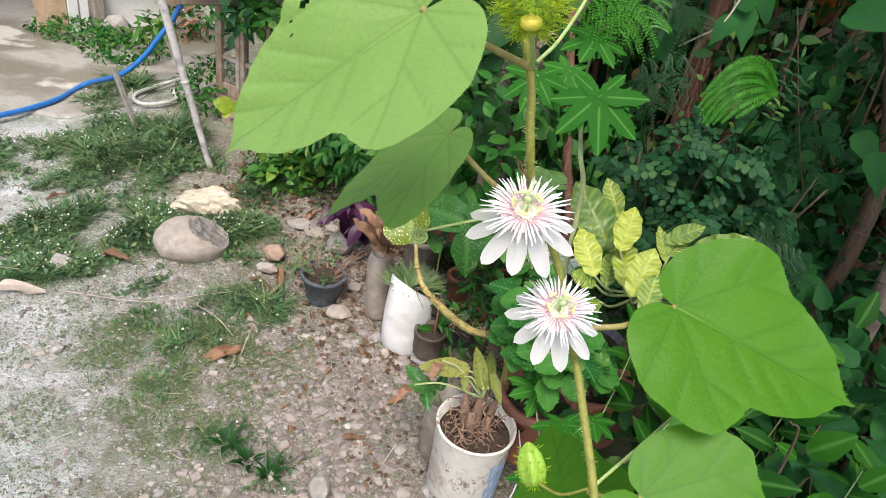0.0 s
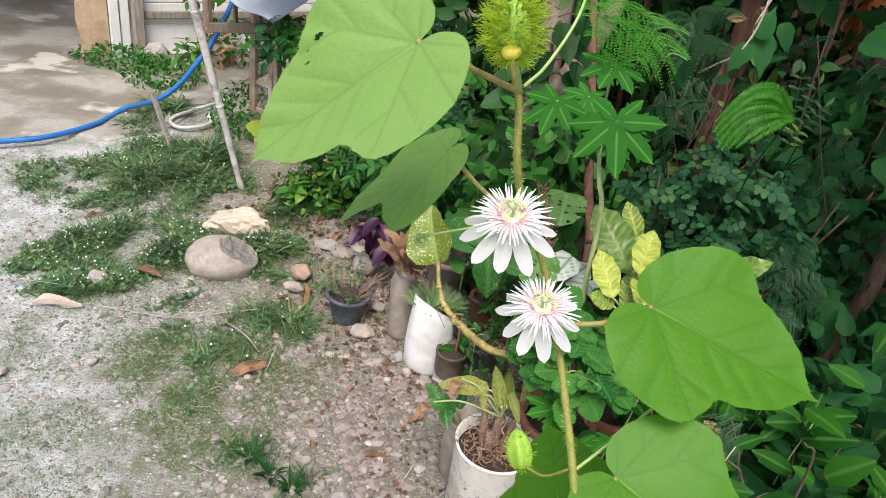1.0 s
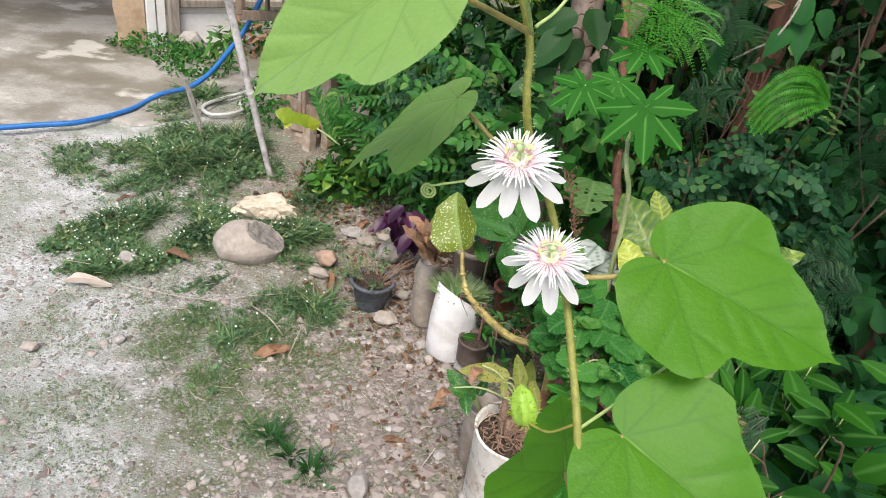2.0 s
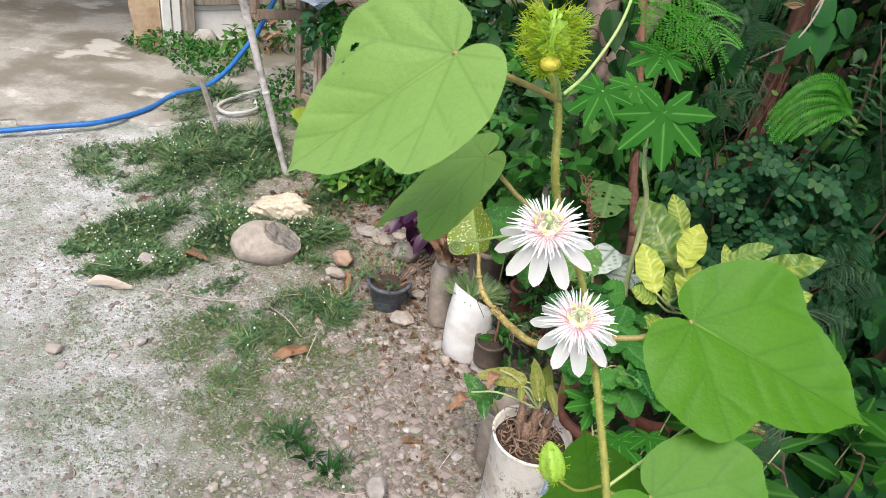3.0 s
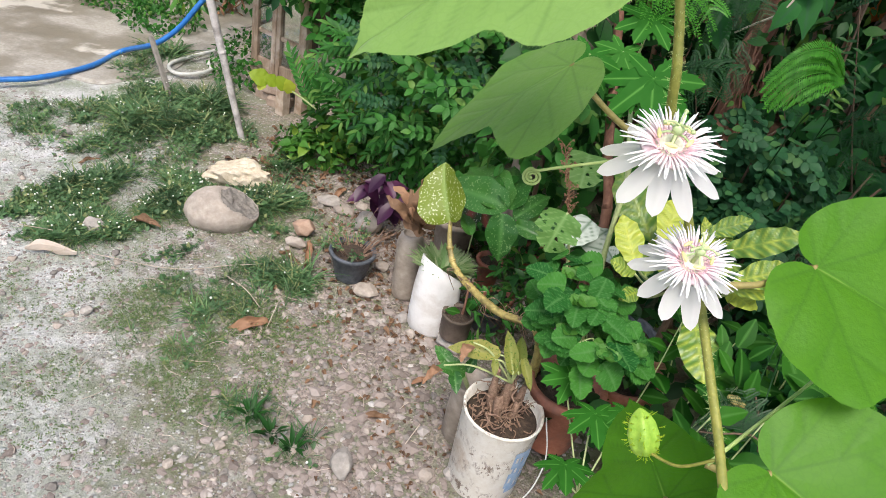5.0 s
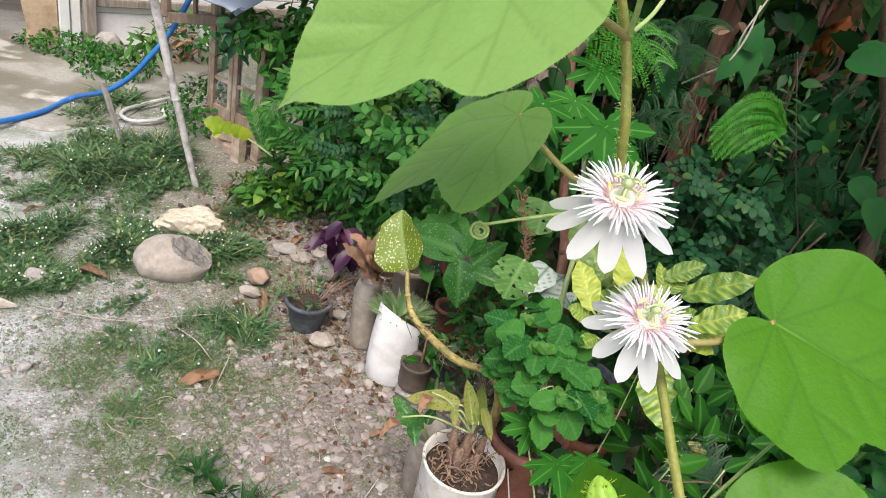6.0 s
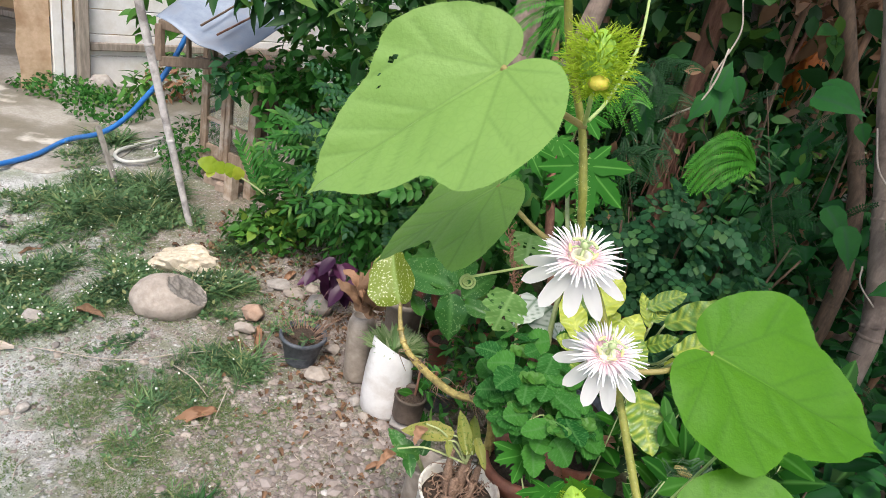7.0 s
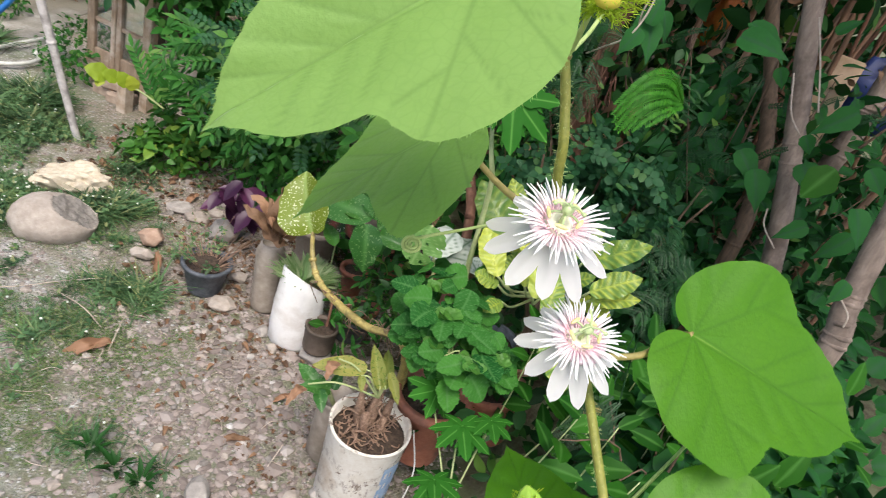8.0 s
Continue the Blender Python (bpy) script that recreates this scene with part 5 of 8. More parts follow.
LEAF_POLKA = stock("polka_leaf", "polka", HEART, across=5, along=14, fold=0.15, droop=0.2, vein_w=0.1)
LEAF_BETEL = stock("climber_leaf", "betel", HEART, across=4, along=12, fold=0.22, droop=0.3, vein_w=0.02, ribs=4, rib_w=0.008)
LEAF_PURPLE = stock("purple_leaf", "purple", shape((0, 0.06), (0.2, 0.22), (0.5, 0.27), (0.8, 0.16), (1, 0)), across=3, along=10, fold=0.3, droop=0.3, vein_w=0.02)
LEAF_DEAD = stock("dead_leaf", "dry", shape((0, 0.03), (0.25, 0.2), (0.5, 0.24), (0.8, 0.12), (1, 0)), across=4, along=16, fold=0.9, droop=0.45, wave=0.07, waves=2, vein_w=0.03)
_dead = shape((0, 0.03), (0.2, 0.17), (0.45, 0.24), (0.75, 0.15), (0.92, 0.06), (1, 0))
LEAF_DRY = Soup().add(*crumpled(_dead, 1.0)[:2]).mesh("dry_leaf", MAT["dry"])
LEAF_ORANGE = Soup().add(*crumpled(_dead, 6.0, 0.9)[:2]).mesh("dry_leaf", MAT["orange_dry"])
LEAF_BIG = stock("broad_leaf", "bush", shape((0, 0.05), (0.15, 0.22), (0.4, 0.3), (0.75, 0.2), (0.93, 0.06), (1, 0)), across=4, along=12, fold=0.2, droop=0.25, vein_w=0.02)


def papaya_mesh(name, seed):
    """Seven deep lobes from one point, each notched along its sides."""
    s = Soup()
    rng = random.Random(seed)
    main = shape((0, 0.03), (0.16, 0.15), (0.34, 0.21), (0.44, 0.18), (0.56, 0.155), (0.7, 0.165), (0.86, 0.1), (1, 0))
    side = shape((0, 0.2), (0.3, 0.24), (0.65, 0.17), (1, 0))
    for k, (a, l) in enumerate(((0, 1.0), (43, 0.96), (-43, 0.96), (88, 0.84), (-88, 0.84), (136, 0.6), (-136, 0.6))):
        turn = Matrix.Rotation(radians(a + rng.uniform(-5, 5)), 4, "Z") @ Matrix.Translation((0, 0, 0.002 * k)) @ Matrix.Rotation(radians(rng.uniform(-9, 4)), 4, "X") @ Matrix.Diagonal((l, l, l, 1))
        v, f, q = blade(main, 5, 30, 0.06, 0.1, 0.01, 2, vein_w=0.014)
        s.add(v, f, turn, q)
        for t, o, d, w in ((0.4, 1, 0.34, 52), (0.43, -1, 0.34, 50), (0.62, 1, 0.27, 42), (0.65, -1, 0.27, 40)):
            v, f, q = blade(side, 3, 10, 0.1, 0.12, vein_w=0)
            m = turn @ Matrix.Translation((0, t, -0.1 * t * t - 0.012)) @ Matrix.Rotation(radians(-o * (w + rng.uniform(-6, 6))), 4, "Z") @ Matrix.Rotation(radians(-5), 4, "X") @ Matrix.Diagonal((d, d, d, 1))
            s.add(v, f, m, q)
    return s.mesh(name, MAT["papaya"])


PAPAYA = [papaya_mesh("papaya_leaf", k) for k in range(2)]


def feather(soup, base, tip, normal, width, pairs=7, leaflets=17, arch=0.15):
    """A twice-divided feathery leaf."""
    base, tip, normal = Vector(base), Vector(tip), Vector(normal).normalized()
    d = tip - base
    side = d.cross(normal).normalized()
    L = d.length
    pts = [base + d * t + normal * (arch * L * math.sin(math.pi * t * 0.8)) for t in np.linspace(0, 1, 10)]
    tube(soup, pts, [L * 0.008, L * 0.004], 5, 12)
    for k in range(pairs):
        t = 0.12 + 0.86 * k / (pairs - 1)
        p = base + d * t + normal * (arch * L * math.sin(math.pi * t * 0.8))
        w = width * (0.3 + 0.75 * math.sin(math.pi * min(1, 0.12 + t * 0.83))) * (1 + 0.25 * noise.noise(p * 90))
        for s in (-1, 1):
            ax = (side * s + d.normalized() * (0.55 + 0.5 * noise.noise(p * 70 + side * s)) + normal * 0.5 * noise.noise(p * 60 - side * s)).normalized()
            droop = normal * -0.25 + Vector((0, 0, -0.3))
            for j in range(leaflets):
                u = (j + 0.6) / leaflets
                c = p + ax * (w * u) + droop * (w * u * u)
                across = (d.normalized() - ax * d.normalized().dot(ax)).normalized()
                l = 0.46 * L * 0.86 / pairs * (1.05 - 0.35 * u)
                th = w / leaflets * 0.46
                for o in (-1, 1):
                    e = c + across * (o * l) + ax * (l * 0.25) - normal * l * 0.15
                    q = (c + e) / 2
                    soup.add([c - ax * th * 0.5, q - ax * th, e, q + ax * th], [(0, 1, 2, 3)])


def leaflet_spray(soup, base, tip, normal, template, pairs=4, size=0.03, forward=0.35):
    """A stalk with pairs of round leaflets and one at its end."""
    base, tip, normal = Vector(base), Vector(tip), Vector(normal).normalized()
    d = (tip - base)
    side = d.cross(normal).normalized()
    v, f, q = template
    tube(soup, [base, base.lerp(tip, 0.5), tip], [size * 0.04, size * 0.025], 4, 5)
    for k in range(pairs):
        p = base.lerp(tip, (k + 0.8) / pairs * 0.95)
        for s in (-1, 1):
            soup.add(v, f, frame_of(p, side * s + d.normalized() * forward, normal, size), q)
    soup.add(v, f, frame_of(tip, d, normal, size * 1.1), q)


# ---- pots along the edge of the bed ----
jug_at = Vector((0.050, 1.712, 0.0))
jug = thing("white_jug", jug_at, "white plastic jug cut open as a planter", "planter")
body = Soup()
sides = 44
prof = [(0.066, 0.0), (0.073, 0.012), (0.076, 0.06), (0.075, 0.14), (0.07, 0.2), (0.066, 0.25)]
vv = []
for shell in (0, 1):
    for i, (r, z) in enumerate(prof):
        for s in range(sides):
            a = 2 * math.pi * s / sides
            rr = r - 0.003 * shell
            top = 0.235 - 0.035 * math.cos(a - 0.2) - 0.02 * math.sin(a)
            zz = z * top / 0.25 + (0.003 * shell if i == 0 else 0)
            dent = 0.006 * math.exp(-(((a - 5.45) / 0.3) ** 2)) * math.exp(-(((zz - 0.12) / 0.055) ** 2))
            vv.append((rr * math.cos(a) * (1 - dent / rr), rr * math.sin(a) * 0.84 * (1 - dent / rr), zz))
np_ = len(prof)
ff = []
for shell in (0, 1):
    for i in range(np_ - 1):
        for s in range(sides):
            t = (s + 1) % sides
            o = shell * np_ * sides
            g = (o + i * sides + s, o + i * sides + t, o + (i + 1) * sides + t, o + (i + 1) * sides + s)
            ff.append(g if not shell else g[::-1])
o = np_ * sides
ff += [((np_ - 1) * sides + s, (np_ - 1) * sides + (s + 1) % sides, o + (np_ - 1) * sides + (s + 1) % sides, o + (np_ - 1) * sides + s) for s in range(sides)]
ff += [tuple(range(sides))[::-1], tuple(o + s for s in range(sides))]
body.add(vv, ff, Matrix.Translation(jug_at))
part("body", body, MAT["jug"], jug)
part("soil", lathe(Soup(), [(0.052, 0.165), (0.045, 0.19), (0.01, 0.2)], Matrix.Translation(jug_at), 24, 0.05), MAT["soil"], jug, "dark soil")

bl = Vector((-0.047, 1.816, 0.000)) + Vector((-0.005, 0.035, 0))
bottle = thing("planter_bottle", bl, "mud-filmed clear bottle cut down as a planter", "planter")
lean_l = Matrix.Translation(bl) @ pose(0, 0, 0, 0, -3, 0)
part("body", lathe(Soup(), [(0.04, 0), (0.044, 0.006), (0.045, 0.02), (0.0435, 0.035), (0.045, 0.05), (0.045, 0.08), (0.044, 0.09), (0.045, 0.1), (0.0448, 0.155), (0.0447, 0.17), (0.0443, 0.2), (0.041, 0.222), (0.034, 0.24), (0.028, 0.247), (0.026, 0.24), (0.03, 0.222)], lean_l, 32, 0.03), MAT["bottle"], bottle)
b2 = Vector((0.176, 1.300, 0.000))
bottle2 = thing("planter_bottle", b2, "mud-filmed bottle planter beside the white bucket", "planter")
part("body", lathe(Soup(), [(0.04, 0), (0.045, 0.008), (0.046, 0.1), (0.045, 0.19), (0.046, 0.2), (0.042, 0.2), (0.04, 0.18), (0.01, 0.178)], Matrix.Translation(b2), 32, 0.03, 2), MAT["bottle"], bottle2)

bp_at = Vector((-0.248, 1.838, 0.000)) + Vector((0, 0.05, 0))
black_pot = pot("black_pot", bp_at, 0.073, 0.108, "black_plastic", "small dusty black plastic pot with a dry herb", 0.72, 0.006)

stone_thing("flat_stone", (0.127, 1.638, 0.0), (0.06, 0.045, 0.029), 41.0, "greystone", "flat grey stone under the small brown pot", 0.35)
gp = Vector((0.126, 1.640, 0.05))
pot("clay_pot", gp, 0.048, 0.085, "brown_clay", "small round brown pot beside the white jug", 0.95, 0.002)
pot("black_pot", (0.225, 1.790, 0.000), 0.07, 0.09, "black_plastic", "low black plastic pot behind the brown pot", 0.8, 0.006)

bk = Vector((0.247, 1.178, 0.250))
bucket_at = Vector((bk.x, bk.y, 0))
bucket = pot("white_bucket", bucket_at, 0.094, 0.255, "bucket", "dirty white plastic bucket with dry roots and soil", 0.92, 0.003, category="bucket", band=0.965)
print_patch = Soup()
rows = 8
for j in range(rows + 1):
    for i in range(9):
        a = radians(-62 + 4.2 * i)
        z = 0.05 + 0.15 * j / rows
        r = 0.0865 + 0.0075 * z / 0.255 + 0.0014
        print_patch.v.append(np.array([[bk.x + r * math.cos(a), bk.y + r * math.sin(a), z]]))
        print_patch.a.append(np.zeros(1))
print_patch.n = 9 * (rows + 1)
print_patch.f = [(j * 9 + i, j * 9 + i + 1, (j + 1) * 9 + i + 1, (j + 1) * 9 + i) for j in range(rows) for i in range(8) if (i * 5 + j * 3) % 11 > 1]
part("print", print_patch, MAT["blueprint"], bucket, "rubbed blue print")
part("handle", tube(Soup(), [bk + Vector((0.108, 0.02, -0.02)), bk + Vector((0.125, -0.04, -0.1)), bk + Vector((0.09, -0.1, -0.17)), bk + Vector((0.02, -0.118, -0.2))], 0.002, 6, 30), MAT["white_hose"], bucket, "wire handle")
rng = random.Random(5)
tangle = Soup()
for k in range(190):
    a, r = rng.uniform(0, 6.3), 0.062 * math.sqrt(rng.random())
    heap = 0.13 * math.exp(-((r / 0.042) ** 2)) + 0.008
    p = Vector((bk.x - 0.004 + r * math.cos(a), bk.y + 0.012 + r * math.sin(a), bk.z - 0.04 + heap * rng.random()))
    pts = [p]
    d = rand_dir(0.15, rng)
    for j in range(4):
        d = (d + rand_dir(-0.15, rng) * 0.9).normalized()
        pts.append(pts[-1] + d * rng.uniform(0.008, 0.018))
    for q in pts:
        q.z = max(q.z, bk.z - 0.04)
        off = Vector((q.x - bk.x, q.y - bk.y))
        if off.length > 0.078:
            q.x, q.y = bk.x + off.x * 0.078 / off.length, bk.y + off.y * 0.078 / off.length
    tube(tangle, pts, [rng.uniform(0.001, 0.0032), 0.0008], 5, 12, 0.5)
for sx, sy, h, r in ((-0.026, 0.0, 0.15, 0.01), (0.0, 0.01, 0.12, 0.013), (0.024, 0.014, 0.1, 0.011), (-0.012, -0.018, 0.08, 0.012), (0.018, -0.012, 0.07, 0.01)):
    b0 = Vector((bk.x + sx, bk.y + 0.012 + sy, bk.z - 0.045))
    tube(tangle, [b0, b0 + Vector((sx * 0.3, 0, h * 0.5)), b0 + Vector((sx * 0.5, 0.004, h))], [r, r * 0.85, r * 0.6], 9, 16, 0.9)
part("dry_stump", tangle, MAT["roots"], bucket, "tangle of dry brown roots and stumps")

sick = thing("dumb_cane", (bk.x, bk.y, bk.z - 0.03), "wilting dumb cane with yellow spotted leaves in the white bucket", "plant")
top = bk + Vector((0, 0.015, 0.07))
for base, tip, mesh, w in (((0.204, 1.206, 0.385), (0.092, 1.193, 0.397), LEAF_YELLOW, 1.0), ((0.138, 1.199, 0.410), (0.121, 1.150, 0.398), LEAF_ORANGE, 1.5), ((0.240, 1.176, 0.361), (0.214, 1.245, 0.431), LEAF_YELLOW, 0.8), ((0.252, 1.176, 0.364), (0.249, 1.256, 0.422), LEAF_YELLOW, 0.75), ((0.256, 1.201, 0.392), (0.278, 1.137, 0.374), LEAF_YELLOW, 0.8), ((0.193, 1.183, 0.387), (0.196, 1.148, 0.380), LEAF_YELLOW, 1.2), ((0.083, 1.153, 0.368), (0.050, 1.096, 0.365), LEAF_ORANGE, 1.0)):
    leaf_at(sick, mesh, base, tip, w * 0.8)
    part("leaf_stalk", tube(Soup(), [top, top.lerp(Vector(base), 0.6) + Vector((0, 0, 0.02)), base], [0.003, 0.002], 6, 10), MAT["palestem"], sick)

spot = thing("dumb_cane", b2 + Vector((0, 0, 0.18)), "young dumb cane with white-speckled green leaves", "plant")
for base, tip, w in (((0.128, 1.210, 0.303), (0.075, 1.224, 0.340), 1.0), ((0.114, 1.196, 0.315), (0.125, 1.145, 0.308), 1.1), ((0.140, 1.211, 0.305), (0.079, 1.181, 0.339), 0.9), ((0.147, 1.218, 0.299), (0.158, 1.249, 0.334), 1.0), ((0.106, 1.211, 0.315), (0.060, 1.243, 0.344), 1.0)):
    leaf_at(spot, LEAF_SPOT, base, tip, w)
part("stem", tube(Soup(), [b2 + Vector((0, 0, 0.16)), (0.134, 1.211, 0.304)], 0.006, 8, 6), MAT["palestem"], spot)

pot("terracotta_pot", Vector((0.400, 1.285, 0.075)), 0.088, 0.2, "terracotta", "terracotta pot holding a leafy herb", 0.75, 0.012)
pot("terracotta_pot", Vector((0.60, 1.36, 0.1)), 0.08, 0.18, "terracotta", "tilted terracotta pot deep in the bed", 0.8, 0.01, pose(0, 0, 0, 0, -12, 0))
for k, (x, y, z) in enumerate(((0.219, 2.006, 0.130), (0.377, 2.133, 0.130), (0.251, 1.802, 0.130), (0.470, 2.088, 0.130))):
    pot("terracotta_pot", (x, y, z - 0.13), 0.045, 0.11, "terracotta", "small terracotta pot among the plants", 0.75, 0.008)
for k, (x, y, z) in enumerate(((0.074, 2.125, 0.170), (0.572, 1.502, 0.300))):
    pot("black_pot" if k else "brown_pot", (x, y, z - 0.16), 0.075, 0.17, "black_plastic" if k else "bottle", "round pot half hidden in the bed", 0.8, 0.006)

# dry herb in the black pot
rng = random.Random(9)
dryherb = thing("dry_herb", bp_at + Vector((0, 0, 0.1)), "half-dry wispy herb in the black pot", "plant")
w, g = Soup(), Soup()
for k in range(60):
    a, l = rng.uniform(0, 6.3), rng.uniform(0.05, 0.16)
    b = bp_at + Vector((0.03 * math.cos(a), 0.03 * math.sin(a), 0.09))
    e = b + Vector((0.7 * l * math.cos(a), 0.7 * l * math.sin(a), l * rng.uniform(0.5, 1)))
    tube(w, [b, b.lerp(e, 0.5) + rand_dir(0.2, rng) * 0.012, e], [0.0012, 0.0006], 4, 6)
    for j in range(5):
        p = b.lerp(e, rng.uniform(0.4, 1))
        if p.x < bp_at.x + 0.04:
            g.add(*T_OVATE[:2], frame_of(p, rand_dir(0.2, rng), Vector((0.1, -0.3, 1)), rng.uniform(0.01, 0.018)))
tagged(part("stem", w, MAT["roots"], dryherb), kind="stuff")
tagged(part("foliage", g, MAT["grass"], dryherb), kind="stuff")

# striped grass in the jug
tuft = thing("striped_grass", jug_at + Vector((0, 0, 0.16)), "tuft of pale striped grass in the white jug", "plant")
s = Soup()
vg, fg, qg = blade(STRAP, 1, 6, 0.3, 0.55, vein_w=0)
for k in range(620):
    a, r = rng.uniform(0, 6.3), 0.055 * math.sqrt(rng.random())
    p = jug_at + Vector((r * math.cos(a), 0.015 + 0.8 * r * math.sin(a), 0.215))
    d = Vector((math.cos(a) * rng.uniform(0.1, 0.8), math.sin(a) * rng.uniform(0.05, 0.5) + 0.2, rng.uniform(0.4, 1.0)))
    l = rng.uniform(0.03, 0.07)
    s.add(vg, fg, frame_of(p, d, (-d.x, -d.y, 1.2), l, l * 1.7))
part("blades", s, MAT["grass_pale"], tuft)

# stick with one leaf in the brown pot
sprout = thing("cutting", gp + Vector((0, 0, 0.07)), "bare cutting with one small leaf in the brown pot", "plant")
part("stem", tube(Soup(), [gp + Vector((0.01, 0, 0.06)), gp + Vector((0.012, 0, 0.12)), gp + Vector((0.01, 0.005, 0.18))], 0.004, 7, 8, 0.2), MAT["bark_red"], sprout)
leaf_at(sprout, LEAF_LIME, gp + Vector((0.02, 0, 0.10)), gp + Vector((0.042, 0.01, 0.16)), 1.0)
leaf_at(sprout, LEAF_LIME, gp + Vector((0.004, 0, 0.085)), gp + Vector((-0.04, -0.012, 0.098)), 1.1)

# ---- tall dumb cane bending out over the pots ----
dc0 = Vector((0.284, 1.310, 0.433))
cane = thing("dumb_cane", (dc0.x, dc0.y, 0.05), "leggy dumb cane with a bare yellow stem and spotted leaves", "plant")
line = [(dc0.x + 0.03, dc0.y + 0.02, 0.05), dc0 + Vector((0.03, 0, -0.14)), dc0 + Vector((0, 0, -0.036)), (0.208, 1.365, 0.376), (0.149, 1.430, 0.366), (0.101, 1.490, 0.366), (0.066, 1.535, 0.383), (0.046, 1.575, 0.428), (0.038, 1.597, 0.468)]
part("stem", tube(Soup(), line, [0.011, 0.0105, 0.0095, 0.0075, 0.005], 12, 80, 0.35), MAT["cane"], cane)
for k in range(9):
    p = smoothed(line, 60)[16 + k * 4]
    q = smoothed(line, 60)[17 + k * 4]
    part("node", tube(Soup(), [p, (np.array(p) + q) / 2, q], [0.0088, 0.0102, 0.0088], 12, 5, 0.3), MAT["cane"], cane)
rng = random.Random(31)
air = Soup()
for k in range(22):
    p = Vector(smoothed(line, 60)[rng.randrange(16, 46)])
    tube(air, [p, p + rand_dir(-0.3, rng) * 0.03, p + Vector((rng.uniform(0.0, 0.08), rng.uniform(-0.01, 0.04), -rng.uniform(0.02, 0.08)))], [0.0014, 0.0008], 4, 8)
tagged(part("aerial_roots", air, MAT["roots"], cane, "dry brown aerial roots"), kind="stuff")
leaf_at(cane, LEAF_SPECK, (0.038, 1.597, 0.464), (-0.030, 1.650, 0.592), 1.4, (-0.42, -0.7, 0.35), label="yellow-green speckled leaf")
for base, tip, w in (((0.185, 1.660, 0.511), (-0.020, 1.732, 0.522), 0.9), ((0.182, 1.656, 0.504), (0.036, 1.909, 0.542), 0.8), ((0.168, 1.600, 0.522), (0.186, 1.535, 0.410), 1.2), ((0.194, 1.656, 0.507), (0.187, 1.865, 0.589), 0.8), ((0.206, 1.645, 0.489), (0.302, 1.723, 0.558), 0.8), ((0.207, 1.620, 0.486), (0.302, 1.564, 0.499), 0.8), ((0.280, 1.687, 0.482), (0.366, 1.624, 0.504), 0.9), ((0.106, 1.660, 0.399), (0.069, 1.740, 0.433), 0.8)):
    leaf_at(cane, LEAF_SPOT, base, tip, w)
dead = thing("dead_leaves", (-0.04, 1.745, 0.325), "curled dry brown leaves hanging by the bottle", "dry leaves")
for k, (x, z, w) in enumerate(((-0.15, 0.415, 0.8), (-0.125, 0.448, 0.9), (-0.1, 0.455, 0.7), (-0.083, 0.446, 0.9), (-0.03, 0.41, 0.9), (-0.121, 0.37, 0.8), (-0.06, 0.425, 1.0))):
    base, tip = Vector((-0.04 + 0.004 * k, 1.745, 0.325)), Vector((x, 1.76 - 0.012 * (k % 3), z))
    leaf_at(dead, (LEAF_DRY, LEAF_ORANGE, LEAF_DEAD)[k % 3], base, tip, w, (math.sin(2.1 * k), -0.8, 0.3 + 0.3 * math.cos(1.7 * k)))

polka = thing("polka_leaf_plant", (0.12, 1.82, 0.18), "small caladium with white-speckled leaves and red centres", "plant")
for base, tip, w in (((0.105, 1.76, 0.44), (0.075, 1.74, 0.36), 1.2), ((0.125, 1.77, 0.45), (0.15, 1.75, 0.37), 1.1)):
    leaf_at(polka, LEAF_POLKA, base, tip, w, (-0.2, -0.8, 0.5))
    part("leaf_stalk", tube(Soup(), [(0.12, 1.82, 0.18), (0.118, 1.8, 0.36), base], 0.002, 5, 10), MAT["palestem"], polka)

# ---- leafy herb with rounded, toothed leaves ----
def herb(name, centre, root, radii, n, size, seed, label, mat="palestem"):
    ob = thing(name, root, label, "plant")
    rng = random.Random(seed)
    for k in range(n):
        d = rand_dir(0.25, rng)
        if d.y > 0.45:
            d.y *= -1
        c = Vector(centre) + Vector((d.x * radii[0], d.y * radii[1], d.z * radii[2])) * (0.5 + 0.5 * rng.random())
        l = rng.uniform(*size)
        along = Vector((d.x + rng.uniform(-0.7, 0.7), d.y * 0.6 + rng.uniform(-0.5, 0.5), rng.uniform(-0.5, 0.15))).normalized()
        m = frame_of(c, along, Vector((d.x * 0.5 + rng.uniform(-0.35, 0.35), -0.4 + d.y * 0.3 + rng.uniform(-0.3, 0.3), 0.9)), l, l * rng.uniform(0.85, 1.15))
        child("leaf", (LEAF_HERB, LEAF_HERB_B, LEAF_HERB_C)[k % 3], ob, m)
        if k % 9 == 4:
            for j in range(5):
                a = 1.26 * j + k
                child("leaf", LEAF_HERB_TIP, ob, frame_of(c + Vector((0, -0.01, 0.03)), (math.cos(a), math.sin(a) * 0.8, 0.45), (0, -0.4, 0.9), rng.uniform(0.02, 0.03)))
        if k % 6 == 0:
            inner = Vector(centre) + (c - Vector(centre)) * 0.3
            part("twig", tube(Soup(), [root, inner, c], [0.003, 0.0013], 5, 8), MAT[mat], ob)
    return ob


hc, hr = Vector((0.343, 1.250, 0.537)), Vector((0.375, 1.133, 0.443))
herb("leafy_herb", hc, hr, (0.1, 0.11, 0.12), 66, (0.028, 0.066), 41, "bushy herb with rounded toothed green leaves in a terracotta pot")
herb("leafy_herb", (0.384, 1.150, 0.532), hr, (0.09, 0.08, 0.07), 34, (0.03, 0.07), 42, "low shoot of the rounded-leaf herb")

# ---- variegated croton: each leaf by its stalk and tip ----
cr_root = Vector((0.620, 1.423, 0.524))
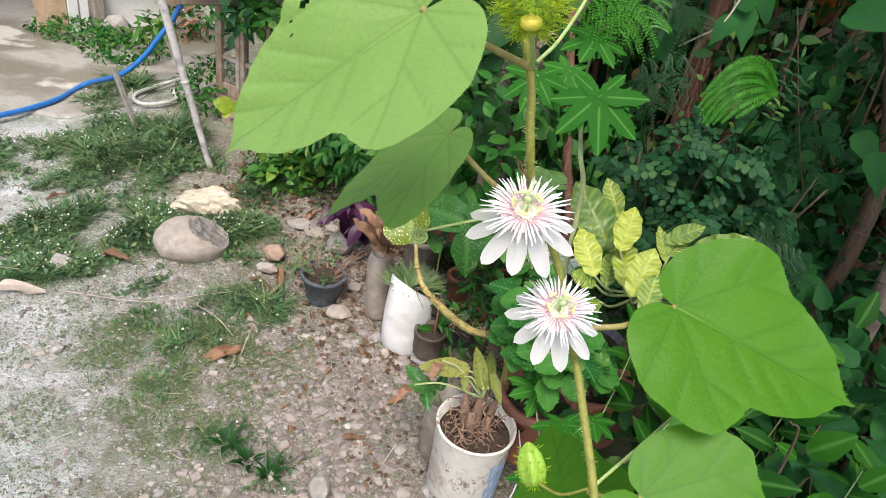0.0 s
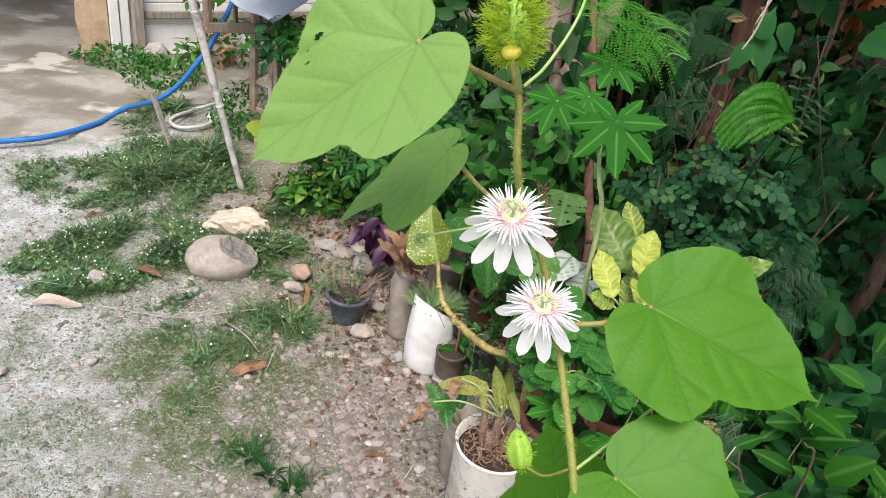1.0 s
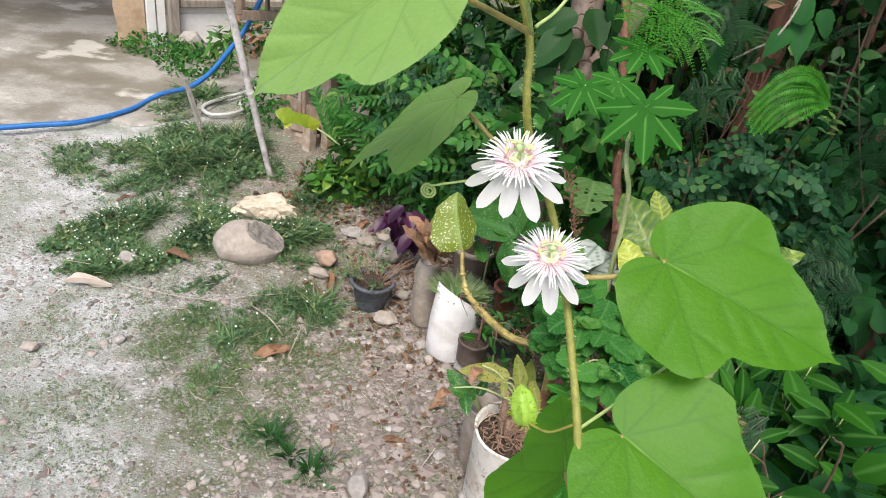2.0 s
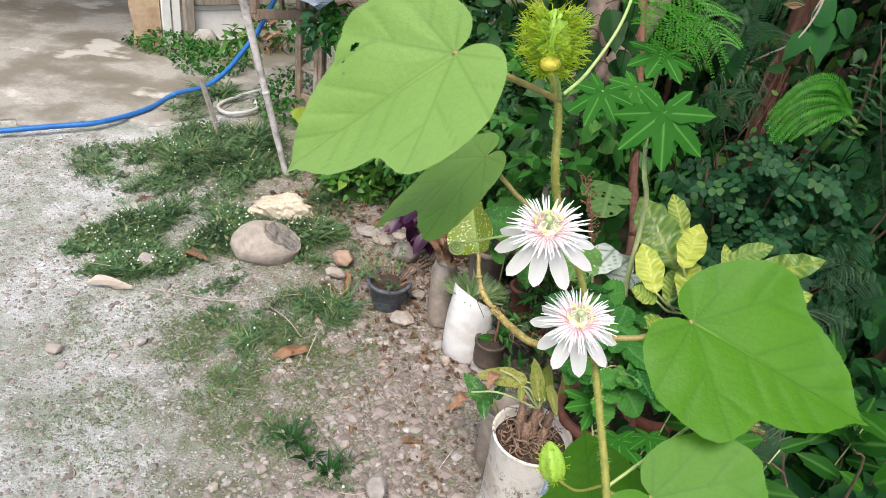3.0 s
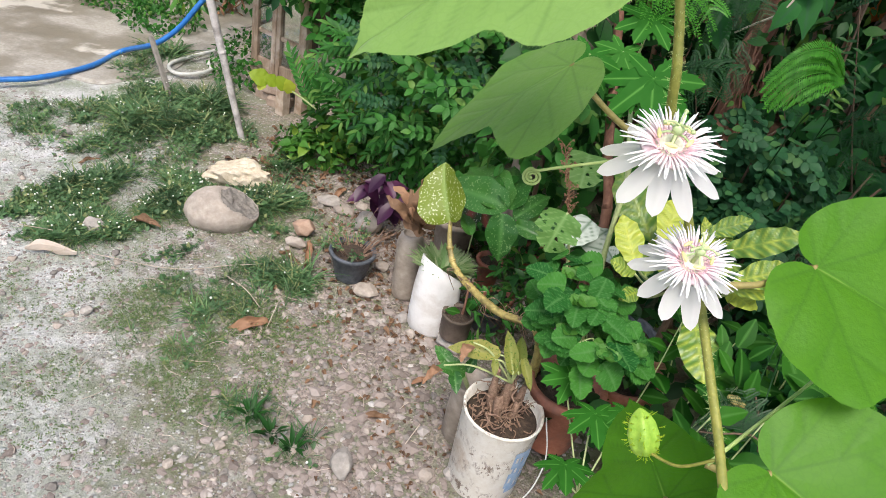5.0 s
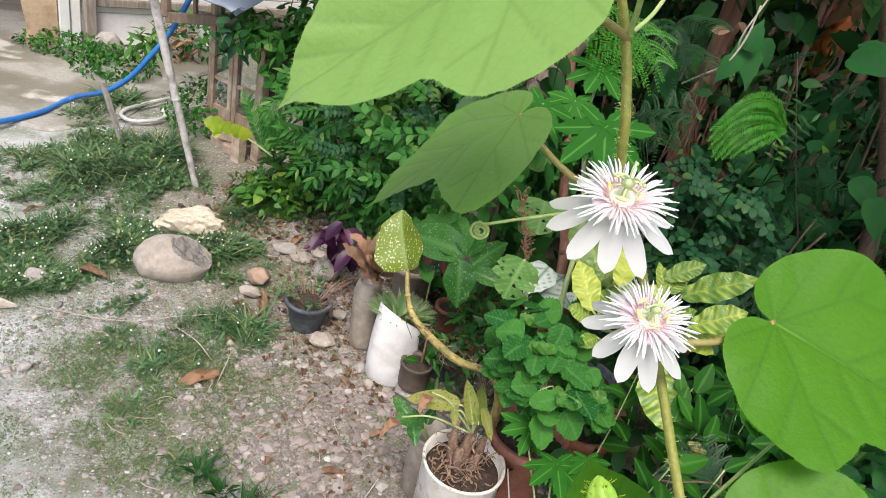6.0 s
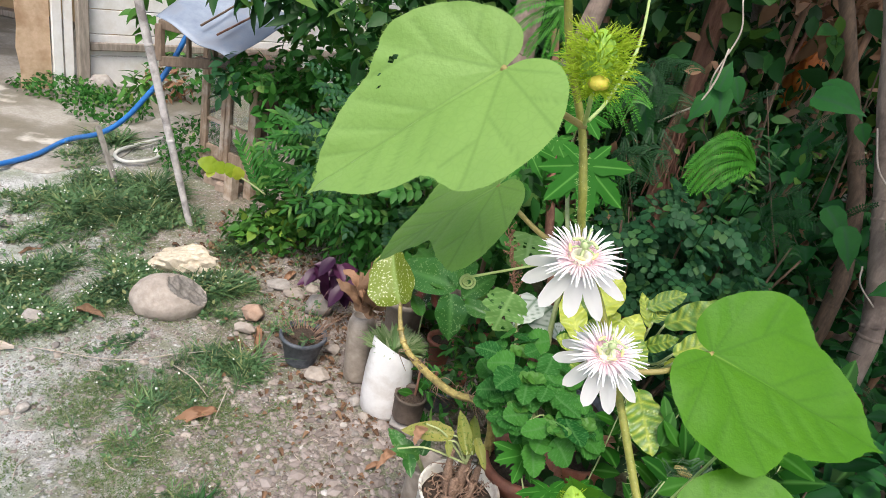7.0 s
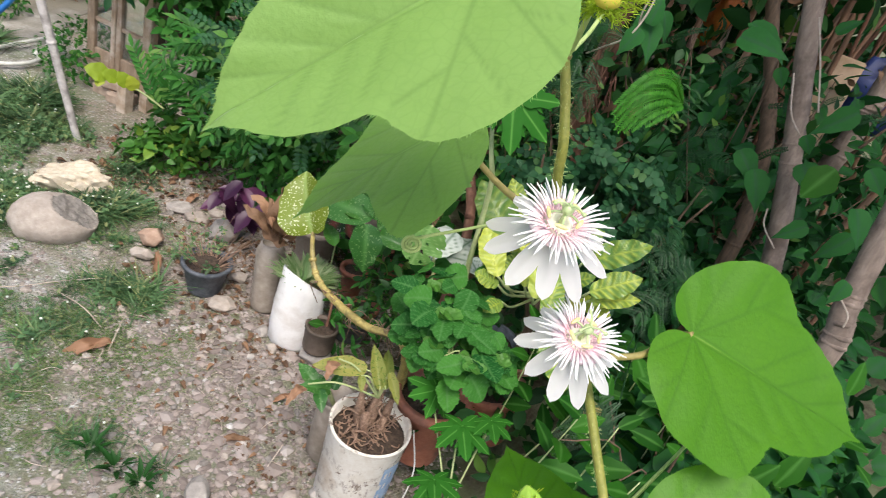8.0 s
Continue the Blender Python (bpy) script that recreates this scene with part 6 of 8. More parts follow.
croton = thing("croton", (cr_root.x, cr_root.y, 0.15), "variegated yellow and green croton shrub", "shrub")
for base, tip, w in (((0.488, 1.393, 0.653), (0.388, 1.489, 0.773), 1.1), ((0.501, 1.405, 0.639), (0.463, 1.498, 0.696), 1.1), ((0.501, 1.445, 0.709), (0.460, 1.499, 0.788), 1.0), ((0.479, 1.306, 0.705), (0.494, 1.351, 0.795), 1.25), ((0.430, 1.266, 0.655), (0.386, 1.330, 0.735), 1.15), ((0.439, 1.271, 0.630), (0.381, 1.260, 0.659), 1.3), ((0.488, 1.182, 0.674), (0.519, 1.230, 0.769), 1.25), ((0.508, 1.140, 0.664), (0.523, 1.184, 0.737), 1.2), ((0.571, 1.274, 0.714), (0.547, 1.320, 0.775), 0.7), ((0.561, 1.298, 0.748), (0.631, 1.297, 0.804), 1.0), ((0.579, 1.230, 0.752), (0.669, 1.177, 0.853), 0.85), ((0.542, 1.212, 0.696), (0.582, 1.170, 0.760), 0.9), ((0.573, 1.137, 0.742), (0.647, 1.115, 0.812), 1.1), ((0.584, 1.142, 0.719), (0.660, 1.106, 0.769), 0.8), ((0.476, 1.307, 0.609), (0.480, 1.351, 0.679), 1.2), ((0.575, 1.279, 0.726), (0.609, 1.309, 0.762), 1.2), ((0.538, 1.148, 0.636), (0.549, 1.016, 0.594), 1.2), ((0.604, 1.208, 0.678), (0.617, 1.118, 0.713), 1.0), ((0.495, 1.261, 0.645), (0.505, 1.362, 0.714), 1.0), ((0.454, 1.248, 0.603), (0.408, 1.203, 0.609), 1.2)):
    leaf_at(croton, LEAF_CROTON, base, tip, w * 1.2)
    part("leaf_stalk", tube(Soup(), [cr_root.lerp(Vector(base), 0.15), cr_root.lerp(Vector(base), 0.7) - Vector((0, 0, 0.02)), base], [0.004, 0.0025], 6, 8), MAT["palestem"], croton)
part("stem", tube(Soup(), [(cr_root.x, cr_root.y, 0.15), cr_root], [0.012, 0.008], 8, 8), MAT["twig"], croton)

cal = thing("caladium", (0.432, 1.374, 0.429), "caladium with white leaves and dark veins", "plant")
leaf_at(cal, LEAF_PALE, (0.353, 1.430, 0.572), (0.427, 1.502, 0.611), 1.2)
leaf_at(cal, LEAF_PALE, (0.358, 1.448, 0.639), (0.306, 1.383, 0.593), 1.2)
leaf_at(cal, LEAF_PALE, (0.403, 1.410, 0.597), (0.423, 1.352, 0.592), 1.1)
ragged = thing("ragged_plant", (0.331, 1.341, 0.430), "single pale green leaf eaten by insects", "plant")
v, f, q = blade(lambda t: _herb(t) * (1 + 0.05 * math.sin(40 * t) - 0.45 * math.exp(-(((t - 0.62) / 0.05) ** 2)) - 0.3 * math.exp(-(((t - 0.36) / 0.03) ** 2))), 7, 40, 0.15, 0.15, 0.03, 2, vein_w=0.02, ribs=6, rib_w=0.012)
eaten = [g for g in f if noise.noise(Vector((v[g[0]][0] * 9, v[g[0]][1] * 9, 5.0))) < 0.42 or abs(v[g[0]][0]) < 0.06]
LEAF_RAGGED = Soup().add(v, eaten, vein=q).mesh("ragged_leaf", MAT["ragged"])
leaf_at(ragged, LEAF_RAGGED, (0.276, 1.352, 0.695), (0.250, 1.325, 0.600), 1.15)
leaf_at(ragged, LEAF_RAGGED, (0.326, 1.561, 0.753), (0.312, 1.475, 0.711), 1.3)
part("stem", tube(Soup(), [(0.331, 1.341, 0.430), (0.318, 1.385, 0.57), (0.276, 1.352, 0.695)], 0.003, 6, 10), MAT["palestem"], ragged)
seed_head = thing("dry_seed_stalk", (0.294, 1.418, 0.630), "dry brown seed stalk", "dry stalk")
rng = random.Random(77)
sh = Soup()
foot, peak = Vector((0.304, 1.45, 0.628)), Vector((0.246, 1.47, 0.80))
tube(sh, [(0.329, 1.370, 0.542), foot, foot.lerp(peak, 0.5) + Vector((0.006, 0, 0)), peak], [0.002, 0.0012], 5, 14)
for k in range(30):
    b = foot.lerp(peak, k / 30)
    e = b + Vector((rng.uniform(-0.022, 0.022), rng.uniform(-0.015, 0.015), rng.uniform(0.008, 0.035)))
    tube(sh, [b, b.lerp(e, 0.5) + rand_dir(0, rng) * 0.004, e], [0.0011, 0.0007], 4, 5, 0.4)
    for j in range(8):
        sh.add(ico(1)[0] * rng.uniform(0.0014, 0.0028), ico(1)[1], Matrix.Translation(b.lerp(e, rng.uniform(0.2, 1.0)) + rand_dir(0, rng) * 0.003))
tagged(part("seed_head", sh, MAT["orange_dry"], seed_head), kind="stuff")

# ---- papaya seedlings ----
pap = thing("papaya", (0.397, 1.353, 0.599), "young papaya with deeply lobed bright leaves", "plant")
for base, tip, k, w in (((0.337, 1.307, 1.031), (0.344, 1.225, 0.927), 0, 1.0), ((0.221, 1.380, 1.029), (0.199, 1.318, 0.960), 1, 1.0), ((0.334, 1.464, 1.103), (0.306, 1.405, 1.054), 1, 1.3), ((0.289, 1.417, 1.039), (0.270, 1.370, 0.974), 1, 1.0)):
    leaf_at(pap, PAPAYA[k], base, Vector(base).lerp(Vector(tip), 0.86), w, (-0.15, -0.75, 0.55))
    part("leaf_stalk", tube(Soup(), [(0.350, 1.537, 0.989), Vector(base).lerp(Vector((0.350, 1.537, 0.989)), 0.4), base], 0.003, 6, 8), MAT["palestem"], pap)
part("stem", tube(Soup(), [(0.395, 1.341, 0.541), (0.384, 1.351, 0.630), (0.376, 1.350, 0.751), (0.360, 1.330, 0.844), (0.336, 1.331, 0.912), (0.350, 1.537, 0.989)], [0.0065, 0.006, 0.0055, 0.004], 10, 40, 0.25), MAT["palestem"], pap)
seedling = thing("papaya_seedling", (0.358, 0.912, 0.364), "small papaya seedlings with notched leaves", "plant")
for base, tip, k in (((0.391, 1.029, 0.438), (0.388, 0.948, 0.433), 0), ((0.337, 0.925, 0.394), (0.336, 0.852, 0.402), 1), ((0.344, 1.113, 0.446), (0.281, 1.077, 0.446), 1), ((0.451, 1.043, 0.451), (0.448, 0.984, 0.451), 0)):
    leaf_at(seedling, PAPAYA[k], base, tip, 1.0, (-0.1, -0.6, 0.8))
    part("leaf_stalk", tube(Soup(), [(0.373, 0.901, 0.348), Vector(base) - Vector((0, 0, 0.03)), base], 0.002, 6, 8), MAT["palestem"], seedling)

# ---- trees and stakes of the thicket ----
def tree(points, radius, mat, label, name="tree", sides=12, wob=0.25):
    ob = thing(name, points[0], label, "tree")
    part("trunk", tube(Soup(), points, radius, sides, 40, wob), MAT[mat], ob)
    line, r = smoothed(points, 60), np.atleast_1d(radius)
    rng = random.Random(int(1000 * abs(points[0][0])))
    for k in range(5):
        i = rng.randrange(12, 40)
        w = float(np.interp(i / 59, np.linspace(0, 1, len(r)), r))
        p, d = Vector(line[i]), Vector(line[i + 1] - line[i]).normalized()
        part("bark_ring", tube(Soup(), [p - d * 0.006, p, p + d * 0.006], [w * 0.98, w * 1.08, w * 0.98], sides, 6, 0.15), MAT[mat], ob)
    return ob


tA = [Vector((0.881, 2.234, 0.456)), Vector((0.877, 2.254, 0.647)), Vector((0.866, 2.263, 0.848)), Vector((0.860, 2.245, 1.004)), Vector((0.842, 2.226, 1.196))]
tree([(tA[0].x, tA[0].y, 0.1)] + tA + [tA[4] + (tA[4] - tA[3]) * 4 + Vector((0, 0, 0.5))], [0.05, 0.042, 0.036, 0.03], "bark_red", "reddish peeling tree trunk leaning in the thicket")
strips = Soup()
rng = random.Random(15)
for k in range(26):
    t = rng.random()
    p = tA[0].lerp(tA[3], t) + Vector((rng.uniform(-0.05, 0.05), -0.045, 0))
    tube(strips, [p, p + Vector((rng.uniform(-0.02, 0.03), -0.01, -0.08)), p + Vector((rng.uniform(-0.04, 0.05), -0.01, -rng.uniform(0.12, 0.3)))], [0.004, 0.002], 5, 8, 0.3)
single("hanging_bark", strips, MAT["bark_red"], "torn strips of reddish bark and dry vine on the trunk", "bark", kind="stuff")
tR = [Vector((1.215, 1.469, 0.638)), Vector((1.208, 1.490, 0.753)), Vector((1.161, 1.573, 0.986)), Vector((1.099, 1.637, 1.204)), Vector((1.054, 1.678, 1.359))]
tree([(tR[0].x + 0.03, tR[0].y, 0.2)] + tR + [tR[4] + (tR[4] - tR[3]) * 5], [0.03, 0.028, 0.026, 0.025, 0.024], "bark_grey", "smooth grey-brown tree trunk with ringed bark", wob=0.1)
tR2 = [Vector((1.212, 1.647, 0.649)), Vector((1.219, 1.733, 0.888)), Vector((1.195, 1.818, 1.057)), Vector((1.106, 1.905, 1.297))]
tree([(tR2[0].x - 0.03, tR2[0].y, 0.2)] + tR2 + [tR2[3] + (tR2[3] - tR2[2]) * 4], [0.024, 0.022, 0.02, 0.018], "twig", "slim brown trunk beside the grey one", wob=0.15)
tQ = [Vector((1.188, 1.161, 0.669)), Vector((1.189, 1.194, 0.809)), Vector((1.194, 1.234, 0.980))]
tree([(tQ[0].x - 0.05, tQ[0].y, 0.2)] + tQ + [tQ[2] + (tQ[2] - tQ[1]) * 5], [0.03, 0.028, 0.027, 0.026], "bark_grey", "leaning grey-brown trunk at the edge of the bed", wob=0.1)
tP = [Vector((1.540, 1.876, 0.920)), Vector((1.559, 1.890, 1.054)), Vector((1.571, 1.901, 1.215))]
tree([(tP[0].x - 0.1, tP[0].y, 0.2)] + tP + [tP[2] + (tP[2] - tP[1]) * 4], [0.035, 0.03, 0.028], "bark_grey", "slanting branch behind the grey trunk", wob=0.1)
tG = Vector((0.254, 2.072, 0.811))
tree([(tG.x, tG.y, 0.1), (tG.x, tG.y, 0.5), tG, tG + Vector((0.0, 0.02, 0.25)), tG + Vector((-0.05, 0.05, 1.6))], [0.05, 0.045, 0.045, 0.04], "bark_grey", "pale grey trunk fork in shade", wob=0.12)
tree([tG, tG + Vector((0.07, -0.02, 0.1)), tG + Vector((0.18, 0.0, 0.45)), tG + Vector((0.3, 0.1, 1.4))], [0.035, 0.03, 0.026], "bark_grey", "pale grey limb forking from the trunk", "tree")
tS = Vector((0.450, 1.657, 0.509))
tree([(tS.x, tS.y, 0.1), tS, Vector((0.421, 1.807, 0.697)), Vector((0.391, 1.929, 0.885)), Vector((0.329, 2.046, 1.192))], [0.016, 0.014, 0.013, 0.012], "bark_red", "thin reddish stem in shade", wob=0.3)
rng = random.Random(51)
for k in range(34):
    x, y = rng.uniform(0.75, 2.6), rng.uniform(2.2, 3.4)
    lean = rng.uniform(-0.35, 0.35)
    r = rng.uniform(0.006, 0.018)
    pts = [(x, y, 0.1), (x + lean * 0.4, y + 0.03, 0.8), (x + lean, y, 2.0), (x + lean * 1.3, y, 2.9)]
    single("stake", tube(Soup(), pts, [r, r * 0.8], 7, 14, 0.3), MAT["canewood" if k % 3 else "bark_red"], "thin brown stem standing in the thicket", "stem", "stems in the thicket")
for k in range(11):
    x, y = rng.uniform(1.05, 2.1), rng.uniform(1.55, 2.4)
    lean, r = rng.uniform(-0.25, 0.3), rng.uniform(0.007, 0.012)
    pts = [(x, y, 0.1), (x + lean * 0.4, y + 0.03, 0.7), (x + lean, y, 1.6), (x + lean * 1.3, y, 2.7)]
    single("cane", tube(Soup(), pts, [r, r * 0.85], 9, 20, 0.2), MAT["canewood"], "orange-brown cane standing in the bed", "stem", "canes in the bed")
for pts in ([(0.555, 1.613, 1.084), (0.569, 1.562, 1.119), (0.589, 1.509, 1.161), (0.609, 1.510, 1.217), (0.614, 1.516, 1.285)], [(1.066, 1.607, 1.176), (1.086, 1.566, 1.094), (1.116, 1.535, 1.055)], [(1.055, 1.615, 1.308), (1.098, 1.575, 1.209), (1.136, 1.545, 1.116)], [(1.140, 1.522, 0.858), (1.132, 1.489, 0.824), (1.162, 1.448, 0.787)], [(1.151, 1.182, 0.825), (1.151, 1.142, 0.810), (1.148, 1.131, 0.786)], [(0.645, 1.614, 1.382), (0.663, 1.605, 1.314), (0.641, 1.606, 1.219), (0.648, 1.619, 1.178)]):
    single("climbing_stem", tube(Soup(), pts, 0.0022, 6, 30, 0.1), MAT["driftwood"], "pale climbing stem across the thicket", "vine")

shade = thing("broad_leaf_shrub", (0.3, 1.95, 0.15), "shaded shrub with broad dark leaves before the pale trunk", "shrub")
part("stem", tube(Soup(), [(0.3, 1.95, 0.15), (0.27, 1.93, 0.7), (0.24, 1.92, 1.05)], [0.009, 0.005], 7, 14, 0.2), MAT["twig"], shade)
rng = random.Random(93)
for k in range(26):
    b = Vector((0.26 - 0.02 * k / 26, 1.92, 0.62 + 0.52 * k / 26))
    a = 2.4 * k
    d = Vector((math.cos(a), -0.35 + 0.3 * math.sin(a), rng.uniform(-0.9, -0.1))).normalized()
    l = rng.uniform(0.09, 0.15)
    e = b + Vector((math.cos(a), -0.4, 0.2)) * rng.uniform(0.03, 0.1)
    part("leaf_stalk", tube(Soup(), [b, b.lerp(e, 0.5) + Vector((0, 0, 0.008)), e], 0.0016, 5, 6), MAT["twig"], shade)
    child("leaf", LEAF_BIG, shade, frame_of(e, d, Vector((0.2 * math.cos(a), -0.7, 0.55)), l, l * rng.uniform(0.85, 1.1)))

# ---- feathery leaves ----
def feather_plant(root, leaves, mat, label, width):
    ob = thing("feathery_shrub", root, label, "shrub", "feathery shrubs")
    for base, tip, w in leaves:
        s = Soup()
        feather(s, base, tip, (-0.1, -0.7, 0.7), w * width)
        part("leaf", s, MAT[mat], ob)
        part("twig", tube(Soup(), [(root[0] + 0.05, root[1] + 0.25, 0.12), Vector(root) + Vector((0.02, 0.08, -0.1)), Vector(root).lerp(Vector(base), 0.7) + Vector((0, 0.03, 0.02)), base], [0.0018, 0.0012], 6, 14), MAT["fern_shaded"], ob)
    return ob


def comb(soup, points, normal, reach, n):
    """One pinna: a curved rib with close rows of narrow leaflets."""
    p = smoothed(points, n)
    normal = Vector(normal).normalized()
    tube(soup, points, [0.0011, 0.0006], 5, 16)
    for k in range(1, n):
        t = k / (n - 1)
        c, d = Vector(p[k]), Vector(p[k] - p[k - 1])
        step = d.length
        d.normalize()
        side = d.cross(normal).normalized()
        far = reach * math.sin(math.pi * (0.2 + 0.72 * t)) ** 0.5
        for o in (-1, 1):
            e = c + (side * o + d * 0.3) * far - normal * far * (0.25 + 0.1 * math.sin(k))
            q = c.lerp(e, 0.55) + normal * far * 0.05
            soup.add([c - d * step * 0.3, q - d * step * 0.5, e, q + d * step * 0.5], [(0, 1, 2, 3)])
    return soup


def comb_plant(root, base, ribs, mat, label, reach=0.014, n=42, normal=(-0.15, -0.75, 0.6)):
    """A twice-divided leaf whose pinnae spread from the end of its stalk."""
    ob = thing("feathery_shrub", root, label, "shrub", "feathery shrubs")
    part("leaf_stalk", tube(Soup(), [root, Vector(root).lerp(Vector(base), 0.5) + Vector((0, 0.02, 0.02)), base], [0.002, 0.0013], 6, 12), MAT["fern_shaded"], ob)
    for rib in ribs:
        part("pinna", comb(Soup(), [base] + rib, normal, reach, n), MAT[mat], ob)
    return ob


comb_plant((0.70, 1.5, 0.75), (0.616, 1.22, 1.125), ([(0.565, 1.19, 1.168), (0.525, 1.178, 1.17), (0.492, 1.172, 1.14)], [(0.555, 1.19, 1.157), (0.505, 1.172, 1.148), (0.474, 1.168, 1.104)], [(0.555, 1.185, 1.143), (0.505, 1.17, 1.124), (0.482, 1.162, 1.075)], [(0.56, 1.185, 1.13), (0.52, 1.17, 1.106), (0.502, 1.162, 1.066)], [(0.56, 1.185, 1.165), (0.511, 1.17, 1.161), (0.48, 1.165, 1.118)], [(0.553, 1.18, 1.15), (0.50, 1.165, 1.135), (0.474, 1.16, 1.088)],
           [(0.557, 1.178, 1.136), (0.51, 1.163, 1.113), (0.49, 1.158, 1.064)], [(0.565, 1.18, 1.122), (0.53, 1.165, 1.099), (0.514, 1.16, 1.072)], [(0.577, 1.185, 1.117), (0.55, 1.17, 1.10), (0.537, 1.165, 1.084)]), "fern", "bright green feathery shrub leaf arching over")
comb_plant((0.32, 1.85, 0.9), (0.285, 1.76, 1.29), ([(0.24, 1.75, 1.285), (0.19, 1.74, 1.262), (0.16, 1.735, 1.235)], [(0.25, 1.75, 1.262), (0.205, 1.74, 1.225), (0.18, 1.735, 1.19)], [(0.265, 1.75, 1.24), (0.235, 1.74, 1.19), (0.222, 1.735, 1.15)],
           [(0.285, 1.75, 1.235), (0.275, 1.74, 1.185), (0.27, 1.735, 1.14)], [(0.305, 1.75, 1.24), (0.32, 1.74, 1.2), (0.325, 1.735, 1.16)]), "fern", "feathery leaf hanging before the pale trunk", 0.018, 46)
comb_plant((0.55, 1.75, 0.9), (0.50, 1.62, 1.2), ([(0.46, 1.6, 1.2), (0.42, 1.58, 1.175), (0.40, 1.57, 1.14)], [(0.475, 1.6, 1.175), (0.45, 1.58, 1.14), (0.44, 1.57, 1.1)], [(0.5, 1.6, 1.165), (0.49, 1.58, 1.12), (0.485, 1.57, 1.085)], [(0.525, 1.6, 1.17), (0.54, 1.58, 1.13), (0.54, 1.57, 1.1)]), "fern_shaded", "shaded feathery leaf between the stems", 0.017, 42)
feather_plant((0.583, 1.566, 0.787), (((0.448, 1.569, 0.996), (0.548, 1.492, 1.020), 1.0), ((0.463, 1.563, 0.987), (0.563, 1.551, 1.057), 1.0), ((0.482, 1.615, 1.002), (0.508, 1.489, 0.967), 0.9)), "fern_shaded", "shaded feathery shrub with divided leaves", 0.075)
feather_plant((0.473, 1.677, 1.024), (((0.432, 1.558, 1.165), (0.291, 1.479, 1.140), 1.1), ((0.397, 1.573, 1.204), (0.271, 1.489, 1.175), 1.1), ((0.418, 1.563, 1.174), (0.379, 1.458, 1.119), 1.1), ((0.364, 1.601, 1.206), (0.443, 1.497, 1.132), 1.1)), "fern", "feathery shrub with drooping divided leaves", 0.075)
feather_plant((0.532, 1.728, 1.091), (((0.527, 1.637, 1.164), (0.584, 1.559, 1.129), 1.0), ((0.502, 1.650, 1.208), (0.571, 1.576, 1.209), 1.0)), "fern_shaded", "dim feathery shrub behind the bright one", 0.09)
feather_plant((0.811, 1.258, 0.694), (((0.756, 1.323, 0.745), (0.792, 1.284, 0.832), 1.0), ((0.757, 1.245, 0.725), (0.804, 1.168, 0.760), 1.0), ((0.746, 1.262, 0.741), (0.815, 1.246, 0.790), 1.0), ((0.787, 1.201, 0.740), (0.702, 1.161, 0.690), 1.0), ((0.812, 1.269, 0.774), (0.753, 1.317, 0.789), 1.0), ((0.616, 0.909, 0.575), (0.593, 0.968, 0.624), 1.0), ((0.609, 0.942, 0.571), (0.552, 0.955, 0.576), 1.2), ((0.624, 0.916, 0.557), (0.588, 0.969, 0.584), 1.2)), "fern_shaded", "blue-green feathery seedlings low in the bed", 0.06)
feather_plant((0.873, 1.650, 0.884), (((0.842, 1.572, 0.955), (0.903, 1.496, 1.011), 1.0), ((0.861, 1.552, 0.924), (0.927, 1.466, 0.959), 1.0), ((0.867, 1.541, 0.900), (0.906, 1.450, 0.878), 1.0)), "fern_shaded", "thin feathery twigs in shade", 0.06)
wisp = thing("pale_weed", (0.740, 1.391, 0.957), "pale yellow-green weed with narrow leaves", "plant")
for base, tip in (((0.724, 1.419, 1.020), (0.720, 1.474, 1.151)), ((0.724, 1.419, 1.020), (0.766, 1.419, 1.103)), ((0.725, 1.412, 0.997), (0.754, 1.456, 1.138))):
    s = Soup()
    leaflet_spray(s, base, tip, (0, -0.7, 0.7), T_LANCE, 6, 0.024)
    tagged(part("spray", s, MAT["bush"], wisp), kind="stuff")

# ---- round-leaflet bush ----
rng = random.Random(61)
rb = Vector((0.747, 1.600, 0.686))
bush = thing("round_leaf_bush", (rb.x, rb.y, 0.2), "blue-green bush with small round leaflets", "shrub")
sprays = Soup()
for k in range(330):
    d = rand_dir(0.15, rng)
    c = rb + Vector((d.x * 0.27, d.y * 0.2 - 0.02, d.z * 0.26)) * (0.4 + 0.6 * rng.random())
    along = (rand_dir(0, rng) + Vector((0, -0.2, -0.2))).normalized() * rng.uniform(0.04, 0.075)
    leaflet_spray(sprays, c, c + along, Vector((d.x * 0.4, -0.5, 0.8)) + rand_dir(0, rng) * 0.3, T_ROUND, 3, rng.uniform(0.018, 0.028))
tagged(part("foliage", sprays, MAT["bluegreen"], bush), kind="stuff")
for k in range(9):
    a = rng.uniform(-0.2, 0.2)
    part("twig", tube(Soup(), [(rb.x, rb.y, 0.2), rb + Vector((a, 0, -0.15)), rb + Vector((a * 1.5, rng.uniform(-0.1, 0.1), 0.15))], [0.006, 0.003], 6, 10), MAT["twig"], bush)

# ---- climbing heart-leaved plant ----
climber = thing("heart_leaf_climber", (1.166, 1.428, 0.694), "dark heart-leaved climber around the trunks", "vine")
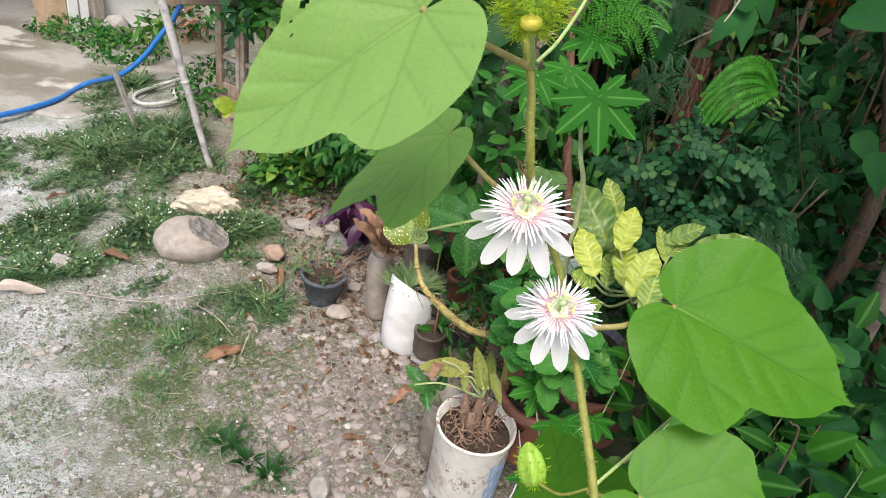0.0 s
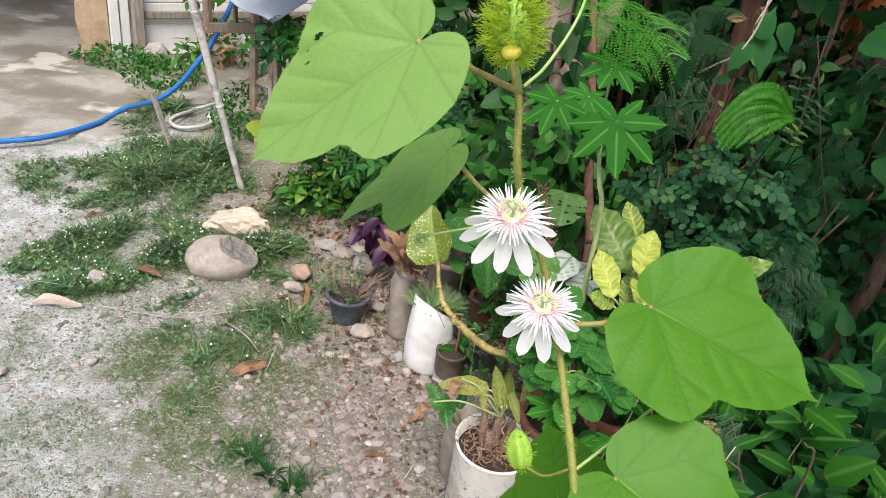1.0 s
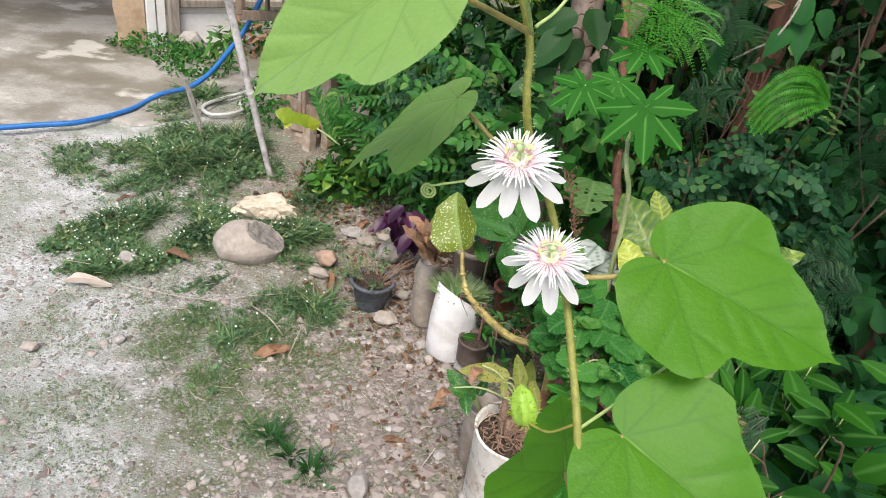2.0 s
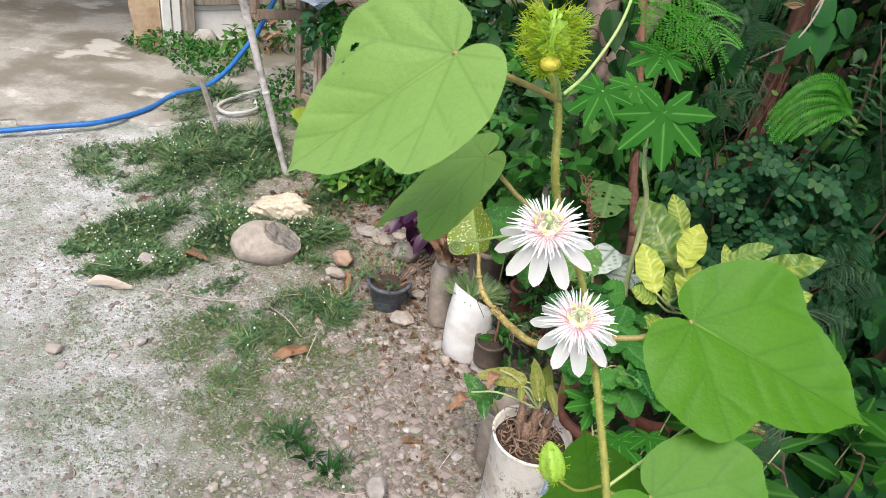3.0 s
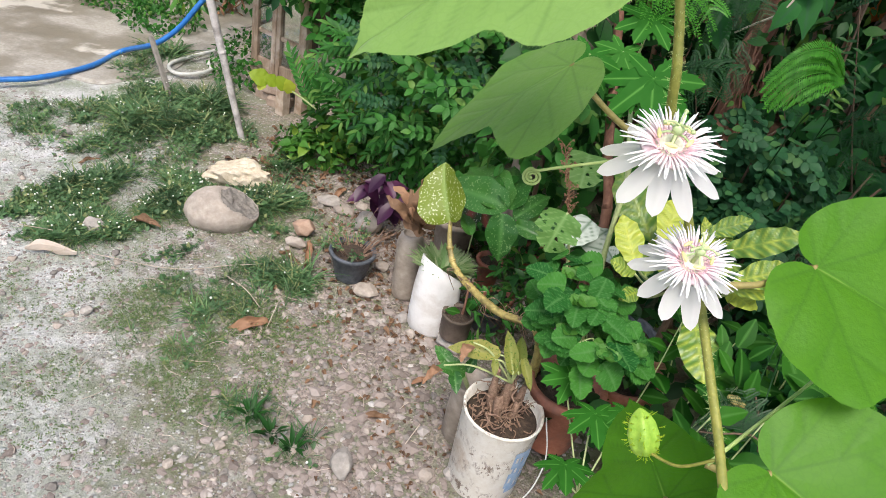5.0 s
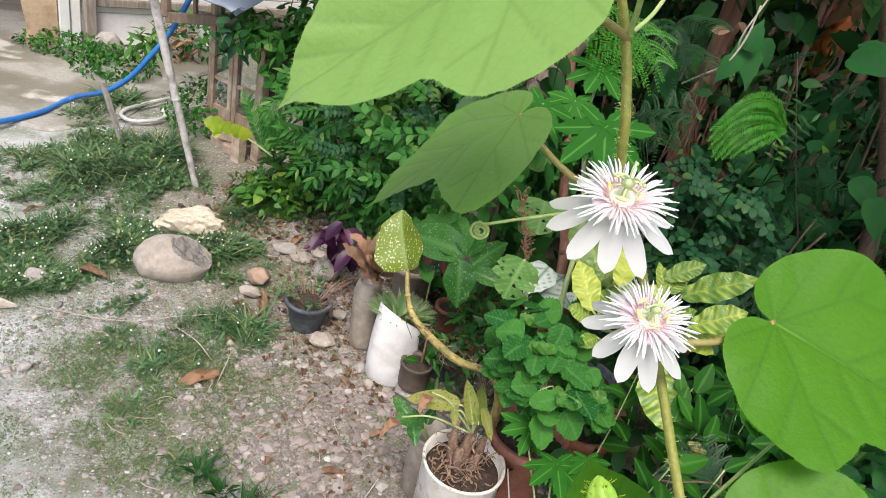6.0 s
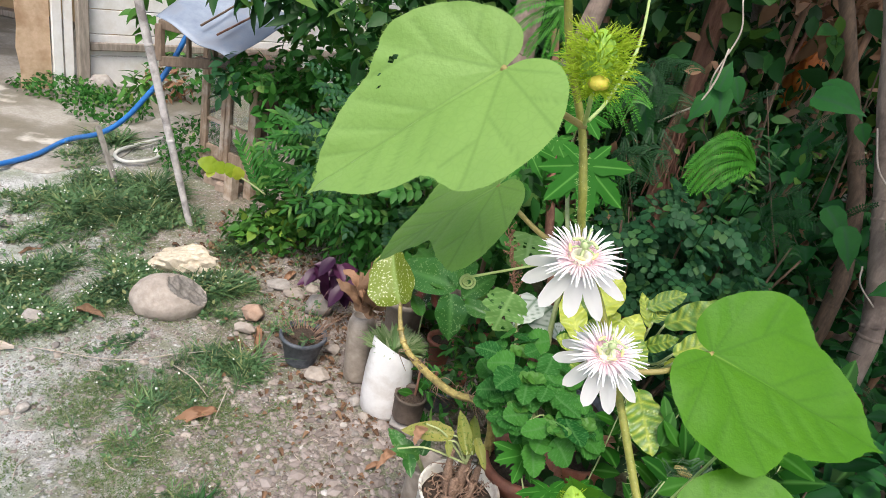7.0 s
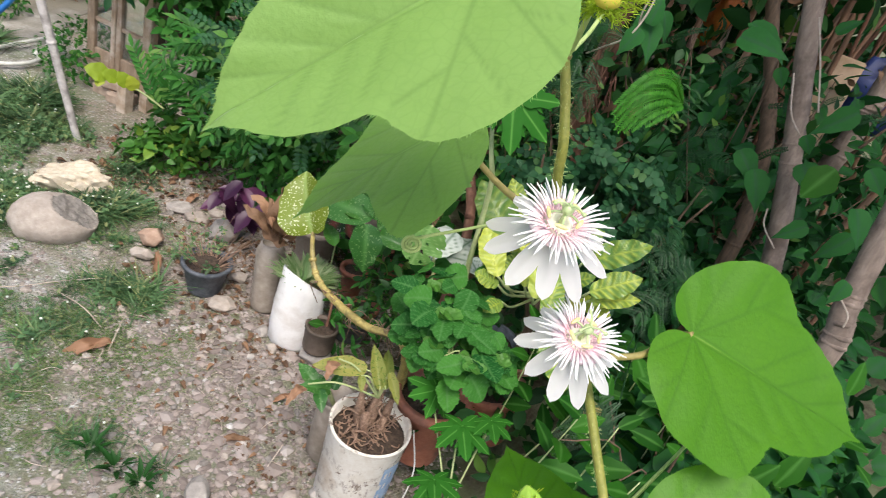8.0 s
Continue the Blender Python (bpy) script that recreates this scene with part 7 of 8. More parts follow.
for base, tip, w in (((0.532, 1.676, 1.097), (0.540, 1.607, 1.036), 0.9), ((0.609, 1.505, 1.183), (0.571, 1.487, 1.127), 0.9), ((0.628, 1.521, 1.195), (0.635, 1.528, 1.264), 0.9), ((0.641, 1.550, 1.202), (0.645, 1.482, 1.135), 0.8), ((0.577, 1.620, 1.158), (0.488, 1.597, 1.116), 0.7), ((0.807, 1.470, 1.233), (0.863, 1.378, 1.244), 0.9), ((0.893, 1.598, 1.254), (0.954, 1.496, 1.228), 0.8), ((1.004, 1.578, 1.183), (1.026, 1.556, 1.140), 1.0), ((1.024, 1.582, 0.970), (1.059, 1.503, 0.922), 0.9), ((1.045, 1.522, 0.949), (1.069, 1.452, 0.872), 0.9), ((1.140, 1.501, 0.999), (1.163, 1.429, 0.957), 1.2), ((1.093, 1.380, 1.170), (1.019, 1.377, 1.105), 0.8), ((1.095, 1.490, 1.069), (1.117, 1.464, 1.034), 1.2), ((1.078, 1.218, 1.017), (1.092, 1.155, 0.963), 1.0), ((1.121, 1.351, 0.905), (1.056, 1.348, 0.859), 0.8), ((1.156, 1.259, 0.941), (1.099, 1.255, 0.868), 0.8), ((1.004, 1.722, 0.784), (0.958, 1.663, 0.721), 0.8), ((0.886, 1.769, 0.729), (0.966, 1.657, 0.718), 0.7), ((0.859, 1.766, 0.685), (0.899, 1.648, 0.611), 0.9), ((0.885, 1.827, 0.739), (0.978, 1.705, 0.703), 0.8), ((0.861, 1.803, 0.654), (0.919, 1.689, 0.600), 0.9), ((1.098, 1.145, 0.886), (1.071, 1.120, 0.839), 1.0), ((1.109, 1.280, 1.086), (1.143, 1.236, 1.050), 1.0), ((1.035, 1.505, 1.293), (1.061, 1.487, 1.342), 0.8), ((0.750, 1.828, 1.126), (0.745, 1.839, 1.196), 0.9), ((0.786, 1.820, 1.197), (0.810, 1.778, 1.133), 0.8)):
    leaf_at(climber, LEAF_BETEL, base, tip, w, Vector((-0.3, -0.6, 0.5)) + rand_dir(0, rng) * 0.3)
leaf_at(climber, LEAF_LIME, (1.111, 1.364, 1.045), (1.052, 1.341, 0.977), 1.5, (-0.2, -0.5, 0.8))

# ---- bright ovate-leaved plant low at the right ----
lr = Vector((0.763, 0.884, 0.548))
lime = thing("ovate_leaf_shrub", (lr.x, lr.y, 0.15), "bright green shrub with smooth ovate leaves", "shrub")
rng = random.Random(71)
for base, tip in (((0.596, 1.022, 0.611), (0.572, 1.059, 0.643)), ((0.607, 1.007, 0.600), (0.619, 1.066, 0.650)), ((0.610, 0.978, 0.601), (0.629, 1.006, 0.650)), ((0.707, 0.995, 0.626), (0.690, 1.069, 0.673)), ((0.724, 0.984, 0.627), (0.673, 0.947, 0.611)), ((0.747, 0.978, 0.640), (0.682, 1.010, 0.661)), ((0.751, 0.974, 0.638), (0.788, 1.013, 0.687)), ((0.733, 0.966, 0.648), (0.673, 0.952, 0.652)), ((0.749, 0.959, 0.618), (0.797, 0.913, 0.681)), ((0.719, 0.897, 0.591), (0.649, 0.910, 0.619)), ((0.749, 0.877, 0.595), (0.706, 0.876, 0.626)), ((0.762, 0.880, 0.610), (0.797, 0.854, 0.685)), ((0.756, 0.869, 0.593), (0.782, 0.805, 0.653)), ((0.879, 1.058, 0.685), (0.820, 1.088, 0.706)), ((0.584, 1.077, 0.626), (0.577, 1.107, 0.663)), ((0.607, 1.074, 0.640), (0.629, 1.099, 0.695)), ((0.627, 1.056, 0.632), (0.648, 1.049, 0.679)), ((0.570, 1.034, 0.596), (0.588, 1.069, 0.655)), ((0.715, 0.944, 0.700), (0.738, 0.870, 0.727)), ((0.874, 1.073, 0.757), (0.897, 1.094, 0.827)), ((0.800, 0.794, 0.636), (0.833, 0.783, 0.700)), ((0.845, 0.835, 0.637), (0.822, 0.886, 0.663)), ((0.853, 0.787, 0.655), (0.882, 0.794, 0.738)), ((1.019, 0.921, 0.770), (1.038, 0.941, 0.833)), ((0.937, 0.727, 0.749), (0.927, 0.757, 0.764))):
    leaf_at(lime, LEAF_LIME, base, tip, rng.uniform(0.9, 1.15), Vector((rng.uniform(-0.3, 0.3), -0.5, 0.8)))
for k in range(17):
    foot = lr + Vector((rng.uniform(-0.34, 0.4), rng.uniform(-0.12, 0.36), -0.25))
    head = foot + Vector((rng.uniform(-0.08, 0.08), rng.uniform(-0.06, 0.04), rng.uniform(0.24, 0.42)))
    part("twig", tube(Soup(), [foot, foot.lerp(head, 0.5) + rand_dir(0, rng) * 0.012, head], [0.0022, 0.0012], 6, 10), MAT["palestem"], lime)
    for j in range(8):
        a = 2.4 * j + k
        c = foot.lerp(head, 0.35 + 0.65 * j / 7)
        d = Vector((math.cos(a), 0.7 * math.sin(a) - 0.2, rng.uniform(0.2, 0.9))).normalized()
        l = rng.uniform(0.045, 0.08)
        child("leaf", LEAF_LIME, lime, frame_of(c, d, Vector((-0.4 * d.x, -0.4, 0.9)), l, l * rng.uniform(0.9, 1.15)))
for k in range(7):
    e = lr + Vector((rng.uniform(-0.38, 0.36), rng.uniform(-0.1, 0.25), rng.uniform(-0.05, 0.2)))
    part("twig", tube(Soup(), [(lr.x, lr.y, 0.15), lr.lerp(e, 0.5), e], [0.003, 0.0015], 6, 10, 0.1), MAT["twig"], lime)
for k, (x, y, z) in enumerate(((0.587, 0.962, 0.596), (0.614, 0.993, 0.563))):
    s = Soup()
    v, f = ico(1)
    for j in range(7):
        s.add(v * [0.009, 0.007, 0.006], f, Matrix.Translation(Vector((x, y, z)) + rand_dir(0, rng) * 0.013))
    single("yellow_bud", s, MAT["cane"], "small cluster of yellow buds among leaves", "flower")

# ---- purple plant, green weeds, fan-leaved plant by the hutch ----
pr = Vector((-0.217, 2.333, 0.000))
purple = thing("purple_plant", pr, "purple-leaved plant beside the black pot", "plant")
rng = random.Random(67)
for foot, head in (((-0.21, 2.31, 0.0), (-0.27, 2.1, 0.22)), ((-0.2, 2.3, 0.0), (-0.2, 2.06, 0.29)), ((-0.19, 2.3, 0.0), (-0.15, 2.05, 0.2))):
    foot, head = Vector(foot), Vector(head)
    part("stem", tube(Soup(), [foot, foot.lerp(head, 0.5) + Vector((0, 0.03, 0.03)), head], [0.006, 0.004], 7, 12), MAT["purple"], purple)
    for k in range(7):
        a = 2.3 * k + head.x * 50
        b = foot.lerp(head, 0.55 + 0.45 * k / 6) + Vector((0, 0.015, 0.015))
        d = Vector((math.cos(a), -0.3 + 0.7 * math.sin(a), rng.uniform(-0.7, 0.35))).normalized()
        l = rng.uniform(0.06, 0.095)
        child("leaf", LEAF_PURPLE, purple, frame_of(b, d, Vector((0.3 * math.cos(a), -0.45, 0.85)), l, l * rng.uniform(0.9, 1.2)))


def weed_mass(name, centre, radii, n, size, template, mat, seed, label, category="plant"):
    s = Soup()
    scatter(s, template, centre, radii, n, size, random.Random(seed))
    return single(name, s, MAT[mat], label, category, kind="stuff")


weed_mass("weed_clump", Vector((-0.567, 2.623, 0.000)) + Vector((0, 0, 0.06)), (0.16, 0.12, 0.1), 240, (0.03, 0.06), T_HEART, "bush_light", 1, "low clump of bright round-leaved weeds")
weed_mass("weed_clump", Vector((-0.504, 2.785, 0.000)) + Vector((0.02, 0.05, 0.12)), (0.19, 0.14, 0.2), 330, (0.026, 0.05), T_ROUND, "weed", 2, "bright green weeds beside the hutch")
weed_mass("weed_clump", Vector((-0.304, 2.823, 0.000)) + Vector((0.05, 0.15, 0.18)), (0.28, 0.22, 0.28), 520, (0.03, 0.055), T_OVATE, "weed", 3, "shaded green weeds behind the purple plant")
weed_mass("weed_clump", Vector((-0.42, 2.66, 0.16)), (0.16, 0.1, 0.14), 150, (0.03, 0.055), T_ROUND, "bush_light", 131, "fresh light-green shoots among the weeds")
weed_mass("weed_clump", Vector((-0.1, 2.4, 0.3)), (0.2, 0.12, 0.22), 220, (0.035, 0.07), T_LANCE, "weed", 132, "narrow-leaved weeds behind the purple plant")
# paler green stands in for light falling on these leaves
weed_mass("weed_clump", Vector((-0.15, 2.55, 0.5)), (0.26, 0.14, 0.2), 160, (0.05, 0.09), T_OVATE, "bush_light", 133, "leaves in a paler green painted as if lit, behind the pots")
weed_mass("ground_weed", Vector((-0.482, 2.799, 0.000)) + Vector((0, 0, 0.02)), (0.32, 0.3, 0.05), 380, (0.014, 0.03), T_OVATE, "weed", 12, "low creeping weeds on brown earth")
weed_mass("weed_clump", Vector((-0.136, 2.564, 0.000)) + Vector((0.05, 0.1, 0.1)), (0.2, 0.15, 0.15), 220, (0.035, 0.07), T_OVATE, "weed", 4, "dark weeds behind the bottle")
weed_mass("weed_clump", Vector((-1.133, 3.392, 0.000)) + Vector((0, 0, 0.1)), (0.18, 0.28, 0.15), 620, (0.018, 0.036), T_OVATE, "weed", 5, "grey-green weeds around the pole")
weed_mass("weed_clump", Vector((-2.145, 4.012, 0.000)) + Vector((0, 0.0, 0.05)), (0.32, 0.15, 0.08), 700, (0.018, 0.042), T_OVATE, "weed", 6, "low dark weeds at the foot of the wall")
weed_mass("weed_clump", Vector((-1.804, 3.820, 0.000)) + Vector((0, 0.03, 0.06)), (0.24, 0.24, 0.1), 650, (0.018, 0.042), T_OVATE, "weed", 7, "weeds below the board wall")
weed_mass("weed_clump", Vector((-1.579, 4.392, 0.000)) + Vector((0, 0.1, 0.1)), (0.3, 0.2, 0.2), 380, (0.03, 0.06), T_OVATE, "weed", 8, "weeds behind the hose")
weed_mass("dry_weed", Vector((-1.659, 4.240, 0.000)) + Vector((0.0, 0.1, 0.1)), (0.16, 0.12, 0.15), 120, (0.05, 0.09), T_LANCE, "orange_dry", 9, "drying orange-brown leaves below the wall", "dry plant")
weed_mass("light_weed", Vector((-1.454, 3.459, 0.335)), (0.08, 0.07, 0.08), 40, (0.06, 0.1), T_LANCE, "bush_light", 10, "yellow-green shoots below the wall")
weed_mass("wall_creeper", Vector((-1.402, 3.624, 0.733)), (0.16, 0.1, 0.22), 60, (0.07, 0.12), T_OVATE, "bush_light", 11, "green creeper leaves against the wall")

zz_root = Vector((-0.696, 2.972, 0.000))
zz = thing("fan_plant", zz_root, "plant with rows of stiff upright leaflets by the hutch", "plant")
for base, tip in (((-0.588, 2.588, 0.257), (-0.717, 2.684, 0.434)), ((-0.577, 2.596, 0.269), (-0.652, 2.692, 0.411)), ((-0.562, 2.600, 0.271), (-0.583, 2.704, 0.401))):
    s = Soup()
    leaflet_spray(s, base, tip, (-0.4, -0.7, 0.5), T_LANCE, 11, 0.053, 1.3)
    tagged(part("frond", s, MAT["weed"], zz), kind="stuff")
lemon = thing("yellow_leaf_shoot", (-0.641, 2.587, 0.284), "arching shoot with yellow-green leaves", "plant")
part("stem", tube(Soup(), [(-0.571, 2.593, 0.259), (-0.649, 2.593, 0.301), (-0.737, 2.586, 0.340), (-0.810, 2.565, 0.344)], 0.004, 6, 16), MAT["palestem"], lemon)
for base, tip in (((-0.768, 2.577, 0.341), (-0.831, 2.538, 0.377)), ((-0.788, 2.568, 0.335), (-0.789, 2.528, 0.320)), ((-0.736, 2.584, 0.335), (-0.777, 2.551, 0.368)), ((-0.701, 2.586, 0.317), (-0.728, 2.568, 0.372)), ((-0.678, 2.588, 0.307), (-0.693, 2.574, 0.363))):
    leaf_at(lemon, LEAF_LEMON, base, tip, 1.7)

# ---- the thicket itself ----
weed_mass("hutch_creeper", Vector((-0.430, 3.244, 0.716)), (0.3, 0.3, 0.45), 900, (0.04, 0.08), T_OVATE, "weed", 21, "creeper hanging over the hutch", "vine")
weed_mass("hutch_creeper", Vector((-0.626, 2.904, 0.542)), (0.08, 0.1, 0.14), 80, (0.045, 0.08), T_OVATE, "weed", 22, "bright creeper shoots over the hutch", "vine")
weed_mass("hutch_creeper", Vector((-0.72, 3.02, 0.62)), (0.2, 0.16, 0.09), 260, (0.035, 0.07), T_OVATE, "weed", 122, "creeper lying over the top of the hutch", "vine")
weed_mass("hutch_creeper", Vector((-0.35, 2.95, 0.5)), (0.22, 0.14, 0.35), 420, (0.04, 0.085), T_OVATE, "weed", 123, "mid-green creeper beside the hutch", "vine")
weed_mass("hutch_creeper", Vector((-0.854, 2.869, 0.626)), (0.05, 0.05, 0.13), 34, (0.04, 0.07), T_OVATE, "bluegreen", 23, "thin creeper on the glazed door", "vine")
weed_mass("hutch_creeper", Vector((-0.634, 2.849, 1.017)), (0.28, 0.15, 0.08), 150, (0.09, 0.15), T_LANCE, "bush", 24, "dark leaves hanging over the sheet", "vine")
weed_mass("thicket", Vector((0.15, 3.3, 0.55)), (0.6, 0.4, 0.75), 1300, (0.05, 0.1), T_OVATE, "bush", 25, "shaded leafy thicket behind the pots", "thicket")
weed_mass("thicket", Vector((0.12, 2.45, 0.42)), (0.4, 0.36, 0.5), 620, (0.035, 0.075), T_OVATE, "weed", 26, "shaded leafy thicket behind the dumb cane", "thicket")
weed_mass("thicket", Vector((0.55, 2.3, 0.3)), (0.5, 0.45, 0.35), 800, (0.04, 0.09), T_OVATE, "weed", 27, "low shaded undergrowth", "thicket")
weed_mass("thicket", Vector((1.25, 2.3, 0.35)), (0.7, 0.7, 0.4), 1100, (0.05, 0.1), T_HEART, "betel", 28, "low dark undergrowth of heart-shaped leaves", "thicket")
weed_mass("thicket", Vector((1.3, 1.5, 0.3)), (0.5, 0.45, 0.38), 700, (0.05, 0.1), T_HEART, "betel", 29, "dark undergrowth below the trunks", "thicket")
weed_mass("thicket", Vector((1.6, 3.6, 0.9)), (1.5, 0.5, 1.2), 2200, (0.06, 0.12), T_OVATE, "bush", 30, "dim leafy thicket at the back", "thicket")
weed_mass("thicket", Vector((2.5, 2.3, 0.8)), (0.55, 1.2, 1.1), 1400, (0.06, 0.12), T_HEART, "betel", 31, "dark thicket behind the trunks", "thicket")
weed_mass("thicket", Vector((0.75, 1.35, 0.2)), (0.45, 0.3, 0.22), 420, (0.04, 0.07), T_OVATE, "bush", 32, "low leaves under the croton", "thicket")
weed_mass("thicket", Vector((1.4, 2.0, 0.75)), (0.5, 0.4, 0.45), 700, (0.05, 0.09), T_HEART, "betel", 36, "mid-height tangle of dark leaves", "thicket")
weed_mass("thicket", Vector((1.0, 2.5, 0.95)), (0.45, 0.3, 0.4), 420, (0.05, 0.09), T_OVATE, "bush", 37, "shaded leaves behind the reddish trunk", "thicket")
weed_mass("thicket", Vector((0.95, 1.75, 0.45)), (0.4, 0.25, 0.3), 420, (0.03, 0.06), T_OVATE, "bluegreen", 38, "small-leaved undergrowth below the round-leaf bush", "thicket")
weed_mass("thicket", Vector((0.251, 1.829, 0.706)), (0.16, 0.1, 0.2), 200, (0.04, 0.08), T_OVATE, "weed", 39, "dark leaves in front of the grey trunk", "thicket")
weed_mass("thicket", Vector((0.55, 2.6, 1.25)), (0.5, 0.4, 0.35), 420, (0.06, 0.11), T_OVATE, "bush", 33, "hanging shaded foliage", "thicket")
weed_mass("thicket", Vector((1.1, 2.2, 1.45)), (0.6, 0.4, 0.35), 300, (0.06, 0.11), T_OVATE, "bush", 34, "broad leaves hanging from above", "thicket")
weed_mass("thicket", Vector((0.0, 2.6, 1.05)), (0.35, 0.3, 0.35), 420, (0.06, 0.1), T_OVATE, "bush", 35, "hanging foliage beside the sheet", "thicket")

weed_mass("thicket", lr + Vector((0.22, 0.12, -0.12)), (0.32, 0.26, 0.24), 420, (0.05, 0.1), T_HEART, "betel", 40, "dark low leaves behind the bright shrub", "thicket")

def spray_mass(name, centre, radii, n, reach, template, pairs, size, forward, mat, seed, label):
    """Many small stalks set with paired leaflets, leaning out of a rounded mass."""
    rng = random.Random(seed)
    s = Soup()
    for k in range(n):
        d = rand_dir(0.1, rng)
        d.y = -abs(d.y)
        p = Vector(centre) + Vector((d.x * radii[0], d.y * radii[1], d.z * radii[2])) * rng.uniform(0.6, 1.0)
        way = Vector((d.x + rng.uniform(-0.6, 0.6), -0.4 + rng.uniform(-0.3, 0.3), rng.uniform(-0.5, 0.7))).normalized()
        l = rng.uniform(*reach)
        leaflet_spray(s, p, p + way * l, (rng.uniform(-0.4, 0.4), -0.6, 0.8), template, pairs, size * rng.uniform(0.8, 1.2), forward)
    return single(name, s, MAT[mat], label, "plant", kind="stuff")


spray_mass("leaflet_creeper", (-0.05, 2.55, 0.55), (0.4, 0.32, 0.35), 70, (0.1, 0.17), T_OVATE, 6, 0.026, 0.4, "bluegreen", 141, "blue-green creeper with rows of small leaflets behind the pots")
spray_mass("leafy_shoots", (-0.28, 2.6, 0.42), (0.26, 0.2, 0.26), 34, (0.1, 0.18), T_LANCE, 5, 0.045, 1.0, "weed", 142, "fresh green shoots with narrow leaves by the hutch")
weed_mass("low_tangle", Vector((0.235, 1.66, 0.2)), (0.1, 0.1, 0.16), 170, (0.025, 0.055), T_LANCE, "weed", 144, "small narrow-leaved weeds crowding between the pots")
weed_mass("low_tangle", Vector((0.27, 1.62, 0.3)), (0.09, 0.08, 0.12), 90, (0.025, 0.05), T_OVATE, "bush", 145, "dark little leaves crowding between the pots")
spray_mass("leafy_shoots", (0.12, 2.3, 0.6), (0.3, 0.25, 0.3), 26, (0.1, 0.2), T_OVATE, 4, 0.042, 0.7, "weed", 143, "light green climbing shoots behind the dumb cane")

# fine tangle between the trunks: feathery sprays, thin brown twigs and dry leaves caught in them
rng = random.Random(303)
sprays, twigs, caught, small = Soup(), Soup(), Soup(), Soup()
for k in range(70):
    p = Vector((rng.uniform(0.75, 1.75), rng.uniform(1.5, 2.1), rng.uniform(0.3, 1.15)))
    d = Vector((rng.uniform(-1, 1), rng.uniform(-0.8, 0.2), rng.uniform(-0.5, 0.9))).normalized() * rng.uniform(0.06, 0.13)
    comb(sprays, [p, p + d * 0.5 + Vector((0, 0, 0.012)), p + d], (rng.uniform(-0.4, 0.4), -0.7, 0.6), rng.uniform(0.009, 0.016), 18)
for k in range(90):
    p = Vector((rng.uniform(0.7, 2.0), rng.uniform(1.7, 2.7), rng.uniform(0.2, 1.0)))
    d = Vector((rng.uniform(-0.5, 0.5), rng.uniform(-0.2, 0.2), rng.uniform(0.3, 1.0))) * rng.uniform(0.2, 0.6)
    tube(twigs, [p, p + d * 0.5 + rand_dir(0, rng) * 0.03, p + d], [rng.uniform(0.0025, 0.006), 0.0015], 5, 8, 0.3)
for k in range(220):
    p = Vector((rng.uniform(0.6, 1.9), rng.uniform(1.75, 2.6), rng.uniform(0.2, 1.25)))
    l = rng.uniform(0.025, 0.06)
    caught.add(*blade(LANCE, 1, 5, 0.8, 0.5, 0.06, 1, vein_w=0)[:2], frame_of(p, rand_dir(-0.3, rng), Vector((0.1, -0.8, 0.4)) + rand_dir(0, rng) * 0.6, l, l * 1.5))
for k in range(900):
    p = Vector((rng.uniform(0.65, 1.8), rng.uniform(1.55, 2.3), rng.uniform(0.2, 1.2)))
    if noise.noise(p * 3.5) < -0.05:
        continue
    l = rng.uniform(0.02, 0.05)
    small.add(*T_OVATE[:2], frame_of(p, rand_dir(-0.1, rng), Vector((0, -0.5, 0.8)) + rand_dir(0, rng) * 0.5, l))
# invented dry leaves fill in for a sunlit reddish patch behind the thicket
rust = Soup()
for k in range(90):
    p = Vector((1.27 + rng.gauss(0, 0.12), 2.3 + rng.gauss(0, 0.06), 1.4 + rng.gauss(0, 0.07)))
    l = rng.uniform(0.04, 0.09)
    rust.add(*blade(OVATE, 2, 6, 0.6, 0.4, 0.05, 1, vein_w=0)[:2], frame_of(p, rand_dir(-0.4, rng), Vector((-0.1, -0.9, 0.4)) + rand_dir(0, rng) * 0.4, l))
single("rust_leaves", rust, MAT["orange_dry"], "rust-red leaves added in place of a sunlit reddish patch behind the thicket", "dry leaves", kind="stuff")
single("feathery_seedlings", sprays, MAT["fern_shaded"], "blue-green feathery sprays in the undergrowth", "plant", kind="stuff")
single("twig_tangle", twigs, MAT["twig"], "thin brown twigs tangled between the trunks", "twigs", kind="stuff")
single("caught_leaves", caught, MAT["dry"], "dry brown leaves caught in the thicket", "dry leaves", kind="stuff")
single("small_leaves", small, MAT["bush"], "small green leaves of the undergrowth", "plant", kind="stuff")

# leaf crowns added above the view and behind the bed to darken it
def crown(middle, radii, n, seed, foot=None):
    s = Soup()
    scatter(s, T_OVATE, middle, radii, n, (0.12, 0.24), random.Random(seed), shell=0.15)
    limbs = Soup()
    rng = random.Random(seed)
    for k in range(10):
        e = Vector(middle) + Vector((rng.uniform(-0.8, 0.8) * radii[0], rng.uniform(-0.8, 0.8) * radii[1], rng.uniform(-0.3, 0.6) * radii[2]))
        b = Vector(middle) + Vector((0, 0, -radii[2]))
        tube(limbs, [b, b.lerp(e, 0.5) + Vector((0, 0, 0.1)), e], [0.03, 0.012], 6, 10, 0.2)
    ob = thing("tree", (middle[0], middle[1], middle[2] - radii[2]), "added leaf mass that shades and closes in the bed", "tree")
    tagged(part("crown", s, MAT["bush"], ob), kind="stuff")
    part("limb", limbs, MAT["twig"], ob)
    # trunk invented to carry the added crown
    if foot:
        b = Vector(middle) + Vector((0, 0, -radii[2]))
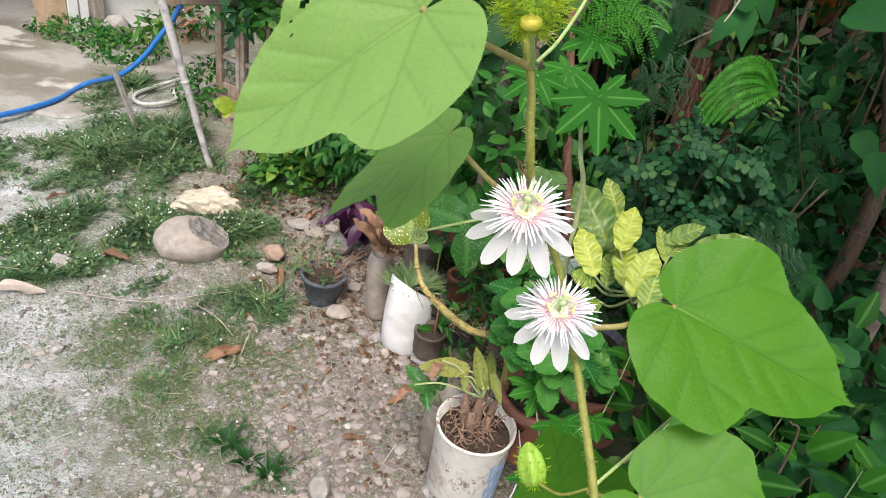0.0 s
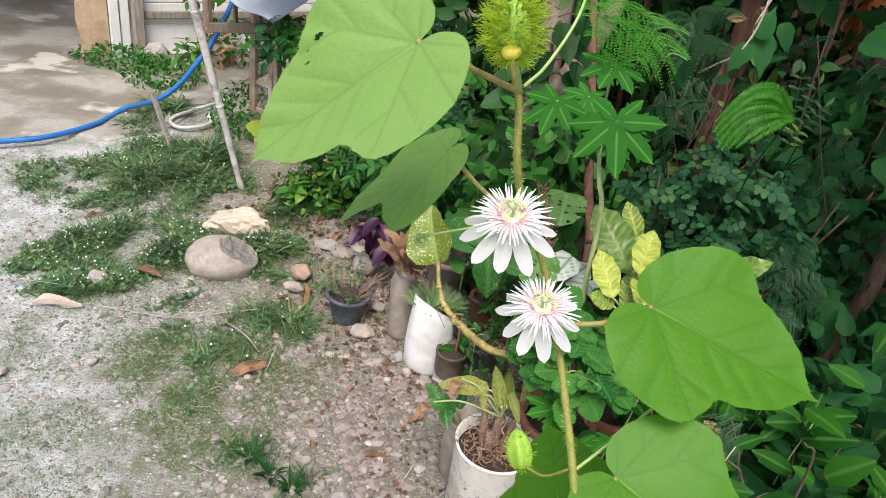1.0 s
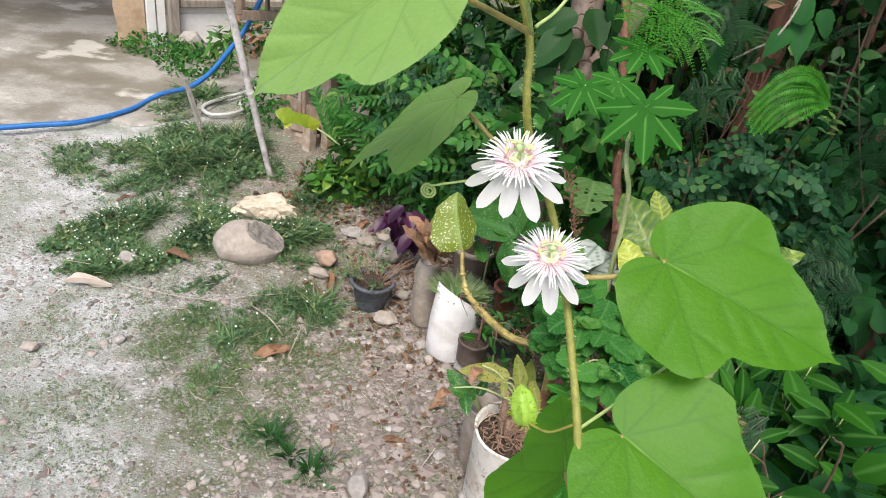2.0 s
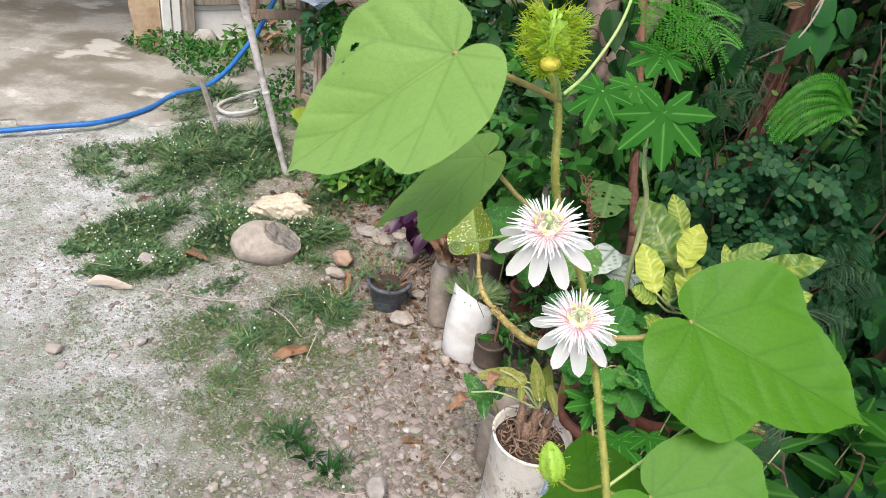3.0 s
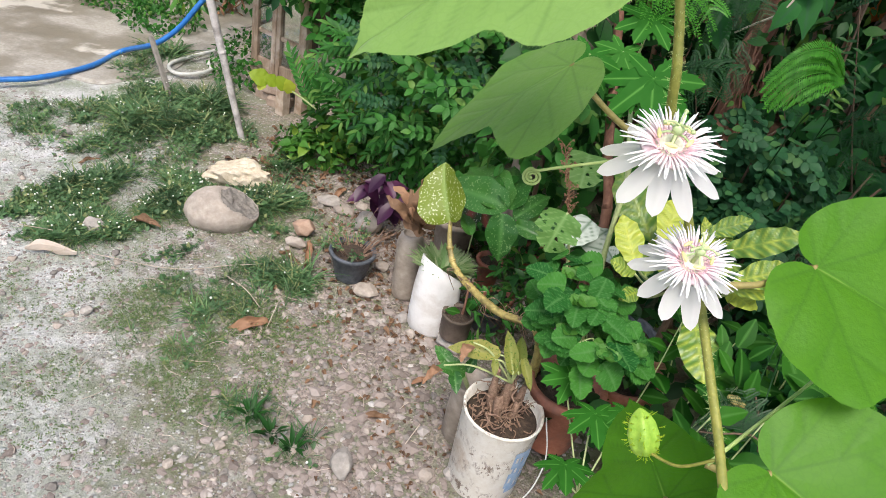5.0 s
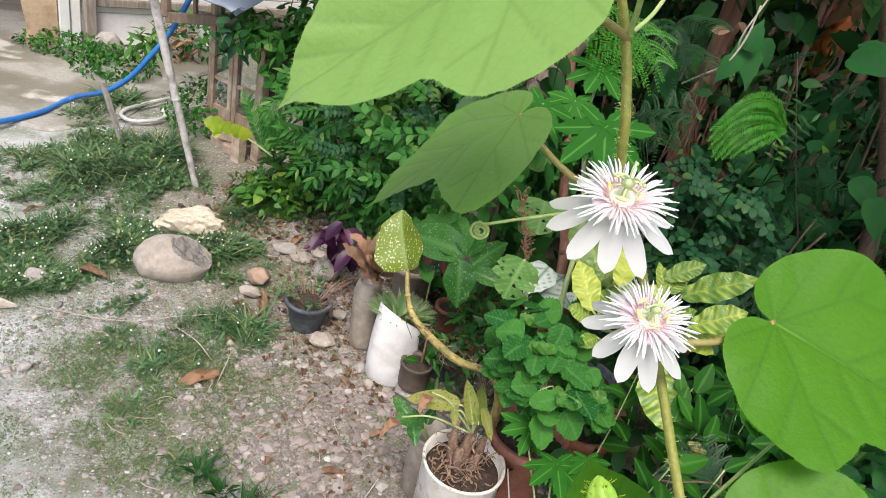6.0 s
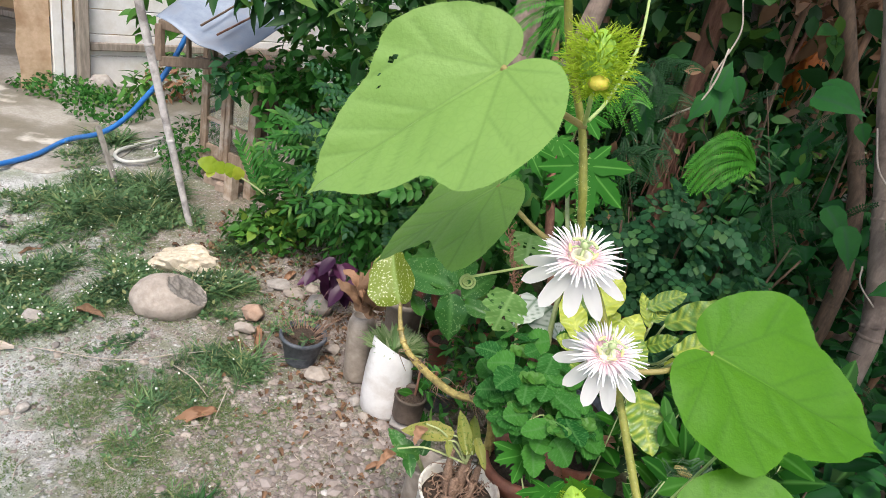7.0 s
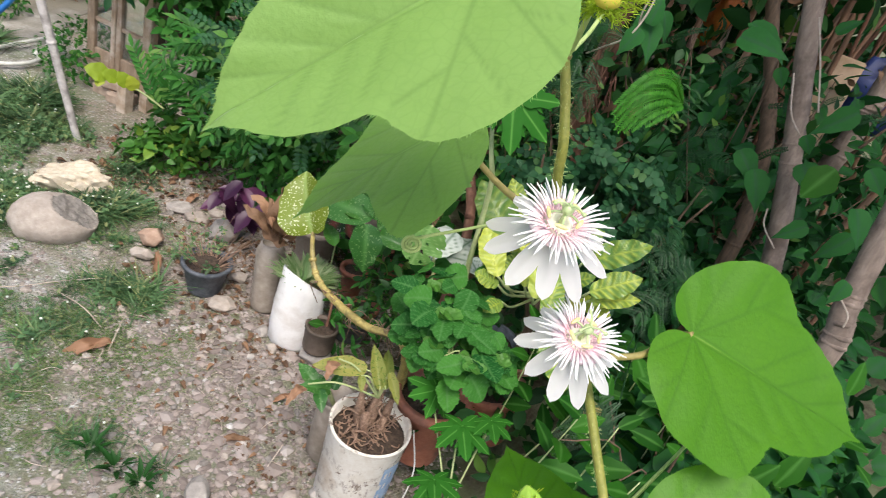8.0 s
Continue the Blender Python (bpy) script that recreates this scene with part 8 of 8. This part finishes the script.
        part("trunk", tube(Soup(), [(foot[0], foot[1], 0.0), (foot[0], foot[1], b.z * 0.6), b + Vector((0, 0, 0.05))], [0.06, 0.045, 0.03], 10, 24, 0.2), MAT["bark_grey"], ob)


# shade-casting leaf masses first, then those that close the back and side
crown((1.3, 2.6, 2.9), (1.1, 1.2, 0.7), 420, 1, (1.9, 3.5))
crown((0.7, 3.6, 2.8), (1.4, 1.0, 0.7), 600, 2, (0.9, 4.1))
crown((0.85, 2.35, 2.25), (0.65, 0.75, 0.45), 800, 4, (1.5, 3.3))
crown((1.15, 0.9, 2.35), (0.5, 0.7, 0.35), 150, 8, (2.3, 1.0))
crown((1.5, 4.0, 0.9), (1.7, 0.35, 1.1), 2000, 7)
crown((3.6, 2.5, 1.6), (0.5, 2.6, 1.6), 700, 5)
crown((1.8, 4.6, 1.6), (2.6, 0.5, 1.6), 1600, 6)

# things half seen behind the thicket
back = Soup()
rock(back, (1.396, 2.669, 1.252), (0.03, 0.02, 0.045), 3, 3, 0.6, 2.5)
single("orange_flower", back, MAT["orange_cloth"], "orange shape glowing behind the stems", "flower")
for x, y, z in ((1.434, 2.674, 1.172), (1.430, 2.723, 1.117)):
    back = Soup()
    rock(back, (x, y, z), (0.045, 0.03, 0.08), x, 3, 0.6, 2.5)
    single("orange_cloth", back, MAT["orange_cloth"], "orange cloth hanging behind the stems", "cloth")
tarp = Soup()
rock(tarp, (1.892, 2.274, 1.093), (0.12, 0.06, 0.15), 5, 3, 0.4, 2.0)
single("blue_tarp", tarp, MAT["bluetarp"], "dark blue tarp bundle behind the trunks", "tarp")
plank = Soup()
pa, pb = Vector((1.526, 2.034, 0.975)), Vector((1.569, 2.088, 1.114))
box(plank, (0.1, 0.03, (pb - pa).length * 2.2), Matrix.Translation((pa + pb) / 2) @ (pb - pa).to_track_quat("Z", "Y").to_matrix().to_4x4(), 0.006)
single("plank", plank, MAT["plywood"], "tan plank leaning behind the trunks", "plank")

# ---- grass and herbs of the yard ----
BL = [blade(STRAP, 1, 3, 0.4, d, vein_w=0) for d in (0.3, 0.6, 0.9)]


def turf(name, patches, seed, label, flowers=0.0, leafy_share=0.42, leaf=(0.011, 0.023), mat="grass"):
    """Grass and small-leaved herbs in rounded patches, thinning at their edges."""
    rng = random.Random(seed)
    g, w = Soup(), Soup()
    for (cx, cy), (rx, ry), n, tall in patches:
        for k in range(n):
            a, r = rng.uniform(0, 6.3), math.sqrt(rng.random())
            r *= 1 + 0.35 * noise.noise(Vector((math.cos(a) * 2 + cx, math.sin(a) * 2, cy)))
            x, y = cx + rx * r * math.cos(a), cy + ry * r * math.sin(a)
            if rng.random() < 0.1 + 0.5 * r * r or noise.noise(Vector((x * 5, y * 5, seed))) + 0.5 * noise.noise(Vector((x * 14, y * 14, seed))) < -0.1:
                continue
            z = rise(x, y)
            h = tall * rng.uniform(0.5, 1.15) * (1.15 - 0.5 * r * r) * (0.85 + 1.1 * noise.noise(Vector((x * 4, y * 4, 2 + seed))))
            h = max(h, 0.012)
            if rng.random() < leafy_share:
                e = Vector((x + rng.uniform(-0.03, 0.03), y + rng.uniform(-0.03, 0.03), z + h * rng.uniform(0.3, 0.9)))
                for j in range(5):
                    v, f, _ = T_OVATE
                    p = Vector((x, y, z)).lerp(e, 0.35 + 0.15 * j)
                    g.add(v, f, frame_of(p, rand_dir(0.1, rng), Vector((0.1, -0.2, 1)), rng.uniform(*leaf)))
            else:
                for j in range(6):
                    v, f, _ = BL[rng.randrange(3)]
                    q = rng.uniform(0, 6.3)
                    d = Vector((math.cos(q), math.sin(q), rng.uniform(0.6, 2.2)))
                    g.add(v, f, frame_of((x + 0.008 * math.cos(q), y + 0.008 * math.sin(q), z - 0.002), d, (-d.x, -d.y, 0.7), h * rng.uniform(0.8, 1.5), h * rng.uniform(0.5, 0.9)))
            if rng.random() < flowers:
                v, f = ico(1)
                s = rng.uniform(0.0024, 0.0044)
                w.add(v * s, f, Matrix.Translation((x, y, z + h * rng.uniform(0.9, 1.35))))
    ob = single(name, g, MAT[mat], label, "grass", kind="stuff")
    if w.n:
        single("weed_flowers", w, MAT["white_flower"], "tiny white flower heads above the grass", "flowers", kind="stuff")
    return ob


def at2(p):
    return (p[0], p[1])


turf("grass", [(at2((-1.186, 1.948, 0.000)), (0.26, 0.2), 1600, 0.06), (at2((-1.029, 2.137, 0.000)), (0.24, 0.2), 1700, 0.06), (at2((-0.589, 2.185, 0.000)), (0.16, 0.16), 700, 0.055), (at2((-1.248, 1.847, 0.000)), (0.2, 0.14), 800, 0.05), (at2((-0.941, 1.818, 0.000)), (0.2, 0.12), 450, 0.045), (at2((-0.744, 2.188, 0.000)), (0.24, 0.14), 1100, 0.06)], 1, "grass and white-flowered weeds around the boulder", 0.045)
turf("grass", [(at2((-1.548, 2.520, 0.000)), (0.28, 0.24), 850, 0.06), (at2((-1.276, 2.789, 0.000)), (0.28, 0.3), 1900, 0.09), (at2((-1.235, 2.334, 0.000)), (0.28, 0.2), 380, 0.045), (at2((-1.016, 2.663, 0.000)), (0.18, 0.22), 800, 0.06), (at2((-1.603, 3.320, 0.000)), (0.14, 0.34), 500, 0.14)], 2, "taller grass between the pole and the porch", 0.03)
turf("grass", [(at2((-0.643, 1.607, 0.000)), (0.2, 0.1), 260, 0.05), (at2((-0.513, 1.754, 0.000)), (0.18, 0.11), 270, 0.055), (at2((-0.660, 1.443, 0.000)), (0.16, 0.12), 170, 0.035), (at2((-0.409, 1.854, 0.000)), (0.1, 0.1), 160, 0.05), (at2((-0.353, 1.222, 0.000)), (0.1, 0.1), 55, 0.05), (at2((-0.210, 1.139, 0.000)), (0.08, 0.06), 45, 0.05), (at2((-0.307, 2.013, 0.000)), (0.12, 0.1), 150, 0.05), (at2((-0.571, 2.528, 0.000)), (0.2, 0.12), 220, 0.05)], 3, "sparse grass on the gravel", 0.02, 0.12)
turf("moss_grass", [((-0.62, 1.52), (0.26, 0.2), 2600, 0.012), ((-0.5, 1.3), (0.22, 0.16), 1300, 0.01), ((-0.95, 1.55), (0.3, 0.25), 1100, 0.009), ((-0.35, 1.6), (0.2, 0.14), 900, 0.011), ((-0.75, 1.15), (0.3, 0.2), 900, 0.009), (at2((-0.980, 2.030, 0.000)), (0.4, 0.3), 900, 0.02), (at2((-1.287, 2.590, 0.000)), (0.3, 0.33), 800, 0.022), (at2((-0.611, 2.053, 0.000)), (0.25, 0.2), 500, 0.02), (at2((-0.554, 1.607, 0.000)), (0.3, 0.16), 500, 0.02), (at2((-0.736, 1.577, 0.000)), (0.3, 0.2), 420, 0.016), (at2((-0.743, 1.280, 0.000)), (0.2, 0.14), 240, 0.014), (at2((-0.915, 1.366, 0.000)), (0.25, 0.2), 150, 0.014), (at2((-0.270, 1.414, 0.000)), (0.2, 0.2), 90, 0.016)], 4, "short mossy grass in the gravel", 0.0, 0.6, (0.003, 0.007), "moss")

# fallen leaves and straws
rng = random.Random(88)
for k, (base, tip, mesh, w) in enumerate((((-0.530, 1.485, 0.015), (-0.436, 1.571, 0.020), LEAF_ORANGE, 0.9), ((-0.392, 1.863, 0.010), (-0.418, 1.964, 0.050), LEAF_ORANGE, 0.6), ((-0.090, 1.292, 0.010), (-0.021, 1.294, 0.012), LEAF_DRY, 0.8), ((0.029, 1.432, 0.020), (0.074, 1.457, 0.030), LEAF_ORANGE, 0.9), ((-1.020, 1.924, 0.030), (-0.923, 1.889, 0.040), LEAF_DRY, 0.9), ((-0.419, 2.349, 0.010), (-0.393, 2.438, 0.020), LEAF_ORANGE, 0.8), ((-0.514, 1.941, 0.010), (-0.426, 1.878, 0.015), LEAF_DRY, 0.5), ((-1.373, 2.211, 0.010), (-1.314, 2.248, 0.020), LEAF_DRY, 0.6), ((0.480, 1.252, 0.380), (0.559, 1.210, 0.457), LEAF_ORANGE, 0.7))):
    base, tip = Vector(base), Vector(tip)
    d = tip - base
    tagged(new("fallen_leaf", mesh), "curled brown fallen leaf on the ground", "leaf", "fallen leaves").matrix_world = frame_of(base, d, (0.1, -0.3, 1), d.length * 1.2, d.length * w * 0.85)
straws = Soup()
for pts in (((-1.032, 1.703, 0.010), (-0.773, 1.701, 0.020), (-0.620, 1.787, 0.015), (-0.467, 1.849, 0.020)), ((-0.611, 1.712, 0.030), (-0.522, 1.640, 0.050), (-0.468, 1.617, 0.010)), ((-0.422, 1.529, 0.010), (-0.414, 1.618, 0.050)), ((0.044, 1.220, 0.010), (0.071, 1.268, 0.040)), ((-1.304, 1.757, 0.020), (-1.187, 1.751, 0.030))):
    tube(straws, pts, 0.0014, 5, 16, 0.3)
for k in range(60):
    x, y = rng.uniform(-0.9, 0.15), rng.uniform(0.9, 2.3)
    a, l = rng.uniform(0, 6.3), rng.uniform(0.02, 0.08)
    p = Vector((x, y, rise(x, y) + 0.004))
    tube(straws, [p, p + Vector((l * math.cos(a) * 0.5, l * math.sin(a) * 0.5, 0.006)), p + Vector((l * math.cos(a + 0.3), l * math.sin(a + 0.3), 0.002))], 0.0012, 4, 5)
single("straw", straws, MAT["driftwood"], "dry straws and twigs lying on the ground", "straw", kind="stuff")

# leaf litter along the edge of the bed, and broad-leaved weeds on the path
litter = Soup()
vl, fl, ql = blade(OVATE, 2, 5, 1.2, 0.6, 0.09, 2, vein_w=0)
for k in range(480):
    t = rng.random()
    x, y = 0.12 - 0.35 * t + rng.gauss(0, 0.16), 0.95 + 1.5 * t + rng.gauss(0, 0.12)
    s = rng.uniform(0.006, 0.02)
    litter.add(vl, fl, frame_of((x, y, rise(x, y) + 0.006), Vector((rng.uniform(-1, 1), rng.uniform(-1, 1), rng.uniform(-0.1, 0.3))), (rng.uniform(-0.5, 0.5), -0.2, 1), s))
for k in range(520):
    x, y = rng.gauss(-0.12, 0.17), rng.gauss(2.1, 0.28)
    s = rng.uniform(0.01, 0.032)
    litter.add(vl, fl, frame_of((x, y, rise(x, y) + 0.006), Vector((rng.uniform(-1, 1), rng.uniform(-1, 1), rng.uniform(-0.1, 0.3))), (rng.uniform(-0.5, 0.5), -0.2, 1), s))
for k in range(420):
    x, y = rng.gauss(-0.62, 0.16), rng.gauss(2.55, 0.18)
    s = rng.uniform(0.01, 0.034)
    litter.add(vl, fl, frame_of((x, y, rise(x, y) + 0.006), Vector((rng.uniform(-1, 1), rng.uniform(-1, 1), rng.uniform(-0.1, 0.3))), (rng.uniform(-0.5, 0.5), -0.2, 1), s))
single("leaf_litter", litter, MAT["dry"], "brown leaf litter scattered along the bed", "leaf litter", kind="stuff")
LEAF_WEED = stock("weed_leaf", "bush", LANCE, across=2, along=8, fold=0.3, droop=0.3, vein_w=0.02)
for k, (x, y, z) in enumerate(((-0.357, 1.207, 0.000), (-0.225, 1.133, 0.000), (-0.288, 1.162, 0.000))):
    weed = thing("path_weed", (x, y, z), "small broad-leaved green weed on the gravel path", "plant", "weeds on the path")
    for j in range(13):
        a = rng.uniform(0, 6.3)
        d = Vector((math.cos(a), math.sin(a), rng.uniform(0.8, 2.6)))
        child("leaf", LEAF_WEED, weed, frame_of((x + 0.01 * math.cos(a), y + 0.01 * math.sin(a), z + 0.005 + 0.02 * rng.random()), d, (-d.x, -d.y, 1), rng.uniform(0.03, 0.065), rng.uniform(0.025, 0.05)))
